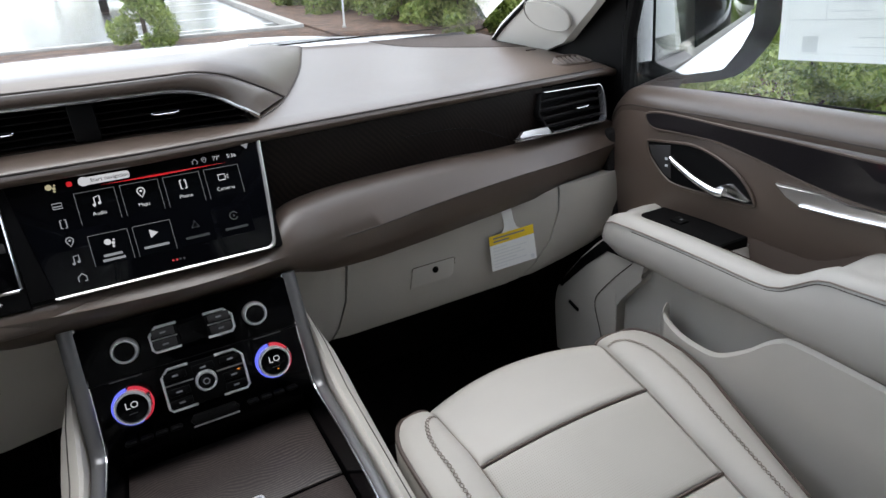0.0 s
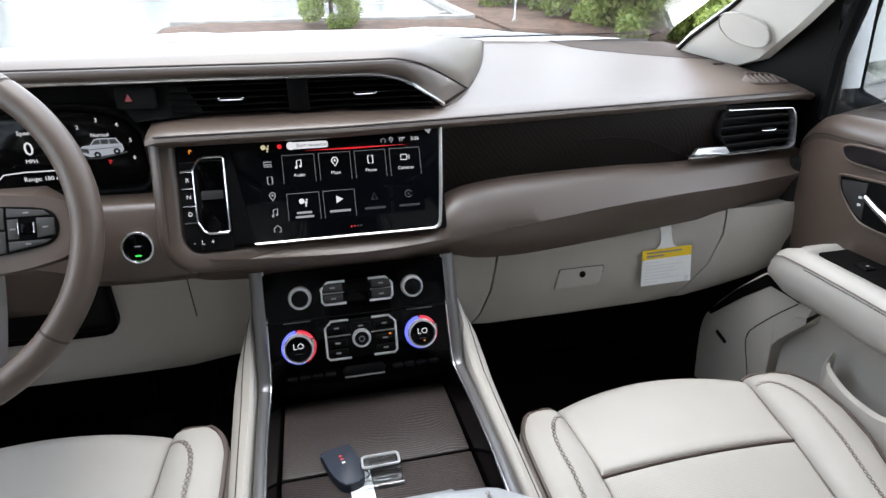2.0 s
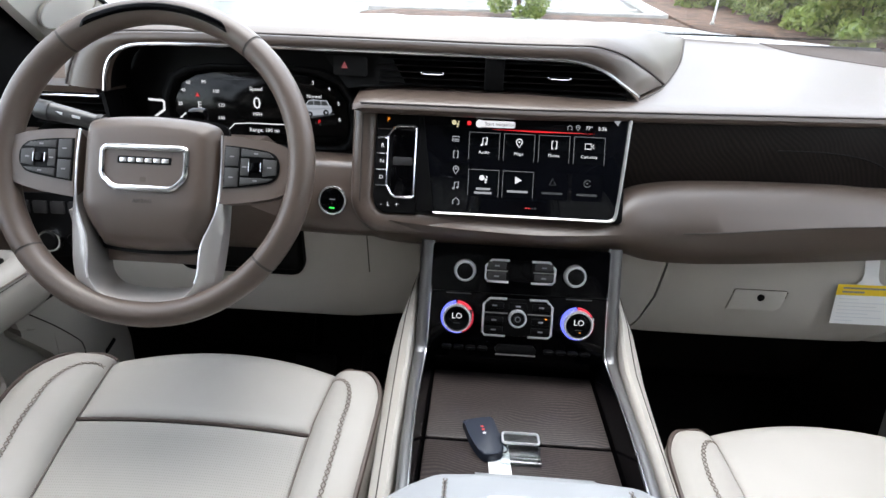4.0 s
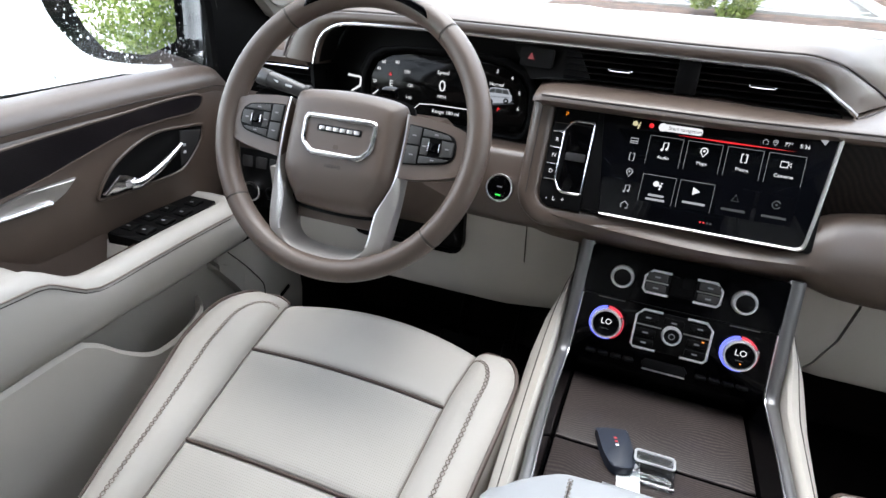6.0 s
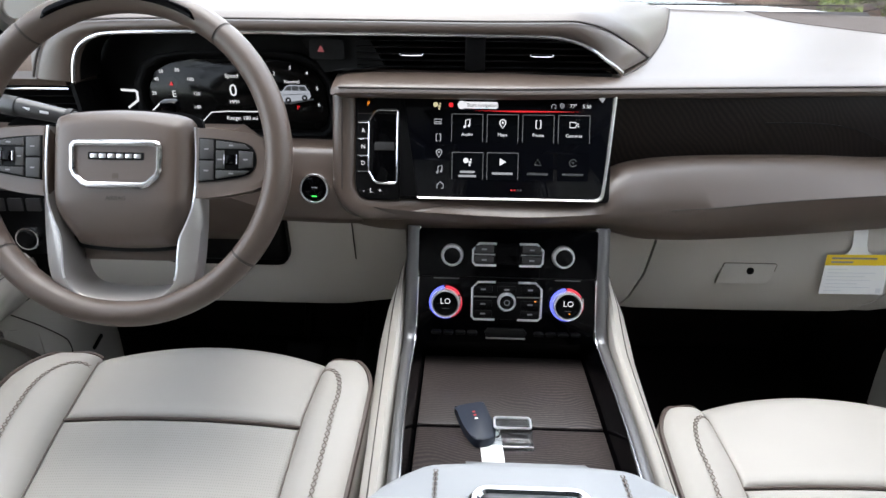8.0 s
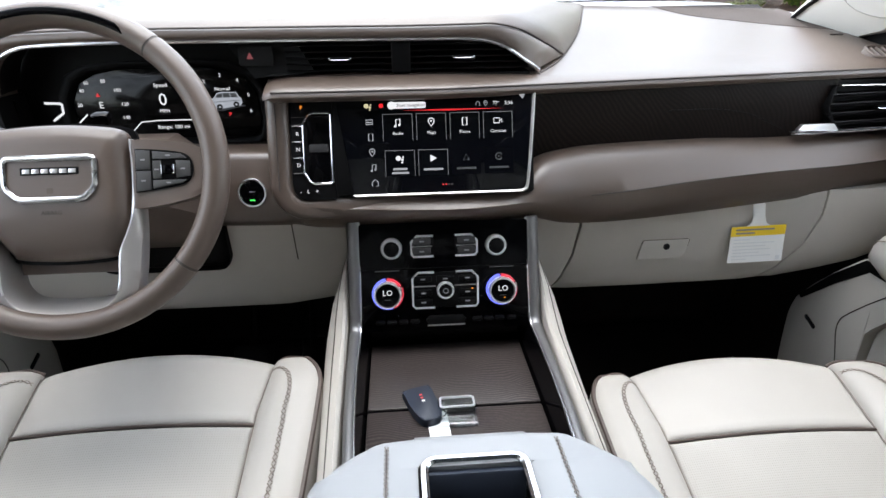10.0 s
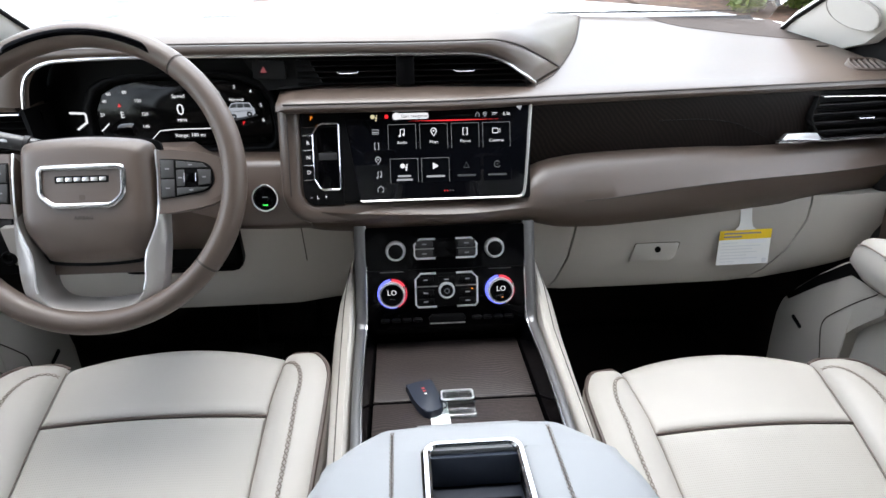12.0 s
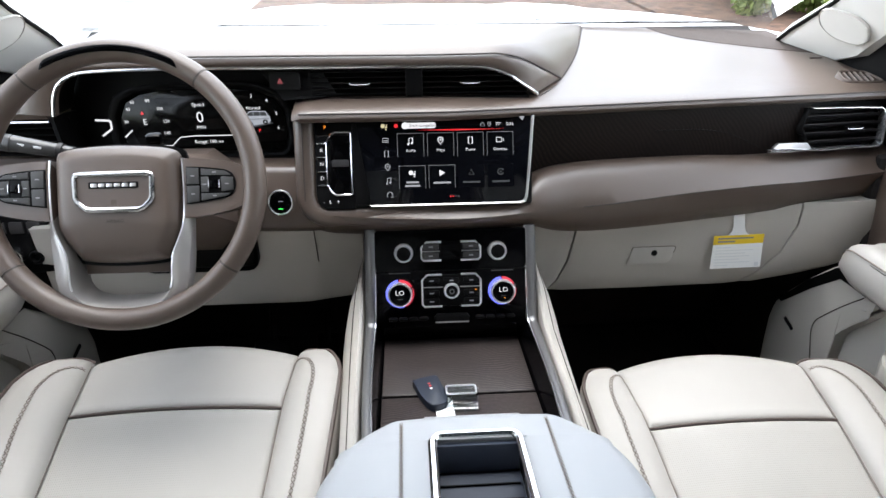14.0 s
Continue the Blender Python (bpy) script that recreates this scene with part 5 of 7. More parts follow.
def door(sx, label):
    d = thing("door_right" if sx > 0 else "door_left", label, "door", "front doors", kind="structure")

    def P(x, y, z):
        return Vector((sx * x, y, z))

    def on(name, outline, x, thick, mat, parent=d, bevel=0.002, lab=""):
        """A plate on the door's face; outline in (y, z)."""
        m = plane_at((sx * x, 0, 0), (0, -sx, 0), (0, 0, 1))
        return part(name, plate([(-sx * y, z) for y, z in outline], thick, m, bevel), mat, parent, lab)

    def bow(y):
        """How far the trim turns outwards towards the dash."""
        return 0.030 * max(0.0, (y - 0.03) / 0.13) ** 1.6

    ys = [0.192, 0.188, 0.175, 0.15, 0.11, 0.06, 0.0, -0.08, -0.16, -0.24, -0.34, -0.46, -0.60]
    # upper roll under the window
    belt = [(-0.60, 0.712), (-0.33, 0.722), (-0.2, 0.735), (-0.05, 0.747), (0.05, 0.752), (0.12, 0.752), (0.16, 0.742), (0.192, 0.715)]
    rings = []
    for y in ys:
        z = table(y, belt)
        rings.append([P(0.895, y, z - 0.02), P(0.868 + bow(y) * 0.5, y, z - 0.002), P(0.852 + bow(y) * 0.7, y, z + 0.001), P(0.832 + bow(y), y, z - 0.003), P(0.818 + bow(y), y, z - 0.014), P(0.812 + bow(y), y, z - 0.028), P(0.814 + bow(y), y, z - 0.040), P(0.895, y, z - 0.05)])
    part("upper_roll", loft(rings), BROWN, d, "soft brown leather sill below the window")
    part("upper_seam", tube([P(0.8125 + bow(y), y, table(y, belt) - 0.030) for y in ys[1:]], 0.0011, 6), SEAM, d)
    # brown middle panel with its swept hollow
    rings = []
    for y in ys:
        z = table(y, belt)
        rings.append([P(0.895, y, z - 0.030), P(0.816 + bow(y), y, z - 0.034), P(0.809 + bow(y), y, z - 0.052), P(0.804 + bow(y), y, 0.665), P(0.802 + bow(y), y, 0.62), P(0.802 + bow(y), y, 0.59), P(0.806 + bow(y), y, 0.56), P(0.812 + bow(y), y, 0.50), P(0.812 + bow(y), y, 0.46), P(0.895, y, 0.46)])
    part("middle_panel", loft(rings), BROWN, d, "brown leather door panel")
    # wood inlay
    wood = curve_points([(0.048, 0.708, 0), (0.040, 0.716, 0), (0.006, 0.717, 0), (-0.06, 0.711, 0), (-0.125, 0.703, 0), (-0.216, 0.693, 0), (-0.338, 0.678, 0), (-0.58, 0.650, 0), (-0.58, 0.585, 0), (-0.45, 0.607, 0), (-0.35, 0.617, 0), (-0.262, 0.634, 0), (-0.176, 0.659, 0), (-0.107, 0.678, 0), (-0.03, 0.686, 0), (0.031, 0.691, 0)], 60, True)
    w = on("wood_inlay", [(p[0], p[1]) for p in wood], 0.8035, 0.004, WOOD_DOOR, bevel=0.0015, lab="dark wood inlay")
    part("inlay_edge", tube([P(0.801, p[0], p[1]) for p in wood], 0.0022, 6, True, up=(1, 0, 0)), BROWN_TRIM, w)
    # handle and its dark bezel
    bez = curve_points([(0.043, 0.662, 0), (0.036, 0.640, 0), (0.004, 0.608, 0), (-0.024, 0.596, 0), (-0.09, 0.591, 0), (-0.159, 0.588, 0), (-0.172, 0.595, 0), (-0.145, 0.630, 0), (-0.10, 0.656, 0), (-0.054, 0.669, 0), (0.004, 0.669, 0), (0.036, 0.668, 0)], 50, True)
    b = on("handle_bezel", [(p[0], p[1]) for p in bez], 0.8045, 0.005, BLACK, bevel=0.002, lab="black handle recess")
    part("bezel_rim", tube([P(0.7995, p[0], p[1]) for p in bez], 0.0025, 6, True, up=(1, 0, 0)), BROWN, b)
    on("lock_panel", [(0.037, 0.660), (0.030, 0.641), (0.003, 0.613), (-0.012, 0.606), (-0.010, 0.664)], 0.7998, 0.002, CHARCOAL, b, 0.0005)
    for z in (0.640, 0.628):
        on("lock_mark", rounded(-0.006, z - 0.002, 0.000, z + 0.002, 0.0008), 0.7978, 0.0006, PALE_INK, b, 0)
    ax = curve_points([(-0.020, 0.645, 0), (-0.045, 0.632, 0), (-0.08, 0.615, 0), (-0.11, 0.603, 0), (-0.125, 0.602, 0)], 20)
    rings = []
    for i, p in enumerate(ax):
        h = 0.0045 + 0.004 * (i / 19)
        rings.append([P(0.790 - 0.006 * math.sin(math.pi * i / 19) + 0.006 * math.cos(q), p[0], p[1] + h * math.sin(q)) for q in (j * math.pi / 7 for j in range(14))])
    part("door_handle", loft(rings), CHROME, b, "chrome door handle")
    on("handle_plate", [(-0.060, 0.606), (-0.105, 0.604), (-0.125, 0.618), (-0.138, 0.620), (-0.168, 0.597), (-0.160, 0.593), (-0.10, 0.599)], 0.7975, 0.006, CHROME, b, 0.002, "chrome handle root")
    # bright grab blade
    on("grab_trim", [(-0.204, 0.631), (-0.274, 0.626), (-0.308, 0.618), (-0.352, 0.615), (-0.58, 0.604), (-0.58, 0.588), (-0.352, 0.601), (-0.291, 0.606), (-0.240, 0.605), (-0.222, 0.614)], 0.801, 0.006, SILVER, bevel=0.002, lab="satin silver trim blade")
    part("grab_edge", tube([P(0.7945, y, z) for y, z in ((-0.245, 0.606), (-0.30, 0.603), (-0.36, 0.602), (-0.58, 0.588))], 0.003, 6), CHROME, d)
    # arm rest
    def seam_z(y):
        return table(y, [(-0.60, 0.503), (-0.42, 0.507), (-0.30, 0.510), (-0.22, 0.510), (-0.12, 0.515), (-0.015, 0.521), (0.02, 0.516), (0.05, 0.508), (0.085, 0.493), (0.108, 0.484), (0.120, 0.480)])

    rings = []
    for y in (0.120, 0.1185, 0.115, 0.108, 0.096, 0.080, 0.060, 0.03, 0.012, 0.006, -0.02, -0.06, -0.12, -0.164, -0.168, -0.176, -0.20, -0.225, -0.25, -0.27, -0.29, -0.31, -0.325, -0.335, -0.35, -0.37, -0.42, -0.50, -0.60):
        k = max(0, y / 0.120)
        sink = table(y, [(-0.60, 0.002), (-0.345, 0.002), (-0.315, 0.03), (-0.29, 0.06), (-0.176, 0.06), (-0.168, 0.018), (0.008, 0.018), (0.014, 0.002), (0.120, 0.002)])
        top = table(y, [(-0.60, 0.562), (-0.392, 0.560), (-0.34, 0.562), (-0.308, 0.545), (-0.287, 0.533), (-0.263, 0.529), (-0.192, 0.536), (-0.088, 0.546), (0.015, 0.552), (0.04, 0.548), (0.06, 0.539), (0.085, 0.520), (0.105, 0.500), (0.115, 0.489), (0.120, 0.483)])
        low = table(y, [(-0.60, 0.415), (-0.425, 0.436), (-0.308, 0.448), (-0.221, 0.456), (-0.118, 0.463), (-0.058, 0.470), (0.063, 0.476), (0.120, 0.478)])
        inn = 0.696 + 0.070 * k ** 2
        rings.append([P(0.812, y, top - sink), P(0.744 + 0.06 * k, y, top - sink), P(0.738 + 0.06 * k, y, top - 0.003), P(inn + 0.026, y, top), P(inn + 0.012, y, top - 0.003), P(inn + 0.003, y, top - 0.014), P(inn, y, seam_z(y)), P(inn, y, lerp(low, seam_z(y), 0.62)), P(inn + 0.006, y, lerp(low, top, 0.15)), P(inn + 0.016, y, low), P(0.812, y, low + 0.006)])
    a = part("armrest", loft(rings), CREAM, d, "padded cream leather armrest", angle=75)
    stitches("stitching", [r[5] + Vector((-sx * 0.0006, 0, -0.002)) for r in rings[10:]], a, 0.006, 0.0, False, SEAM)
    part("arm_seam", tube([r[5] + Vector((-sx * 0.0002, 0, 0.003)) for r in rings[2:]], 0.0012, 6), THREAD, a)
    # switch plate let into the armrest top
    sw = [P(0.7405, -0.012, 0.5465), P(0.750, 0.006, 0.548), P(0.803, 0.006, 0.548), P(0.803, -0.09, 0.543), P(0.800, -0.166, 0.536), P(0.7405, -0.161, 0.534), P(0.7405, -0.09, 0.541)]
    own = loft([[p - Vector((0, 0, 0.035)) for p in sw], sw, [p + (Vector((sx * 0.771, -0.08, p.z)) - p) * 0.03 + Vector((0, 0, 0.002)) for p in sw]])
    s = part("switch_plate", own, BLACK, d, "black window switch plate", angle=20)
    for y in ((-0.022, -0.060, -0.098, -0.136) if sx < 0 else (-0.060,)):
        for x in ((0.757, 0.787) if sx < 0 and y < -0.03 else (0.770,)):
            k = part("window_switch", box((0.022, 0.024, 0.007), P(x, y, 0.5455 + 0.08 * (y + 0.06)), (8, 0, 0), 0.0025), BLACK, s)
            part("mark", box((0.006, 0.003, 0.0005), P(x, y - 0.004, 0.5496 + 0.08 * (y + 0.06)), (8, 0, 0)), INK, k)
    # dark hollow behind the switches
    part("pull_pocket", loft([[P(0.8015, y, top_ - 0.002), P(0.8015, y, top_ - dz), P(0.746, y, top_ - dz), P(0.746, y, top_ - 0.006), P(0.744, y, top_ - dz - 0.003), P(0.803, y, top_ - dz - 0.003)] for y, top_, dz in ((-0.168, 0.539, 0.056), (-0.262, 0.529, 0.056), (-0.287, 0.533, 0.055), (-0.308, 0.545, 0.034), (-0.330, 0.556, 0.012))]), BROWN_TRIM, d, "dark hollow door pull")
    # lower panel with speaker, slot and pocket
    rings = []
    for y in (0.285, 0.275, 0.255, 0.22, 0.17, 0.12, 0.09, 0.04, -0.04, -0.20, -0.40, -0.60):
        hz_ = table(y, [(-0.6, 0.0), (0.085, 0.0), (0.12, 0.03), (0.22, 0.135), (0.255, 0.22), (0.285, 0.36)])
        inn = table(y, [(-0.60, 0.752), (-0.10, 0.756), (0.05, 0.760), (0.34, 0.792)])
        rings.append([P(0.87, y, 0.49 - hz_), P(inn + 0.03, y, 0.48 - hz_), P(inn + 0.012, y, 0.465 - hz_), P(inn + 0.004, y, lerp(0.44 - hz_, 0.06, 0.25)), P(inn, y, lerp(0.44 - hz_, 0.06, 0.45)), P(inn + 0.004, y, lerp(0.44 - hz_, 0.06, 0.75)), P(inn + 0.03, y, 0.06), P(0.87, y, 0.02)])
    part("lower_panel", loft(rings), CREAM_TRIM, d, "cream moulded lower door panel")
    rings = []
    for y, t in ((0.250, 0.315), (0.243, 0.335), (0.217, 0.368), (0.17, 0.418), (0.12, 0.464), (0.09, 0.486), (0.066, 0.478), (0.061, 0.477), (0.058, 0.476), (0.046, 0.473), (0.025, 0.468), (0.005, 0.462), (-0.006, 0.455)):
        lw = table(y, [(-0.006, 0.425), (0.046, 0.368), (0.057, 0.350)]) if y < 0.0605 else 0.17
        rings.append([P(0.80, y, t), P(0.752, y, t), P(0.744, y, t - 0.008), P(0.740, y, t - 0.03), P(0.740, y, lerp(lw, t, 0.4)), P(0.742, y, lw), P(0.80, y, lw)])
    sp = part("speaker_pod", loft(rings), CREAM_TRIM, d, "cream door speaker cover")
    on("speaker_gap", [(0.230, 0.341), (0.158, 0.421), (0.093, 0.477), (0.082, 0.475), (0.045, 0.467), (0.010, 0.4600), (0.012, 0.4560), (0.045, 0.459), (0.080, 0.460), (0.143, 0.410), (0.222, 0.337)], 0.7405, 0.003, BLACK, sp, 0.0)
    part("pod_seam", tube(curve_points([P(0.7395, 0.017, 0.452), P(0.7393, 0.062, 0.409), P(0.7393, 0.104, 0.363), P(0.7393, 0.115, 0.345), P(0.7393, 0.1165, 0.322), P(0.7397, 0.104, 0.279), P(0.741, 0.090, 0.22)], 30), 0.0011, 5), SEAM, sp)
    part("slot", box((0.006, 0.034, 0.009), P(0.740, 0.1845, 0.303), (21, 0, 0), 0.003), BLACK, sp)
    # map pocket
    lipc = curve_points([P(0.745, -0.050, 0.360), P(0.732, -0.062, 0.385), P(0.716, -0.084, 0.417), P(0.708, -0.090, 0.398), P(0.705, -0.122, 0.381), P(0.704, -0.16, 0.374), P(0.704, -0.198, 0.376), P(0.704, -0.244, 0.404), P(0.706, -0.288, 0.440), P(0.708, -0.34, 0.444), P(0.708, -0.60, 0.41)], 40)
    rings = []
    for p in lipc:
        f = Vector((sx * 0.768, p.y, p.z))
        rings.append([p + Vector((sx * 0.010, 0, -0.004)), p + Vector((sx * 0.003, 0, 0.002)), p + Vector((-sx * 0.002, 0, -0.004)), p + Vector((-sx * 0.001, 0, -0.03)), Vector((p.x + sx * 0.006, p.y, 0.20)), Vector((p.x + sx * 0.03, p.y, 0.06)), Vector((sx * 0.80, p.y, 0.06)), Vector((sx * 0.80, p.y, 0.09)), Vector((p.x + sx * 0.020, p.y, 0.12))])
    part("map_pocket", loft(rings), CREAM_TRIM, d, "cream door pocket")
    # black window frame and sail panel by the mirror
    part("sail_panel", loft([[P(x - (0.02 if z > 0.9 else 0), y, z) for y, z in ((0.30, 0.60), (0.150, 0.62), (0.163, 0.80), (0.150, 0.93), (0.09, 1.02), (-0.02, 1.10), (0.06, 1.09), (0.22, 1.00), (0.42, 0.90), (0.50, 0.84), (0.46, 0.74))] for x in (0.868, 0.892)]), BLACK, d, "black mirror corner cover", angle=10)
    part("window_seal", tube([P(0.866, 0.16, 0.740), P(0.866, -0.05, 0.746), P(0.866, -0.2, 0.734), P(0.866, -0.60, 0.710)], 0.002, 6), BLACK, d)
    part("window_frame", tube([P(0.868, 0.158, 0.74), P(0.866, 0.156, 0.85), P(0.85, 0.09, 1.02), P(0.80, -0.16, 1.16), P(0.73, -0.40, 1.30), P(0.72, -0.60, 1.33)], 0.014, 8), BLACK, d)
    g = part("window_pane", loft([[P(0.868, 0.16, 0.73), P(0.866, 0.16, 0.85), P(0.85, 0.09, 1.02), P(0.80, -0.16, 1.16), P(0.735, -0.40, 1.30)], [P(0.870, -0.60, 0.70), P(0.868, -0.60, 0.85), P(0.85, -0.60, 1.0), P(0.80, -0.60, 1.16), P(0.735, -0.60, 1.31)]], False, False), GLASS, d, "clear side window", solid=0.004)
    g.visible_shadow = False
    return d


door(1, "brown and cream passenger door with wood inlay, closed")
door(-1, "brown and cream driver's door with wood inlay, closed")


# ---- outside mirrors ----
def mirror(sx):
    mr = thing("door_mirror", "black-framed outside door mirror with white cover", "mirror", "door mirrors")
    m = plane_at((sx * 1.062, 0.130, 0.850), (1, -0.579 if sx > 0 else 0.38, 0), (0, -0.033 if sx > 0 else -0.04, 1))
    face = [(sx * p[0], p[1]) for p in curve_points([(-0.127, 0.06, 0), (-0.125, -0.076, 0), (-0.110, -0.101, 0), (-0.062, -0.1155, 0), (0.050, -0.1125, 0), (0.104, -0.071, 0), (0.133, -0.020, 0), (0.138, 0.05, 0), (0.125, 0.115, 0), (0.08, 0.145, 0), (-0.08, 0.145, 0), (-0.122, 0.118, 0)], 60, True)][::sx]
    pane_ = [(sx * p[0], p[1]) for p in [(-0.114, 0.05), (-0.113, -0.062), (-0.106, -0.070), (-0.057, -0.0955), (-0.045, -0.0975), (0.018, -0.0955), (0.028, -0.092), (0.058, -0.057), (0.078, -0.018), (0.082, 0.04), (0.074, 0.10), (0.045, 0.120), (-0.09, 0.120), (-0.110, 0.10)]][::sx]
    part("housing", loft([[m @ Vector((x * q, y * q, z)) for x, y in face] for q, z in ((0.985, 0.002), (1.0, -0.006), (1.02, -0.03), (1.0, -0.08), (0.8, -0.13), (0.3, -0.15))]), GLOSS, mr, "black mirror housing")
    part("glass", plate(pane_, 0.003, m @ Matrix.Translation((0, 0, 0.0035))), MIRROR, mr, "reflecting mirror glass")
    part("rim", frame_plate([(x * 1.05, y * 1.05) for x, y in pane_], 0.006, 0.009, m), GLOSS, mr, "gloss black edge round the mirror glass")
    part("cover", loft([[m @ Vector((x * s - 0.0, y * s + 0.02, z)) for x, y in face] for s, z in ((1.0, -0.06), (1.12, -0.075), (1.06, -0.11), (0.6, -0.165))]), WHITE_PAINT, mr, "white mirror cover")
    part("foot", loft([[m @ Vector(p) for p in ((-0.10 * sx - 0.02, -0.105, -0.02), (-0.10 * sx + 0.06, -0.105, -0.02), (-0.10 * sx + 0.06, -0.105, -0.10), (-0.10 * sx - 0.02, -0.105, -0.10))], [(sx * 0.88, 0.08, 0.74), (sx * 0.90, 0.07, 0.74), (sx * 0.90, 0.20, 0.74), (sx * 0.88, 0.20, 0.74)]]), BLACK, mr, "black mirror foot", smooth=False)
    part("cheek", loft([[(sx * x, y, z) for x, y in ((0.895, 0.165), (0.935, 0.165), (0.945, 0.26), (0.895, 0.28))] for z in (0.79, 0.84, 0.98)]), WHITE_PAINT, mr, "white inner side of the mirror")
    return mr


mirror(1)
mirror(-1)

# ---- rain on the driver's window ----
random.seed(11)
drops = bmesh.new()
for k in range(760):
    y, z, rad = random.uniform(-0.30, 0.15), random.uniform(0.745, 1.00), random.choice((0.0009, 0.0011, 0.0014, 0.0017, 0.0021))
    if y > 0.15 - 0.9 * max(0.0, z - 0.85):
        continue
    x = table(z, [(0.73, 0.869), (0.85, 0.867), (1.02, 0.851)]) + 0.0022
    rows_ = [[(-x - h * rad, y + rad * q * math.cos(a), z + rad * q * math.sin(a) * 1.15) for a in (j * math.pi / 3 for j in range(6))] for q, h in ((1.0, 0.0), (0.72, 0.45), (0.15, 0.62))]
    loft(rows_, True, True, drops)
rain = part("raindrops", drops, WATER)
tagged(rain, "raindrops on the driver's side window, whitened for the sky they refract", "raindrops", kind="stuff")

# ---- steering wheel ----
wheel = thing("steering_wheel", "brown leather steering wheel with satin silver spokes", "steering wheel")
WM = plane_at((-0.430, -0.126, 0.735), (1, 0, 0), (0, 0.40, 1))


def rim(a0, a1, r, tr, mat, name, lab="", n=40, lift=0.0, squash=1.15):
    rings = []
    for k in range(n + 1):
        a = radians(lerp(a0, a1, k / n))
        d = Vector((math.cos(a), math.sin(a), 0))
        rings.append([WM @ (d * (r + tr * math.cos(q)) + Vector((0, 0, lift + tr * squash * math.sin(q)))) for q in (2 * math.pi * j / 16 for j in range(16))])
    return part(name, loft(rings), mat, wheel, lab)


for a0, a1 in ((51.5, 128.5), (129.5, 218), (219, 321), (322, 410.5)):
    rim(a0, a1, 0.1690, 0.0142, WHEEL_LEATHER, "rim_section", "brown leather rim section")
for a in (51, 129, 218.5, 321.5):
    rim(a - 0.5, a + 0.5, 0.1690, 0.0136, SEAM, "rim_joint", n=2)
# gloss inlay on the top of the rim
rings = []
for k in range(33):
    a = radians(lerp(60, 120, k / 32))
    d = Vector((math.cos(a), math.sin(a), 0))
    e = min(1, min(k, 32 - k) / 1.5)
    rings.append([WM @ (d * (0.1690 + 0.0148 * math.cos(q)) + Vector((0, 0, 0.0148 * 1.15 * math.sin(q)))) for q in (radians(lerp(113, 113 - 27 * e - 4, j / 6)) for j in range(7))])
part("gloss_inlay", loft(rings, False, False), GLOSS, wheel, "gloss black inlay in the rim top", solid=0.001)

part("boss", lathe([(0.0, -0.006), (0.056, -0.006), (0.060, -0.03), (0.052, -0.08), (0.0, -0.08)], WM @ Matrix.Translation((0, -0.018, 0)), 32), BROWN_TRIM, wheel)
# side spokes with button pads
for sx in (-1, 1):
    sp = part("side_spoke", plate([(sx * p[0], p[1]) for p in curve_points([(0.080, 0.031, 0), (0.10, 0.031, 0), (0.135, 0.027, 0), (0.154, 0.021, 0), (0.162, 0.012, 0), (0.162, -0.018, 0), (0.150, -0.031, 0), (0.12, -0.039, 0), (0.090, -0.043, 0), (0.080, -0.043, 0)], 50)], 0.018, WM @ Matrix.Translation((0, 0, -0.012)), 0.004, seg=3), WHEEL_LEATHER, wheel, "brown spoke cover")
    part("button_pad", plate([(sx * p[0], p[1]) for p in curve_points([(0.085, 0.021, 0), (0.11, 0.0195, 0), (0.136, 0.0155, 0), (0.145, 0.007, 0), (0.146, -0.007, 0), (0.137, -0.018, 0), (0.11, -0.0235, 0), (0.085, -0.0265, 0)], 40)], 0.0022, WM @ Matrix.Translation((0, 0, 0.0052)), 0.0008), BLACK, sp, "dark button pad")
    for outline in ([(0.0865, -0.0015), (0.1015, -0.0015), (0.1015, 0.0185), (0.0865, 0.0195)], [(0.0865, -0.025), (0.1015, -0.0235), (0.1015, -0.0035), (0.0865, -0.0035)], [(0.104, 0.0095), (0.140, 0.0095), (0.134, 0.0145), (0.104, 0.018)], [(0.104, -0.0135), (0.140, -0.0135), (0.135, -0.017), (0.104, -0.0225)], [(0.104, -0.0115), (0.113, -0.0115), (0.113, 0.0075), (0.104, 0.0075)], [(0.1285, -0.0115), (0.1435, -0.0095), (0.1435, 0.0065), (0.1285, 0.0075)]):
        b = part("button", plate([(sx * x, y) for x, y in outline][::sx], 0.0022, WM @ Matrix.Translation((0, 0, 0.0068)), 0.0007), PAD, sp)
        cx, cy = sx * sum(p[0] for p in outline) / 4, sum(p[1] for p in outline) / 4
        part("symbol", plate(rounded(cx - 0.0024, cy - 0.0008, cx + 0.0024, cy + 0.0008, 0.0004, 1), 0.0003, WM @ Matrix.Translation((0, 0, 0.0091))), SYMBOL, b)
    part("roller", box((0.011, 0.0105, 0.006), (0, 0, 0), None, 0.002), GLOSS, sp).matrix_basis = WM @ Matrix.Translation((sx * 0.1208, -0.002, 0.0084))
    for q in (-0.0065, 0.0065):
        part("roller_edge", box((0.0012, 0.0105, 0.006), (0, 0, 0), None, 0.0004), CHROME, sp).matrix_basis = WM @ Matrix.Translation((sx * 0.1208 + q, -0.002, 0.0089))
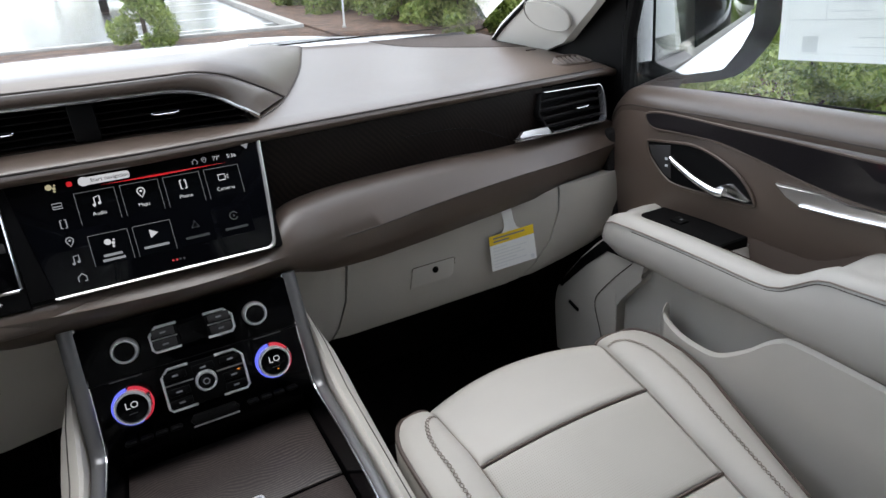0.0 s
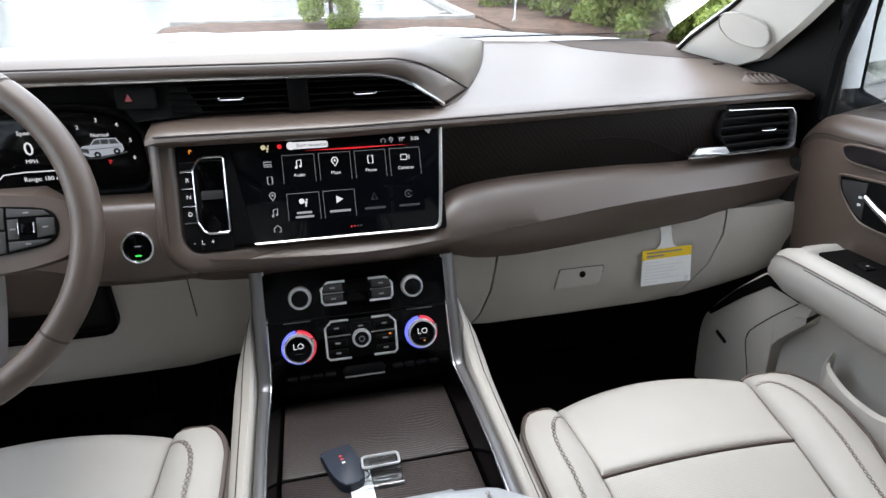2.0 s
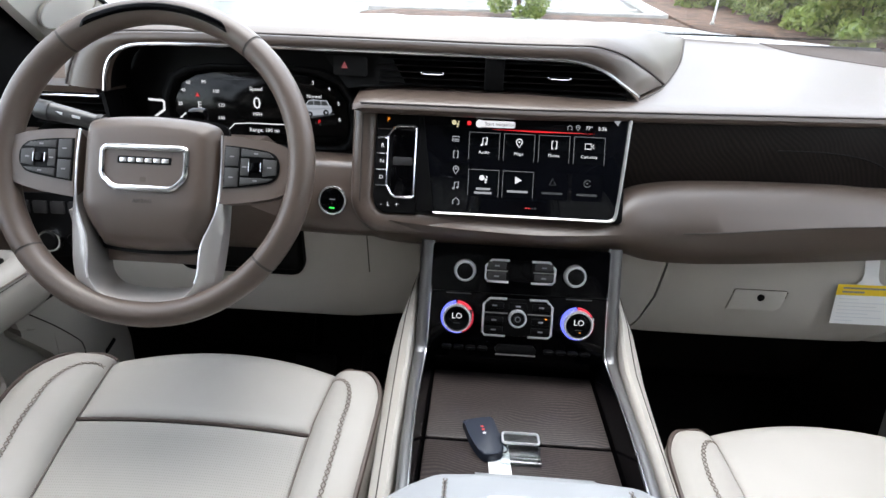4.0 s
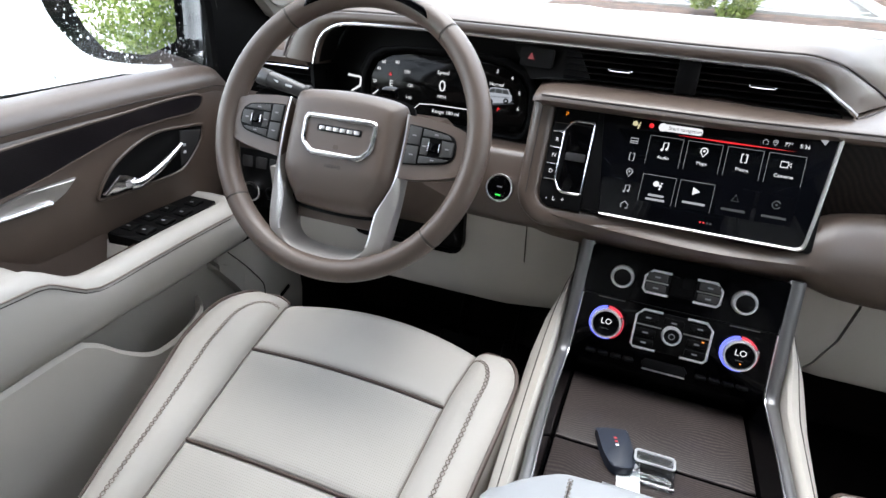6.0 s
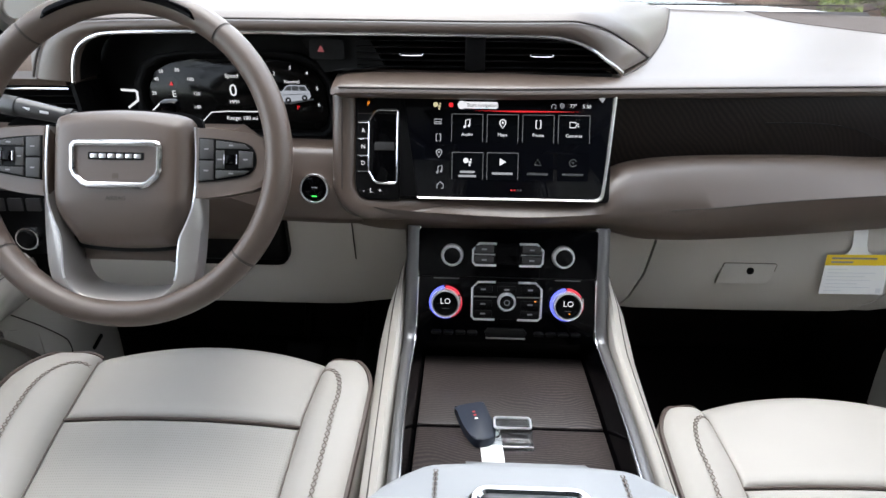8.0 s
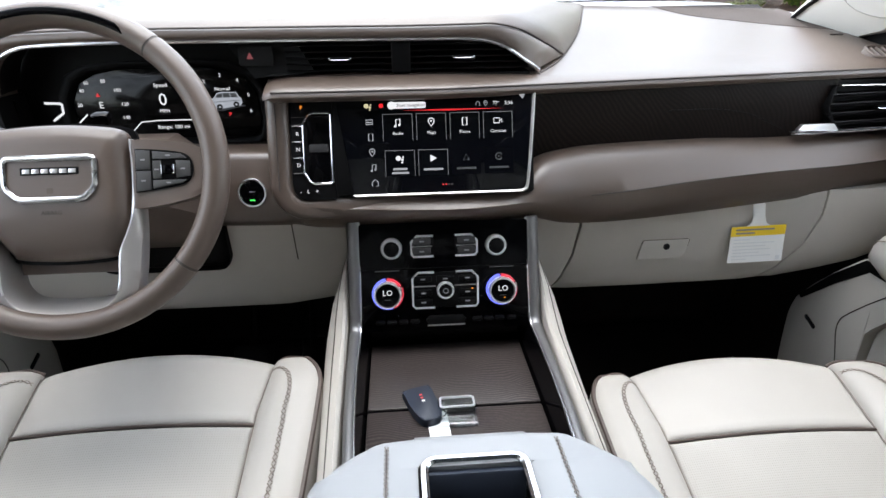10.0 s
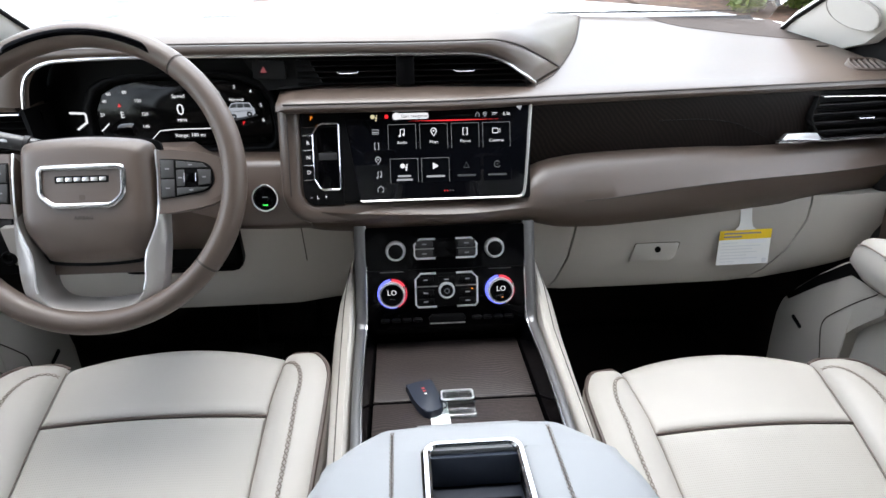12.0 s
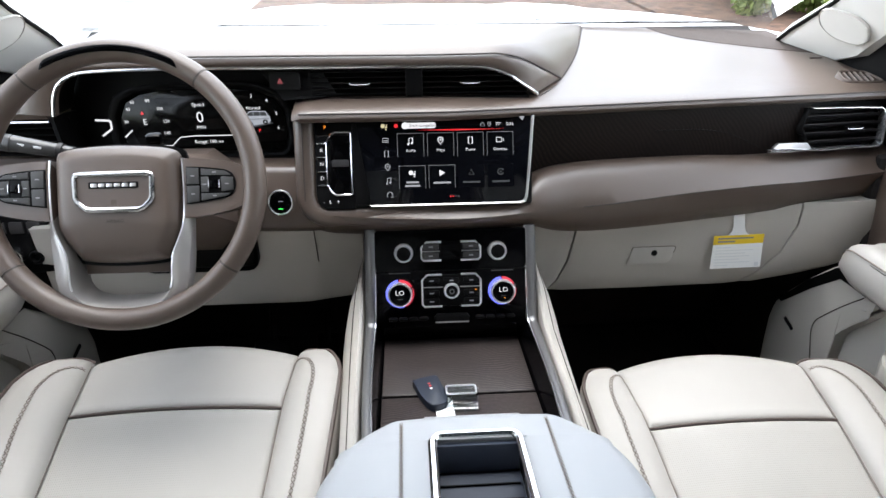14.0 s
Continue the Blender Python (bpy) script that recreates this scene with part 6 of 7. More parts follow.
# silver fork: a front face, a bright crest and a deep inner wall
FORK_OUT = curve_points([(0.0845, 0.032, 0), (0.0865, -0.003, 0), (0.0870, -0.040, 0), (0.0870, -0.070, 0), (0.0855, -0.098, 0), (0.0830, -0.120, 0), (0.0765, -0.138, 0), (0.050, -0.1565, 0), (0.022, -0.1640, 0), (0.0, -0.1655, 0)], 44)
FORK_CREST = curve_points([(0.0800, 0.032, 0), (0.0815, -0.003, 0), (0.0800, -0.045, 0), (0.0730, -0.068, 0), (0.0655, -0.086, 0), (0.0630, -0.104, 0), (0.0605, -0.130, 0), (0.046, -0.1475, 0), (0.020, -0.1530, 0), (0.0, -0.1540, 0)], 44)
FORK_BACK = curve_points([(0.0790, 0.032, 0), (0.0800, -0.003, 0), (0.0780, -0.045, 0), (0.0700, -0.066, 0), (0.0615, -0.084, 0), (0.0585, -0.104, 0), (0.0550, -0.124, 0), (0.042, -0.1370, 0), (0.018, -0.1410, 0), (0.0, -0.1415, 0)], 44)
rings = []
for i in range(87):
    j, sg = (i, 1) if i < 44 else (86 - i, -1)
    a, b, c = FORK_OUT[j], FORK_CREST[j], FORK_BACK[j]
    low = 0.005 * max(0.0, (j - 24) / 19)
    rings.append([WM @ Vector((sg * p.x, p.y, h - low)) for p, h in ((a, -0.016), (a, -0.004), (a.lerp(b, 0.10), 0.0), (a.lerp(b, 0.55), 0.0042), (a.lerp(b, 0.86), 0.0062), (b, 0.0060), (b.lerp(c, 0.12), 0.0040), (b.lerp(c, 0.35), -0.004), (b.lerp(c, 0.75), -0.020), (c, -0.034))])
part("silver_spoke", loft(rings), FORK, wheel, "satin silver forked lower spoke")
for sg in (-1, 1):
    part("bright_edge", tube([WM @ Vector((sg * FORK_CREST[j].x, FORK_CREST[j].y, 0.0054)) for j in range(30)], 0.0012, 6), KNOB, wheel)
# airbag cover
pad = [(p[0], p[1]) for p in curve_points([(-0.064, 0.0445, 0), (-0.04, 0.0485, 0), (0.0, 0.0505, 0), (0.04, 0.0485, 0), (0.064, 0.0445, 0), (0.0725, 0.035, 0), (0.0735, 0.0, 0), (0.0730, -0.046, 0), (0.067, -0.068, 0), (0.0545, -0.088, 0), (0.046, -0.0955, 0), (0.0, -0.0985, 0), (-0.046, -0.0955, 0), (-0.0545, -0.088, 0), (-0.067, -0.068, 0), (-0.0730, -0.046, 0), (-0.0735, 0.0, 0), (-0.0725, 0.035, 0)], 72, True)]
pad = [(x * 1.04, y) for x, y in pad]
part("hub_gap", plate([(x * 1.055, (y + 0.025) * 1.05 - 0.025) for x, y in pad], 0.006, WM @ Matrix.Translation((0, 0, -0.020))), BLACK, wheel, "dark gap round the airbag cover")
rings = []
for s, z in ((0.97, -0.02), (1.0, -0.006), (0.995, -0.001), (0.93, 0.0065), (0.84, 0.0120), (0.79, 0.0133), (0.70, 0.0138), (0.55, 0.014), (0.3, 0.014)):
    rings.append([WM @ Vector((x * s, (y + 0.025) * s - 0.025, z - 0.22 * max(0.0, -0.050 - ((y + 0.025) * s - 0.025)))) for x, y in pad])
part("airbag_cover", loft(rings), WHEEL_LEATHER, wheel, "padded brown airbag cover", angle=75)
part("lower_cover", plate([(-0.060, -0.080), (0.060, -0.080), (0.056, -0.112), (-0.056, -0.112)], 0.010, WM @ Matrix.Translation((0, 0, -0.032)), 0.003), BROWN_TRIM, wheel)
EM = WM @ Matrix.Translation((0.0, -0.0095, 0.0136))
badge = [(-0.046, 0.0245), (-0.040, 0.026), (0.040, 0.026), (0.046, 0.0245), (0.0490, 0.019), (0.0485, -0.007), (0.0455, -0.014), (0.036, -0.0235), (0.029, -0.026), (-0.029, -0.026), (-0.036, -0.0235), (-0.0455, -0.014), (-0.0485, -0.007), (-0.0490, 0.019)]
part("badge_frame", frame_plate([(x * 1.02, y * 0.97) for x, y in badge], 0.0062, 0.0036, EM), CHROME, wheel, "chrome badge outline")
for k in range(6):
    part("badge_bar", box((0.0074, 0.0044, 0.001), (0, 0, 0), None, 0.0003), SILVER, wheel).matrix_basis = EM @ Matrix.Translation((-0.0235 + k * 0.0094, 0.0085, 0.0012))
part("badge_plate", plate(rounded(-0.030, 0.0045, 0.030, 0.0125, 0.001, 2), 0.0008, EM), BLACK, wheel)
words("airbag_lettering", "AIRBAG", 0.0062, WM @ Matrix.Translation((0, -0.0455, 0.0142)), SEAM, wheel)
part("airbag_mark", plate(rounded(-0.004, -0.025, 0.003, -0.019, 0.001, 2), 0.0004, WM @ Matrix.Translation((0, 0, 0.0138))), BROWN_TRIM, wheel)

column = thing("steering_column", "brown steering column shroud with stalks", "steering column")
part("shroud", loft([[(-0.43 + x * s, y, z + dz * s) for x, dz in ((-0.055, 0.02), (-0.03, 0.04), (0.03, 0.04), (0.055, 0.02), (0.055, -0.03), (0.03, -0.055), (-0.03, -0.055), (-0.055, -0.03))] for y, z, s in ((-0.085, 0.712, 0.9), (-0.05, 0.705, 1.1), (0.015, 0.680, 1.5), (0.06, 0.660, 1.7), (0.10, 0.66, 1.7))]), BROWN_TRIM, column)
part("eye_sensor", box((0.021, 0.016, 0.016), (-0.405, -0.055, 0.778), (15, 0, 0), 0.005), GLOSS, column, "small black driver sensor")
st = part("stalk", tube(curve_points([(-0.475, -0.020, 0.737), (-0.53, -0.022, 0.752), (-0.575, -0.026, 0.763), (-0.615, -0.030, 0.772)], 20), [lerp(0.0075, 0.0122, k / 19) for k in range(20)], 12), STALK, column, "dark silver wiper and indicator stalk")
part("stalk_tip", tube([(-0.606, -0.0295, 0.7700), (-0.622, -0.031, 0.7735), (-0.626, -0.0315, 0.7745)], [0.0126, 0.0124, 0.009], 12), STALK, st)
for x in (-0.570, -0.592):
    part("stalk_mark", box((0.010, 0.001, 0.003), (x, -0.0378, 0.7655 + (-0.570 - x) * 0.2), (0, 10, 0)), PALE_INK, st)
part("stalk_ring", tube([(-0.545, -0.0236, 0.7560), (-0.551, -0.024, 0.7575)], 0.0116, 12), CHARCOAL, st)

lamp_panel = thing("light_switch_panel", "black light switch panel with a chrome-rimmed knob", "control panel")
LP = plane_at((-0.745, 0.108, 0.567), (1, 0.05, 0), (0, 0.12, 1))
part("panel", plate(rounded(-0.065, -0.05, 0.065, 0.052, 0.008), 0.008, LP @ Matrix.Translation((0, 0, -0.004)), 0.002), BLACK, lamp_panel)
part("knob", lathe([(0.0, 0.02), (0.013, 0.02), (0.015, 0.017), (0.015, 0.0)][::-1], LP @ Matrix.Translation((0.004, -0.022, 0.002)), 28), BLACK, lamp_panel)
part("knob_rim", ring(0.0140, 0.0192, 0.016, LP @ Matrix.Translation((0.004, -0.022, 0.002))), CHROME, lamp_panel)
part("dimmer", ring(0.006, 0.012, 0.010, LP @ Matrix.Translation((0.040, -0.022, 0.003))), BLACK, lamp_panel)
for x in (-0.04, -0.012, 0.016, 0.044):
    part("button", plate(rounded(x - 0.011, 0.020, x + 0.011, 0.040, 0.002), 0.003, LP @ Matrix.Translation((0, 0, 0.004)), 0.001), CHARCOAL, lamp_panel)

# ---- instrument cluster ----
cluster = thing("instrument_cluster", "digital instrument cluster lit in white on black", "display")


def on_cluster(x, z, out=0.0):
    return plane_at((x, 0.170 - out, z), (1, 0, 0), (0, 0, 1))


glass = [(-0.545, 0.712), (-0.551, 0.735), (-0.549, 0.765), (-0.535, 0.792), (-0.51, 0.805), (-0.47, 0.811), (-0.36, 0.8125), (-0.32, 0.808), (-0.29, 0.795), (-0.275, 0.772), (-0.272, 0.735), (-0.278, 0.716), (-0.29, 0.7075), (-0.53, 0.7065)]
part("glass", plate(glass, 0.004, on_cluster(0, 0) @ Matrix.Translation((0, 0, -0.004)), 0.001), CLUSTER, cluster, "dark grey display glass")
part("bezel", loft([[(x, 0.182, z) for x, z in [(a * 1.0, b) for a, b in glass]], [(x + (0.006 if x < -0.4 else -0.006) * -1, 0.164, z + (0.006 if z > 0.75 else -0.006)) for x, z in glass], [(x + (0.014 if x < -0.4 else -0.014) * -1, 0.160, z + (0.012 if z > 0.75 else -0.010)) for x, z in glass]], True, False), BLACK, cluster, "black cluster bezel", solid=0.002)
part("hood_floor", loft([[(x, 0.075, 0.694), (x, 0.165, 0.700), (x, 0.165, 0.690), (x, 0.075, 0.684)] for x in (-0.62, -0.245)]), BLACK, cluster)
part("hood_side", box((0.006, 0.08, 0.09), (-0.622, 0.150, 0.735), (0, -6, 0)), BLACK, cluster)
part("light_hook", plate([(-0.584, 0.7645), (-0.5625, 0.7635), (-0.5612, 0.7615), (-0.562, 0.752), (-0.578, 0.741), (-0.5762, 0.7384), (-0.5588, 0.750), (-0.5580, 0.7640), (-0.561, 0.7668), (-0.584, 0.768)], 0.0004, on_cluster(0, 0, 0.013)), ICON, cluster, "white hook-shaped light line")
for txt, x, z, s in (("40", -0.533, 0.781, 0.0075), ("60", -0.524, 0.7925, 0.0075), ("80", -0.499, 0.7945, 0.0075), ("100", -0.481, 0.781, 0.0075), ("120", -0.474, 0.760, 0.0075), ("140", -0.476, 0.740, 0.0075), ("20", -0.540, 0.760, 0.0075), ("E", -0.509, 0.759, 0.014), ("0", -0.417, 0.765, 0.026), ("Speed", -0.417, 0.787, 0.0085), ("MPH", -0.417, 0.7485, 0.0075), ("Range: 180 mi", -0.408, 0.724, 0.0085), ("Normal", -0.326, 0.7795, 0.0075), ("2", -0.352, 0.791, 0.008), ("3", -0.327, 0.7995, 0.008), ("4", -0.302, 0.792, 0.008), ("5", -0.288, 0.770, 0.008), ("6", -0.287, 0.746, 0.008)):
    words("cluster_text", txt, s, on_cluster(x, z, 0.0006), ICON, cluster)
words("gear_mark", "P", 0.009, on_cluster(-0.319, 0.741, 0.0006), RED_GLOW, cluster)
part("needle_mark", plate([(-0.003, 0.0), (0.003, 0.0), (0.0, 0.006)], 0.0003, on_cluster(-0.511, 0.772, 0.0006)), RED_GLOW, cluster)
part("needle", plate([(-0.548, 0.7345), (-0.5455, 0.7335), (-0.532, 0.745), (-0.533, 0.747)], 0.0003, on_cluster(0, 0, 0.0006)), ICON, cluster)
part("road_line", tube([(-0.53, 0.1688, 0.7185), (-0.470, 0.1688, 0.7185), (-0.455, 0.1688, 0.7325), (-0.43, 0.1688, 0.7345), (-0.36, 0.1688, 0.7345)], 0.0009, 5), ICON, cluster)
part("top_line", plate([(-0.47, 0.800), (-0.43, 0.800), (-0.43, 0.8004), (-0.47, 0.8004)], 0.0003, on_cluster(0, 0, 0.0006)), ICON_DIM, cluster)
body_pic = [(-0.353, 0.755), (-0.3535, 0.763), (-0.350, 0.7655), (-0.338, 0.7665), (-0.300, 0.7665), (-0.2985, 0.758), (-0.302, 0.754), (-0.330, 0.750), (-0.345, 0.750)]
pic = part("vehicle_picture", plate(body_pic, 0.0004, on_cluster(0, 0, 0.0006)), PICTURE, cluster, "small pale picture of the vehicle")
part("picture_roof", plate([(-0.341, 0.7662), (-0.335, 0.7738), (-0.328, 0.7752), (-0.306, 0.7745), (-0.3015, 0.7662)], 0.0004, on_cluster(0, 0, 0.0005)), PICTURE, pic)
for pane in ([(-0.3385, 0.7668), (-0.3338, 0.7725), (-0.3275, 0.7735), (-0.3275, 0.7668)], [(-0.3262, 0.7668), (-0.3262, 0.7735), (-0.3165, 0.7733), (-0.3160, 0.7668)], [(-0.3148, 0.7668), (-0.3152, 0.7733), (-0.3070, 0.7730), (-0.3040, 0.7668)]):
    part("picture_window", plate(pane, 0.0004, on_cluster(0, 0, 0.0011)), ICON_DIM, pic)
part("picture_grille", plate([(-0.3525, 0.7575), (-0.3525, 0.7625), (-0.3435, 0.7610), (-0.3440, 0.7545)], 0.0003, on_cluster(0, 0, 0.0011)), ICON_DIM, pic)
part("picture_shade", plate([(-0.342, 0.7605), (-0.3015, 0.7625), (-0.3015, 0.7618), (-0.342, 0.7596)], 0.0003, on_cluster(0, 0, 0.0011)), ICON_DIM, pic)
part("picture_ground", plate([(-0.357, 0.7475), (-0.330, 0.7465), (-0.294, 0.7535), (-0.297, 0.7552), (-0.332, 0.7495)], 0.0003, on_cluster(0, 0, 0.0004)), ICON_DIM, pic)
for x, z in ((-0.3335, 0.7525), (-0.3080, 0.7560)):
    part("picture_wheel", ring(0.0018, 0.0044, 0.0004, on_cluster(x, z, 0.0012), n=14), BLACK, pic)

# hazard switch
hz = thing("hazard_switch", "red hazard triangle on a black switch", "switch")
hm = plane_at((-0.261, 0.096, 0.8325), (1, -0.25, 0), (0, 0.05, 1))
part("key", plate(rounded(-0.024, -0.014, 0.028, 0.012, 0.004), 0.004, hm @ Matrix.Translation((0, 0, -0.0165)), 0.001), DULL, hz)
part("triangle", plate([(-0.0050, -0.004), (0.0050, -0.004), (0.0, 0.0048)], 0.0005, hm), HAZARD, hz, "red triangle")

# start button
sb = thing("start_button", "round black start button with chrome rim and green light", "button")
bm_ = plane_at((-0.269, 0.0405, 0.6525), (1, -0.06, 0), (0, 0.22, 1))
part("cap", lathe([(0.0, 0.004), (0.0155, 0.004), (0.017, 0.003), (0.017, -0.01)][::-1], bm_, 32), GLOSS, sb)
part("rim", ring(0.0165, 0.0212, 0.006, bm_), CHROME, sb, "chrome rim")
part("light", plate(rounded(-0.0038, -0.0112, 0.0038, -0.0092, 0.0006, 2), 0.0006, bm_ @ Matrix.Translation((0, 0, 0.0041))), GREEN_GLOW, sb, "green light")
part("mark", plate(rounded(-0.004, 0.001, 0.004, 0.0025, 0.0006, 2), 0.0003, bm_ @ Matrix.Translation((0, 0, 0.0041))), INK, sb)


# ---- shift buttons and touch screen ----
def on_screen(x, z, out=0.0):
    return plane_at((x, 0.03 + 0.36 * (z - 0.657), z), (1, 0, 0), (0, 0.36, 1)) @ Matrix.Translation((0, 0, out))


SK = math.hypot(1, 0.36)
shift = thing("gear_selector", "black push-button gear selector with chrome bracket", "gear selector")
m = on_screen(-0.181, 0.711)
part("panel", plate([(0.0305, 0.070), (-0.0270, 0.070), (-0.0295, 0.067), (-0.0295, -0.050), (-0.0278, -0.060), (-0.0225, -0.0675), (-0.0140, -0.072), (0.0305, -0.072)], 0.010, m @ Matrix.Translation((0, 0, -0.008)), 0.002), BLACK, shift)
part("surround", plate(rounded(-0.036, -0.072, 0.05, 0.072, 0.004), 0.006, m @ Matrix.Translation((0, 0, -0.0095)), 0.001), BROWN, dash, "brown leather surround of the gear selector")
for z0, z1 in ((0.712, 0.752), (0.666, 0.706)):
    part("trigger", plate(rounded(-0.006, (z0 - 0.711) * SK, 0.0245, (z1 - 0.711) * SK, 0.004), 0.002, m @ Matrix.Translation((0, 0, 0.0012)), 0.0008), GLOSS, shift, "gloss black pull switch")
part("bridge", plate(rounded(-0.004, -0.0055, 0.0225, 0.0055, 0.002), 0.003, m @ Matrix.Translation((0, 0, 0.0012)), 0.001), CHARCOAL, shift)
br = [(-0.0265, 0.0315), (-0.0125, 0.0330), (-0.004, 0.0455), (0.003, 0.0485), (0.0245, 0.0485), (0.0270, 0.046), (0.0270, -0.047), (0.0245, -0.0495), (0.002, -0.0495), (-0.005, -0.046), (-0.0115, -0.034)]
part("chrome_bracket", tube([m @ Vector((x, y, 0.0035)) for x, y in br], 0.0017, 8), CHROME, shift, "chrome bracket")
part("chrome_spine", tube([m @ Vector((-0.0115, 0.033, 0.0035)), m @ Vector((-0.0115, -0.034, 0.0035))], 0.0015, 8), CHROME, shift)
for y in (0.0315, 0.010, -0.0125, -0.034):
    part("chrome_rung", tube([m @ Vector((-0.027, y, 0.0032)), m @ Vector((-0.0115, y, 0.0032))], 0.0010, 6), CHROME, shift)
for txt, x, y, mat in (("P", -0.013, 0.0565, ORANGE_GLOW), ("R", -0.0195, 0.0205, ICON), ("N", -0.0195, -0.001, ICON), ("D", -0.0195, -0.023, ICON), ("-", -0.018, -0.060, ICON), ("L", -0.008, -0.060, ICON), ("+", 0.004, -0.060, ICON)):
    words("gear_letter", txt, 0.0078, m @ Matrix.Translation((x, y, 0.0024)), mat, shift)
part("panel_joint", box((0.056, 0.0008, 0.001), m @ Vector((0, 0.0435, 0.0022)), (-20, 0, 0)), SEAM, shift)

tablet = thing("touch_screen", "wide touch screen showing rows of app tiles", "display")
m = on_screen(0.0, 0.7125)
part("body", plate(rounded(-0.152, -0.072, 0.132, 0.070, 0.004), 0.016, m @ Matrix.Translation((0, 0, -0.017)), 0.002), BLACK, tablet)
part("glass", plate([(-0.126, -0.0675), (0.121, -0.0675), (0.1325, 0.0695), (-0.147, 0.0695)], 0.003, m @ Matrix.Translation((0, 0, -0.0012)), 0.0008), SCREEN, tablet, "dark display glass")
part("cheek", plate([(-0.147, 0.0695), (-0.126, -0.0675), (-0.150, -0.068), (-0.152, 0.0695)], 0.005, m @ Matrix.Translation((0, 0, -0.002)), 0.001), BLACK, tablet)
edge = curve_points([(-0.126, -0.0695), (-0.02, -0.0695), (0.10, -0.0695), (0.114, -0.0685), (0.1205, -0.063), (0.1235, -0.045), (0.1285, 0.0), (0.1330, 0.05), (0.1350, 0.071)], 50)
own = loft([[m @ Vector((p[0] + a, p[1] + b, h)) for a, b, h in ((0.0030, -0.0022, -0.004), (0.0030, -0.0022, 0.002), (0.0013, -0.001, 0.0035), (-0.0011, 0.0010, 0.0024), (-0.0011, 0.0010, -0.004))] for p in edge])
part("chrome_edge", own, SILVER, tablet, "chrome edge along bottom and side")


def flat(x0, y0, x1, y1, mat, name="bar", r=0.0008, parent=tablet, out=0.0022):
    return part(name, plate(rounded(x0, y0, x1, y1, r, 2), 0.0003, m @ Matrix.Translation((0, 0, out))), mat, parent)


def icon(kind, cx, cy, s, mat, parent=tablet):
    """A small pictogram made of strokes."""
    o = m @ Matrix.Translation((cx, cy, 0.0024))
    def stroke(pts, w=0.07, close=False):
        part("symbol", tube([o @ Vector((a * s, b * s, 0)) for a, b in pts], w * s, 5, close), mat, parent, smooth=False)
    def disc(a, b, r):
        part("symbol", plate([(a * s + r * s * math.cos(t), b * s + r * s * math.sin(t)) for t in steps(0, 6.283, 14)[:-1]], 0.0002, o), mat, parent)
    if kind == "note":
        stroke([(-0.2, -0.35), (-0.2, 0.4), (0.3, 0.5), (0.3, -0.2)])
        disc(-0.3, -0.38, 0.15), disc(0.2, -0.25, 0.15)
    elif kind == "pin":
        stroke([(0.35 * math.cos(t), 0.15 + 0.35 * math.sin(t)) for t in steps(-0.6, 3.74, 12)] + [(0, -0.5)], close=True)
        disc(0, 0.15, 0.13)
    elif kind == "phone":
        stroke([(-0.1, 0.45), (-0.28, 0.45), (-0.28, -0.45), (-0.1, -0.45)])
        stroke([(0.1, 0.45), (0.28, 0.45), (0.28, -0.45), (0.1, -0.45)])
    elif kind == "camera":
        stroke([(-0.5, -0.3), (0.2, -0.3), (0.2, 0.3), (-0.5, 0.3)], close=True)
        stroke([(0.25, 0.0), (0.5, 0.25), (0.5, -0.25)], close=True)
    elif kind == "dots":
        disc(-0.2, 0.1, 0.32), disc(0.28, -0.1, 0.17), disc(0.38, 0.22, 0.11), disc(0.25, -0.42, 0.12)
    elif kind == "play":
        part("symbol", plate([(a * s, b * s) for a, b in ((-0.35, 0.45), (0.45, 0.0), (-0.35, -0.45))], 0.0002, o), mat, parent)
    elif kind == "home":
        stroke([(-0.4, -0.4), (-0.4, 0.1), (0, 0.45), (0.4, 0.1), (0.4, -0.4), (0.15, -0.4)])
    elif kind == "car":
        stroke([(-0.45, 0.3), (0.45, 0.3), (0.45, -0.3), (-0.45, -0.3)], close=True)
        stroke([(-0.45, -0.05), (0.45, -0.05)])
    elif kind == "ring":
        stroke([(0.4 * math.cos(t), 0.4 * math.sin(t)) for t in steps(0.5, 5.8, 14)])
        disc(0, 0, 0.12)
    else:
        stroke([(-0.35, -0.35), (0.0, 0.4), (0.35, -0.35)], close=True)


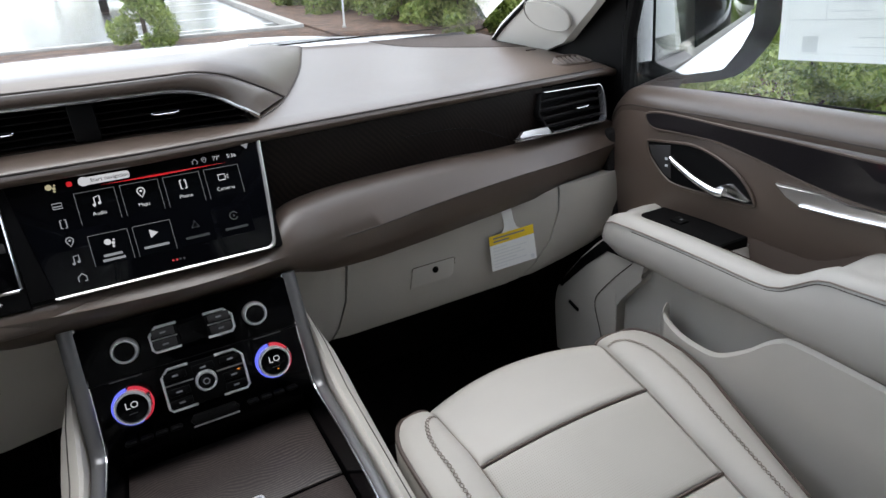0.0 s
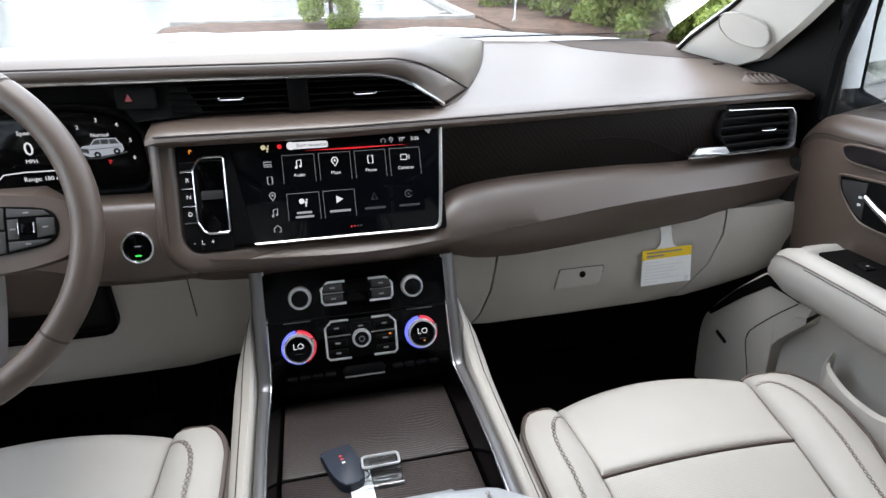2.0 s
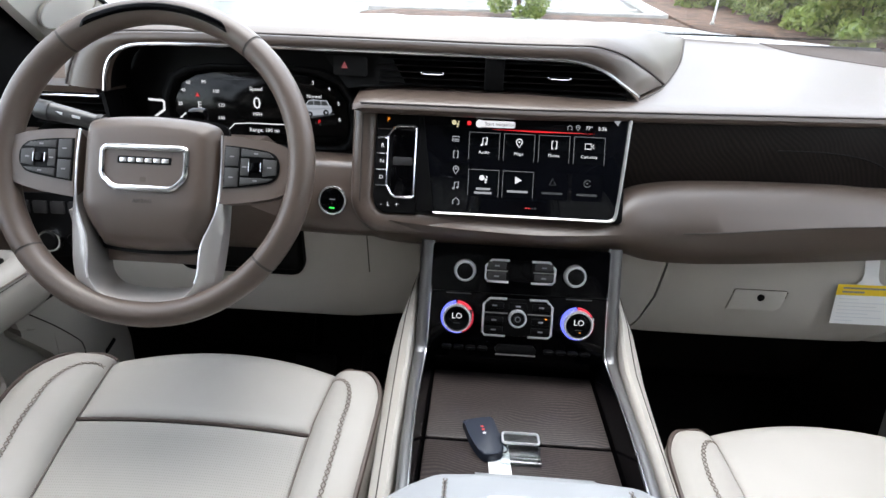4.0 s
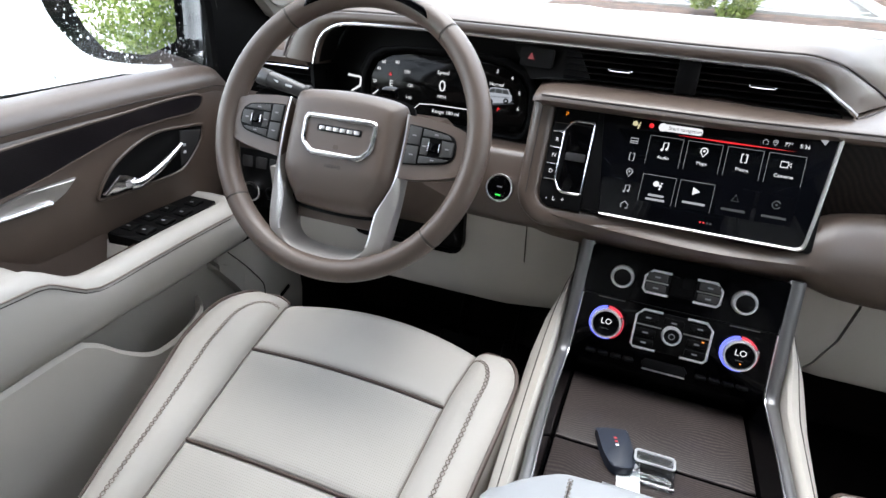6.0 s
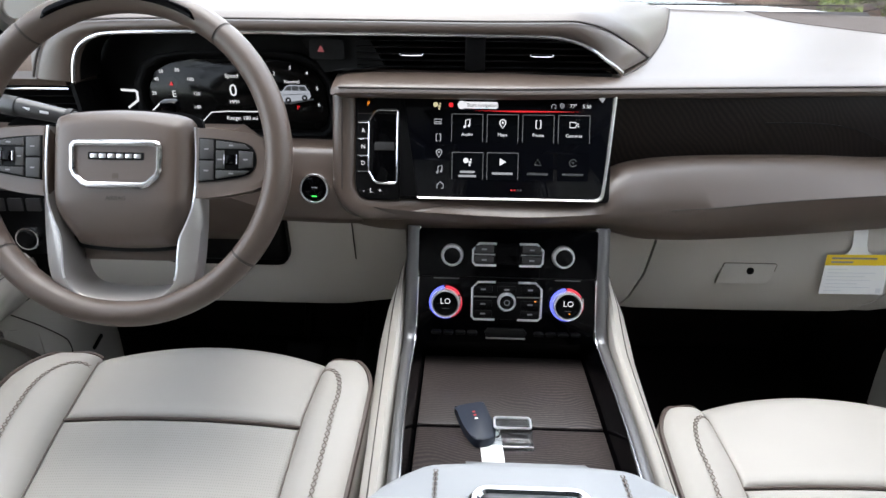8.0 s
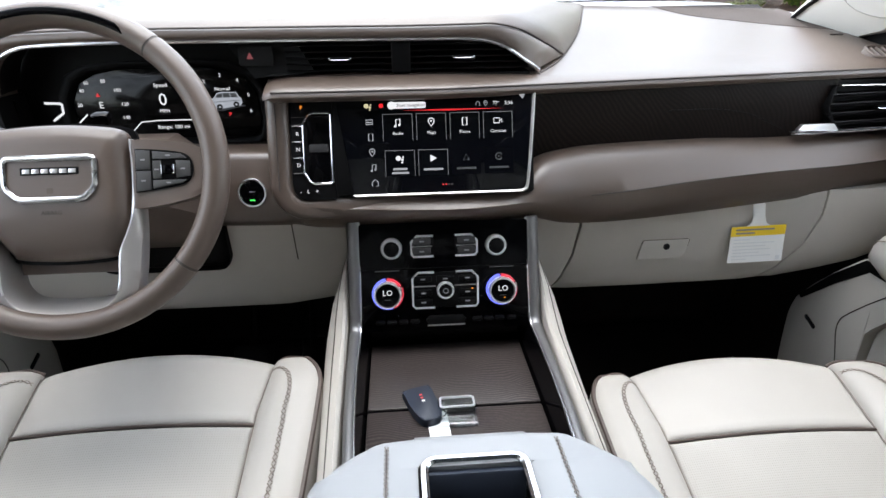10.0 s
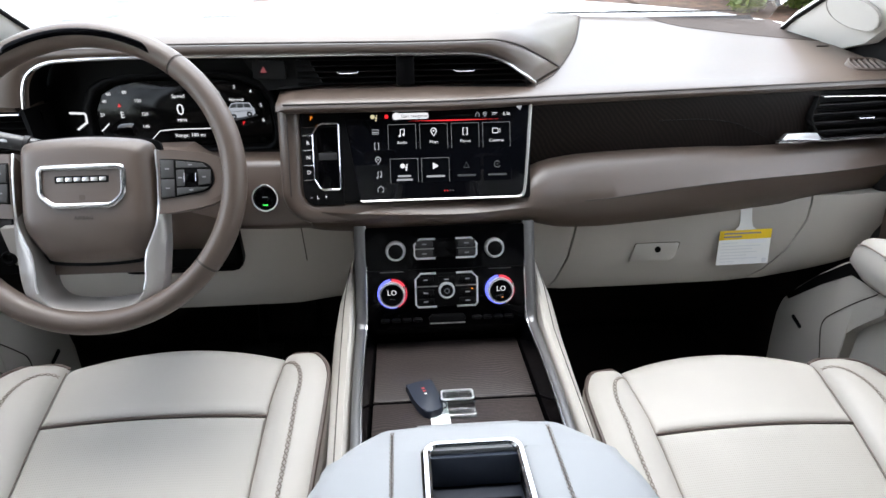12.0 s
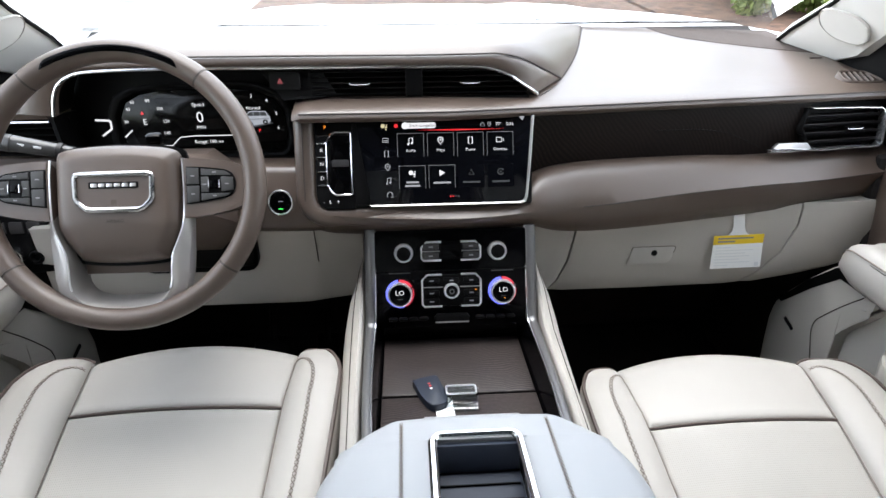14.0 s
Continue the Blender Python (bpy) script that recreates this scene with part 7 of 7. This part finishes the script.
for k, (txt, kind) in enumerate((("Audio", "note"), ("Maps", "pin"), ("Phone", "phone"), ("Cameras", "camera"), ("", "dots"), ("", "play"), ("", "tri"), ("", "ring"))):
    r, c = divmod(k, 4)
    x0, y1 = (-0.0815 + c * 0.0475, 0.043) if r == 0 else (-0.0800 + c * 0.0470, -0.008)
    x1, y0 = x0 + 0.0415, y1 - (0.037 if r == 0 else 0.036)
    lit = k < 6
    cx, cy = (x0 + x1) / 2, (y0 + y1) / 2
    tile = part("app_tile", plate(rounded(x0, y0, x1, y1, 0.001, 2), 0.0003, m @ Matrix.Translation((0, 0, 0.0018))), TILE if lit else SCREEN, tablet)
    if lit:
        for a, b in (((x0, y1), (x1, y1)), ((x0, y1), (x0, y0)), ((x1, y1), (x1, y0))):
            part("tile_edge", tube([m @ Vector((*a, 0.0022)), m @ Vector((*b, 0.0022))], 0.00035, 4), TILE_EDGE, tile, smooth=False)
    icon(kind, cx, cy + 0.006, 0.0115, ICON if lit else ICON_DIM, tile)
    if txt:
        words("tile_text", txt, 0.0062, m @ Matrix.Translation((cx, cy - 0.0085, 0.0024)), ICON, tile)
    elif k == 4:
        flat(cx - 0.010, cy - 0.0095, cx + 0.010, cy - 0.0065, ICON_SOFT, "text_bar", parent=tile)
        flat(cx - 0.012, cy - 0.0150, cx + 0.012, cy - 0.0120, ICON_SOFT, "text_bar", parent=tile)
    else:
        flat(cx - 0.014, cy - 0.0110, cx + 0.014, cy - 0.0080, ICON_SOFT if lit else ICON_DIM, "text_bar", parent=tile)
for k, kind in enumerate(("dots", "car", "phone", "pin", "note", "home")):
    icon(kind, -0.1015 + k * 0.0012, 0.054 - k * 0.0213, 0.0105, ICON_WARM if k == 0 else ICON_SOFT)
flat(-0.068, 0.0505, -0.020, 0.0595, ICON, "search_pill", 0.003)
part("pill_dot", plate([(0.0055 * math.cos(t), 0.0055 * math.sin(t)) for t in steps(0, 6.283, 16)[:-1]], 0.0003, m @ Matrix.Translation((-0.0685, 0.055, 0.0024))), ICON, tablet)
words("search_text", "Start navigation", 0.0066, m @ Matrix.Translation((-0.041, 0.0548, 0.0027)), SCREEN, tablet)
part("bell", plate(rounded(-0.086, 0.052, -0.080, 0.058, 0.002, 2), 0.0003, m @ Matrix.Translation((0, 0, 0.0022))), RED_GLOW, tablet)
part("red_line", plate([(-0.052, 0.0478), (0.01, 0.0486), (0.09, 0.0478), (0.01, 0.0462)], 0.0003, m @ Matrix.Translation((0, 0, 0.0022))), RED_GLOW, tablet, "glowing red line")
words("status_text", "77°", 0.0068, m @ Matrix.Translation((0.080, 0.055, 0.0024)), ICON, tablet)
words("status_text", "5:36", 0.0068, m @ Matrix.Translation((0.098, 0.055, 0.0024)), ICON, tablet)
icon("pin", 0.065, 0.055, 0.007, ICON_SOFT)
icon("home", 0.054, 0.055, 0.007, ICON_SOFT)
part("corner_mark", plate([(0.112, 0.067), (0.122, 0.067), (0.1185, 0.060)], 0.0003, m @ Matrix.Translation((0, 0, 0.0022))), ICON_SOFT, tablet)
for k in range(4):
    part("page_dot", plate([(0.0013 * math.cos(t), 0.0013 * math.sin(t)) for t in steps(0, 6.283, 10)[:-1]], 0.0003, m @ Matrix.Translation((0.0005 + k * 0.0042, -0.0575, 0.0022))), RED_GLOW if k < 2 else ICON_DIM, tablet)

# ---- hanging airbag card ----
tag = thing("hang_tag", "white and yellow warning card hanging on the glove box", "tag")
tm = plane_at((0.5660, 0.1435, 0.4945), (1, 0.0, 0.01), (0, 0.05, 1))
part("card", plate([(-0.050, -0.034), (0.051, -0.034), (0.048, 0.034), (-0.050, 0.033)], 0.0007, tm), PAPER, tag)
part("yellow_band", plate([(-0.0505, 0.0155), (0.0488, 0.0165), (0.0485, 0.0345), (-0.0505, 0.0335)], 0.0006, tm @ Matrix.Translation((0, 0, 0.0005))), YELLOW, tag)
part("strap", plate([(-0.024, 0.032), (0.020, 0.0335), (0.011, 0.040), (0.007, 0.052), (0.003, 0.080), (-0.019, 0.080), (-0.015, 0.052), (-0.016, 0.042)], 0.0006, tm), PAPER, tag, "white hanging strap")
for k, w in enumerate((0.070, 0.034)):
    part("heading_bar", plate(rounded(-0.042, 0.0265 - k * 0.0065, -0.042 + w, 0.0295 - k * 0.0065, 0.0005, 1), 0.0003, tm @ Matrix.Translation((0, 0, 0.0012))), INK, tag)
for k, w in enumerate((0.03, 0.075, 0.060, 0.070, 0.050, 0.072, 0.028)):
    part("text_bar", plate(rounded(-0.044, 0.0085 - k * 0.0062, -0.044 + w, 0.0102 - k * 0.0062, 0.0003, 1), 0.0003, tm @ Matrix.Translation((0, 0, 0.0008))), PALE_INK, tag)
part("stamp", plate(rounded(0.038, -0.031, 0.046, -0.023, 0.0006, 1), 0.0003, tm @ Matrix.Translation((0, 0, 0.0008))), PALE_INK, tag)

# ---- window sticker ----
stick = thing("window_sticker", "large white printed sheet behind the passenger window", "sheet")
sm = plane_at((0.8625, -0.285, 0.92), (0.0, -1, -0.05), (-0.10, 0, 1))
part("sheet", plate([(-0.14, -0.132), (0.14, -0.132), (0.14, 0.14), (-0.14, 0.14)], 0.0006, sm), SHEET, stick)
random.seed(4)
for x0, y0, x1, y1 in ((-0.130, -0.122, 0.048, -0.076), (0.048, -0.122, 0.130, -0.076), (-0.130, -0.076, -0.075, 0.128), (-0.075, -0.076, 0.048, 0.128), (0.048, -0.076, 0.130, 0.020), (0.048, 0.020, 0.130, 0.128)):
    part("table_box", frame_plate([(x0, y0), (x1, y0), (x1, y1), (x0, y1)], 0.0008, 0.0003, sm @ Matrix.Translation((0, 0, 0.0007))), PALE_INK, stick)
    for k in range(int((y1 - y0) / 0.0125) - 1):
        if x0 > -0.13 or y0 < -0.1:
            w = (x1 - x0) * random.uniform(0.35, 0.85)
            x = x0 + 0.006 if x1 < 0.06 and y0 > -0.1 else x1 - w - 0.005
            part("text_bar", plate(rounded(x, y0 + 0.010 + k * 0.0125, x + w, y0 + 0.0112 + k * 0.0125, 0.0003, 1), 0.0003, sm @ Matrix.Translation((0, 0, 0.0007))), PALE_INK, stick)
part("print_block", plate(rounded(-0.105, -0.120, -0.083, -0.098, 0.0004, 1), 0.0003, sm @ Matrix.Translation((0, 0, 0.0011))), PALE_INK, stick)

# ---- the car stands nose down on the sloping bay: tilt its things together ----
for ob in list(scene.collection.objects):
    if ob.parent is None and ob.type in ("MESH", "EMPTY"):
        ob.matrix_basis = CAR @ ob.matrix_basis

# ---- outside ----
ASPHALT = material("wet asphalt", (0.055, 0.058, 0.062), 0.22, grain=0.5, scale=90, bump=0.4, bump_scale=250, blotch=0.3)
MULCH = material("brown mulch", (0.14, 0.075, 0.045), 0.9, grain=0.7, scale=40, bump=1.0, bump_scale=60, blotch=0.3)
CONCRETE = material("pale concrete", (0.42, 0.40, 0.37), 0.7, grain=0.3, scale=60, bump=0.3, bump_scale=150, blotch=0.1)
LINE = material("white road paint", (0.75, 0.75, 0.74), 0.5, grain=0.3, scale=50, blotch=0.08)
BARK = material("bark", (0.11, 0.08, 0.06), 0.9, grain=0.6, scale=50, bump=0.8, bump_scale=80, blotch=0.2)
DARK_PAINT = material("dark car paint", (0.02, 0.022, 0.026), 0.15, coat=0.6, blotch=0.1)
GZ = -0.62


def leaf_material(name, a, b):
    m = bpy.data.materials.new(name)
    m.use_nodes = True
    n, l = m.node_tree.nodes, m.node_tree.links
    g, mix = n.new("ShaderNodeNewGeometry"), n.new("ShaderNodeMix")
    mix.data_type = "RGBA"
    mix.inputs["A"].default_value, mix.inputs["B"].default_value = (*a, 1), (*b, 1)
    l.new(g.outputs["Random Per Island"], mix.inputs["Factor"])
    p = n["Principled BSDF"]
    p.inputs["Roughness"].default_value = 0.45
    l.new(mix.outputs["Result"], p.inputs["Base Color"])
    tr, ms = n.new("ShaderNodeBsdfTranslucent"), n.new("ShaderNodeMixShader")
    l.new(mix.outputs["Result"], tr.inputs["Color"])
    ms.inputs[0].default_value = 0.5
    l.new(p.outputs[0], ms.inputs[1])
    l.new(tr.outputs[0], ms.inputs[2])
    l.new(ms.outputs[0], n["Material Output"].inputs["Surface"])
    return m


LEAF = leaf_material("green leaves", (0.11, 0.17, 0.035), (0.33, 0.40, 0.11))
LEAF_DARK = leaf_material("dark pine leaves", (0.06, 0.11, 0.035), (0.17, 0.25, 0.085))
gr = bmesh.new()
bmesh.ops.create_grid(gr, x_segments=2, y_segments=2, size=600)
bmesh.ops.translate(gr, verts=gr.verts, vec=(0, 0, GZ))
tagged(part("ground", gr, ASPHALT), "wet grey asphalt parking ground", "ground", kind="structure")


def slab(name, pts, h, mat, label, cat):
    return tagged(part(name, plate(pts, h, Matrix.Translation((0, 0, GZ)), min(0.04, h * 0.4)), mat), label, cat, kind="structure")


slab("mulch_island", [(-2.5, 5.0), (3.9, 5.0), (3.9, 12.8), (-2.0, 12.8), (-2.6, 12.2)], 0.10, MULCH, "brown mulch bed in front of the car", "planting bed")
slab("mulch_verge", [(3.95, -8.0), (60, -8.0), (60, 60), (4.4, 60), (4.1, 20), (3.95, 13.0)], 0.11, MULCH, "brown mulch verge under the bushes", "planting bed")
KERB = [((-2.55, 12.85), (3.75, 13.05)), ((3.80, 13.10), (4.15, 26.0)), ((4.15, 26.0), (4.4, 60.0))]
for a, b in KERB:
    d = (Vector(b) - Vector(a)).normalized()
    n = Vector((-d.y, d.x)) * 0.09
    a, b = Vector(a), Vector(b)
    tagged(part("kerb", plate([tuple(a - n), tuple(b - n), tuple(b + n), tuple(a + n)], 0.15, Matrix.Translation((0, 0, GZ)), 0.03), CONCRETE), "pale concrete kerb along the planting bed", "kerb", "kerbs", kind="structure")
for y in (14.9, 17.6, 20.4, 23.2, 26.0):
    tagged(part("bay_line", plate([(0.6, y - 0.05), (3.7, y + 0.25), (3.7, y + 0.36), (0.6, y + 0.06)], 0.004, Matrix.Translation((0, 0, GZ))), LINE), "white painted parking bay line", "road marking", "bay lines", kind="structure")
for y in (2.0, -1.0, -4.0):
    tagged(part("bay_line", plate([(-6.5, y), (-2.2, y), (-2.2, y + 0.11), (-6.5, y + 0.11)], 0.004, Matrix.Translation((0, 0, GZ))), LINE), "white painted parking bay line", "road marking", "bay lines", kind="structure")
stake = thing("marker_stake", "thin white marker stake at the bed's edge", "stake")
part("post", box((0.035, 0.035, 0.66), (4.45, 12.0, GZ + 0.40), (0, 1.5, 0), 0.006), LINE, stake)
part("foot", box((0.07, 0.07, 0.06), (4.44, 12.0, GZ + 0.12)), CONCRETE, stake)


def leaves(rng, centres, radii, count, size, squash=0.9):
    """Leaf quads scattered through a set of uneven clumps."""
    centres, radii = np.asarray(centres, float), np.asarray(radii, float)
    pick = rng.choice(len(centres), count, p=radii ** 2 / (radii ** 2).sum())
    d = rng.normal(size=(count, 3))
    d /= np.linalg.norm(d, axis=1)[:, None]
    r = radii[pick] * rng.uniform(0.55, 1.12, count) ** 0.6
    c = centres[pick] + d * r[:, None] * (1, 1, squash)
    a = rng.normal(size=(count, 3)) + (0, 0, 0.4)
    a /= np.linalg.norm(a, axis=1)[:, None]
    b = np.cross(a, rng.normal(size=(count, 3)))
    b /= np.linalg.norm(b, axis=1)[:, None]
    s = size * rng.uniform(0.6, 1.3, count)[:, None]
    quad = np.stack([c - a * s, c - b * s * 0.42, c + a * s, c + b * s * 0.42], 1)
    return quad.reshape(-1, 3)


def leaf_part(name, verts, mat, parent=None, label=""):
    me = bpy.data.meshes.new(name)
    n = len(verts) // 4
    me.from_pydata(verts.tolist(), [], np.arange(4 * n).reshape(-1, 4).tolist())
    me.materials.append(mat)
    ob = new(name, me)
    ob.parent = parent
    if label:
        tagged(ob, label)
    return ob


rng = np.random.default_rng(7)


def tree(x, y, h, spread, mat, count, size, label, base=0.35, clumps=16):
    t = thing("tree", label, "tree", "trees")
    g = GZ + 0.10
    lean = rng.uniform(-0.05, 0.05, 2)
    trunk = [(x + lean[0] * h * k, y + lean[1] * h * k, g + h * 0.85 * k) for k in steps(0, 1, 8)]
    part("trunk", tube(trunk, [lerp(0.018 * h + 0.01, 0.005 * h, k / 8) for k in range(9)], 8), BARK, t)
    cs, rs = [], []
    for k in range(clumps):
        u = rng.uniform(base, 1.0)
        a = rng.uniform(0, 6.283)
        rr = spread * (1.05 - 0.7 * u) * rng.uniform(0.35, 1.0)
        p = (x + lean[0] * h * u + rr * math.cos(a), y + lean[1] * h * u + rr * math.sin(a), g + h * u)
        st_ = trunk[min(8, int(u * 7))]
        if k < 9:
            part("limb", tube([st_, tuple(lerp(st_[q], p[q], 0.55) + (0.06 * h * 0.2 if q == 2 else 0) for q in range(3)), p], [0.006 * h, 0.004 * h, 0.0015 * h], 5), BARK, t)
        cs.append(p)
        rs.append(spread * rng.uniform(0.22, 0.42))
    leaf_part("crown", leaves(rng, cs, rs, count, size), mat, t)
    return t


tree(0.62, 12.1, 2.3, 0.62, LEAF, 9000, 0.045, "young slender green tree in the mulch bed", 0.05, 40)
for x, y, h, s in ((7.5, 19.0, 6.5, 2.2), (10.5, 16.0, 7.5, 2.6), (9.0, 24.0, 8.0, 2.8), (13.5, 20.0, 8.5, 3.0), (12.0, 10.5, 7.0, 2.6), (14.0, 5.0, 7.5, 2.8), (6.8, 29.0, 8.0, 2.6), (16.0, 28.0, 9.0, 3.2), (13.0, -1.0, 7.5, 2.8)):
    tree(x, y, h, s, LEAF_DARK, 6500, 0.16, "tall dark green tree at the edge of the verge", 0.15)
# far side of the lot
for x, y, h, s in ((-3.0, 58.0, 9.0, 4.0), (6.0, 62.0, 10.0, 4.5), (-14.0, 66.0, 9.0, 4.5), (-26.0, 60.0, 9.0, 4.2), (-38.0, 48.0, 9.0, 4.0)):
    tree(x, y, h, s, LEAF_DARK, 2600, 0.40, "far dark green tree beyond the parking ground", 0.1)


def bush(x, y, w, h, mat, count, size, label="dense uneven green bush on the mulch verge"):
    b = thing("bush", label, "bush", "bushes")
    g = GZ + 0.11
    cs, rs = [], []
    for k in range(14):
        a, r = rng.uniform(0, 6.283), w * rng.uniform(0, 0.8)
        cs.append((x + r * math.cos(a), y + r * math.sin(a), g + h * rng.uniform(0.06, 0.85)))
        rs.append(min(w, h) * rng.uniform(0.22, 0.45))
    for k in range(5):
        part("stem", tube([(x + rng.uniform(-0.1, 0.1), y + rng.uniform(-0.1, 0.1), g), cs[k]], [0.02, 0.006], 5), BARK, b)
    leaf_part("foliage", leaves(rng, cs, rs, count, size), mat, b)


for x, y, w, h in ((5.3, 5.4, 0.9, 1.2), (5.4, 3.9, 1.0, 1.3), (5.3, 2.5, 0.9, 1.2), (5.5, 1.0, 1.0, 1.2), (5.5, -0.6, 1.0, 1.0), (6.1, 7.0, 1.1, 1.5), (6.7, 4.7, 1.0, 1.6), (6.7, 3.0, 1.0, 1.6), (7.8, 4.6, 1.4, 2.3), (8.0, 2.4, 1.4, 2.2), (8.1, 0.2, 1.3, 2.0), (8.0, 7.6, 1.5, 2.4)):
    bush(x, y, w, h, LEAF, 17000, 0.033)
for x, y, w, h in ((6.5, 14.5, 1.3, 1.5), (8.3, 13.0, 1.5, 1.8), (6.4, 17.5, 1.4, 1.6), (10.2, 12.0, 1.6, 2.2), (6.6, 21.5, 1.6, 2.0), (9.0, 9.5, 1.6, 2.2), (7.0, 10.6, 1.2, 1.3), (8.2, 7.0, 1.4, 1.8), (6.9, 26.0, 1.8, 2.4), (7.6, 16.0, 1.5, 2.4), (5.7, 9.2, 0.9, 1.5), (6.7, 8.6, 1.1, 1.8), (6.0, 10.9, 1.0, 1.6), (7.3, 11.9, 1.2, 2.0), (6.1, 12.9, 1.1, 1.7), (5.6, 15.8, 1.0, 1.6), (5.7, 18.6, 1.1, 1.7)):
    bush(x, y, w, h, LEAF, 5500, 0.075)

# green edge behind the parking row
for x, y, w, h in ((-7.5, -11.0, 2.2, 3.0), (-4.8, -11.8, 2.2, 3.4), (-2.0, -12.2, 2.2, 3.0), (0.6, -12.5, 2.2, 3.2), (-10.5, -10.0, 2.2, 3.0), (3.2, -11.5, 2.0, 3.0)):
    bush(x, y, w, h, LEAF, 11000, 0.06, "tall green hedge bush behind the parking row")

# parked dark pickup across the lot
truck = thing("parked_car", "dark parked pickup facing the bay lines", "car")
part("body", loft([[(0.95 + x, 21.4 + y, GZ + z) for x, z in ((-0.98, 0.45), (-1.0, 0.95), (-0.93, 1.12), (0.93, 1.12), (1.0, 0.95), (0.98, 0.45))] for y in (0.0, 0.08, 5.2)]), DARK_PAINT, truck)
part("cab", loft([[(0.95 + x * s, 21.4 + y, GZ + z) for x, z in ((-0.92, 1.1), (-0.72, 1.85), (0.72, 1.85), (0.92, 1.1))] for y, s in ((1.6, 1.0), (2.0, 0.96), (4.0, 0.96), (4.5, 1.0))]), DARK_PAINT, truck)
part("bumper", box((1.9, 0.16, 0.24), (0.95, 21.35, GZ + 0.55), None, 0.03), CHROME, truck, "bright bumper")
for x in (0.12, 1.78):
    part("lamp", box((0.22, 0.05, 0.22), (x, 21.38, GZ + 0.90), None, 0.02), PAPER, truck)
    for y in (22.3, 25.6):
        w = part("wheel", lathe([(0.0, -0.12), (0.40, -0.12), (0.42, 0.0), (0.40, 0.12), (0.0, 0.12)], Matrix.Translation((x, y, GZ + 0.42)) @ Matrix.Rotation(radians(90), 4, "Y"), 24), BLACK, truck)
        part("rim", lathe([(0.0, -0.13), (0.24, -0.13), (0.25, 0.13), (0.0, 0.13)], Matrix.Translation((x, y, GZ + 0.42)) @ Matrix.Rotation(radians(90), 4, "Y"), 18), SILVER, w)

# car's own wheels under the body, standing on the ground
for x in (-0.86, 0.86):
    for y in (1.15, -1.85):
        wv = thing("road_wheel", "large dark road wheel of the white car", "wheel", "road wheels")
        mm = Matrix.Translation((x, y, GZ + 0.40)) @ Matrix.Rotation(radians(90), 4, "Y")
        part("tyre", lathe([(0.26, -0.12), (0.38, -0.13), (0.40, -0.09), (0.40, 0.09), (0.38, 0.13), (0.26, 0.12)], mm, 28), BLACK, wv)
        part("rim", lathe([(0.0, -0.08), (0.10, -0.10), (0.26, -0.11), (0.26, 0.11), (0.10, 0.10), (0.0, 0.08)], mm, 28), SILVER, wv)
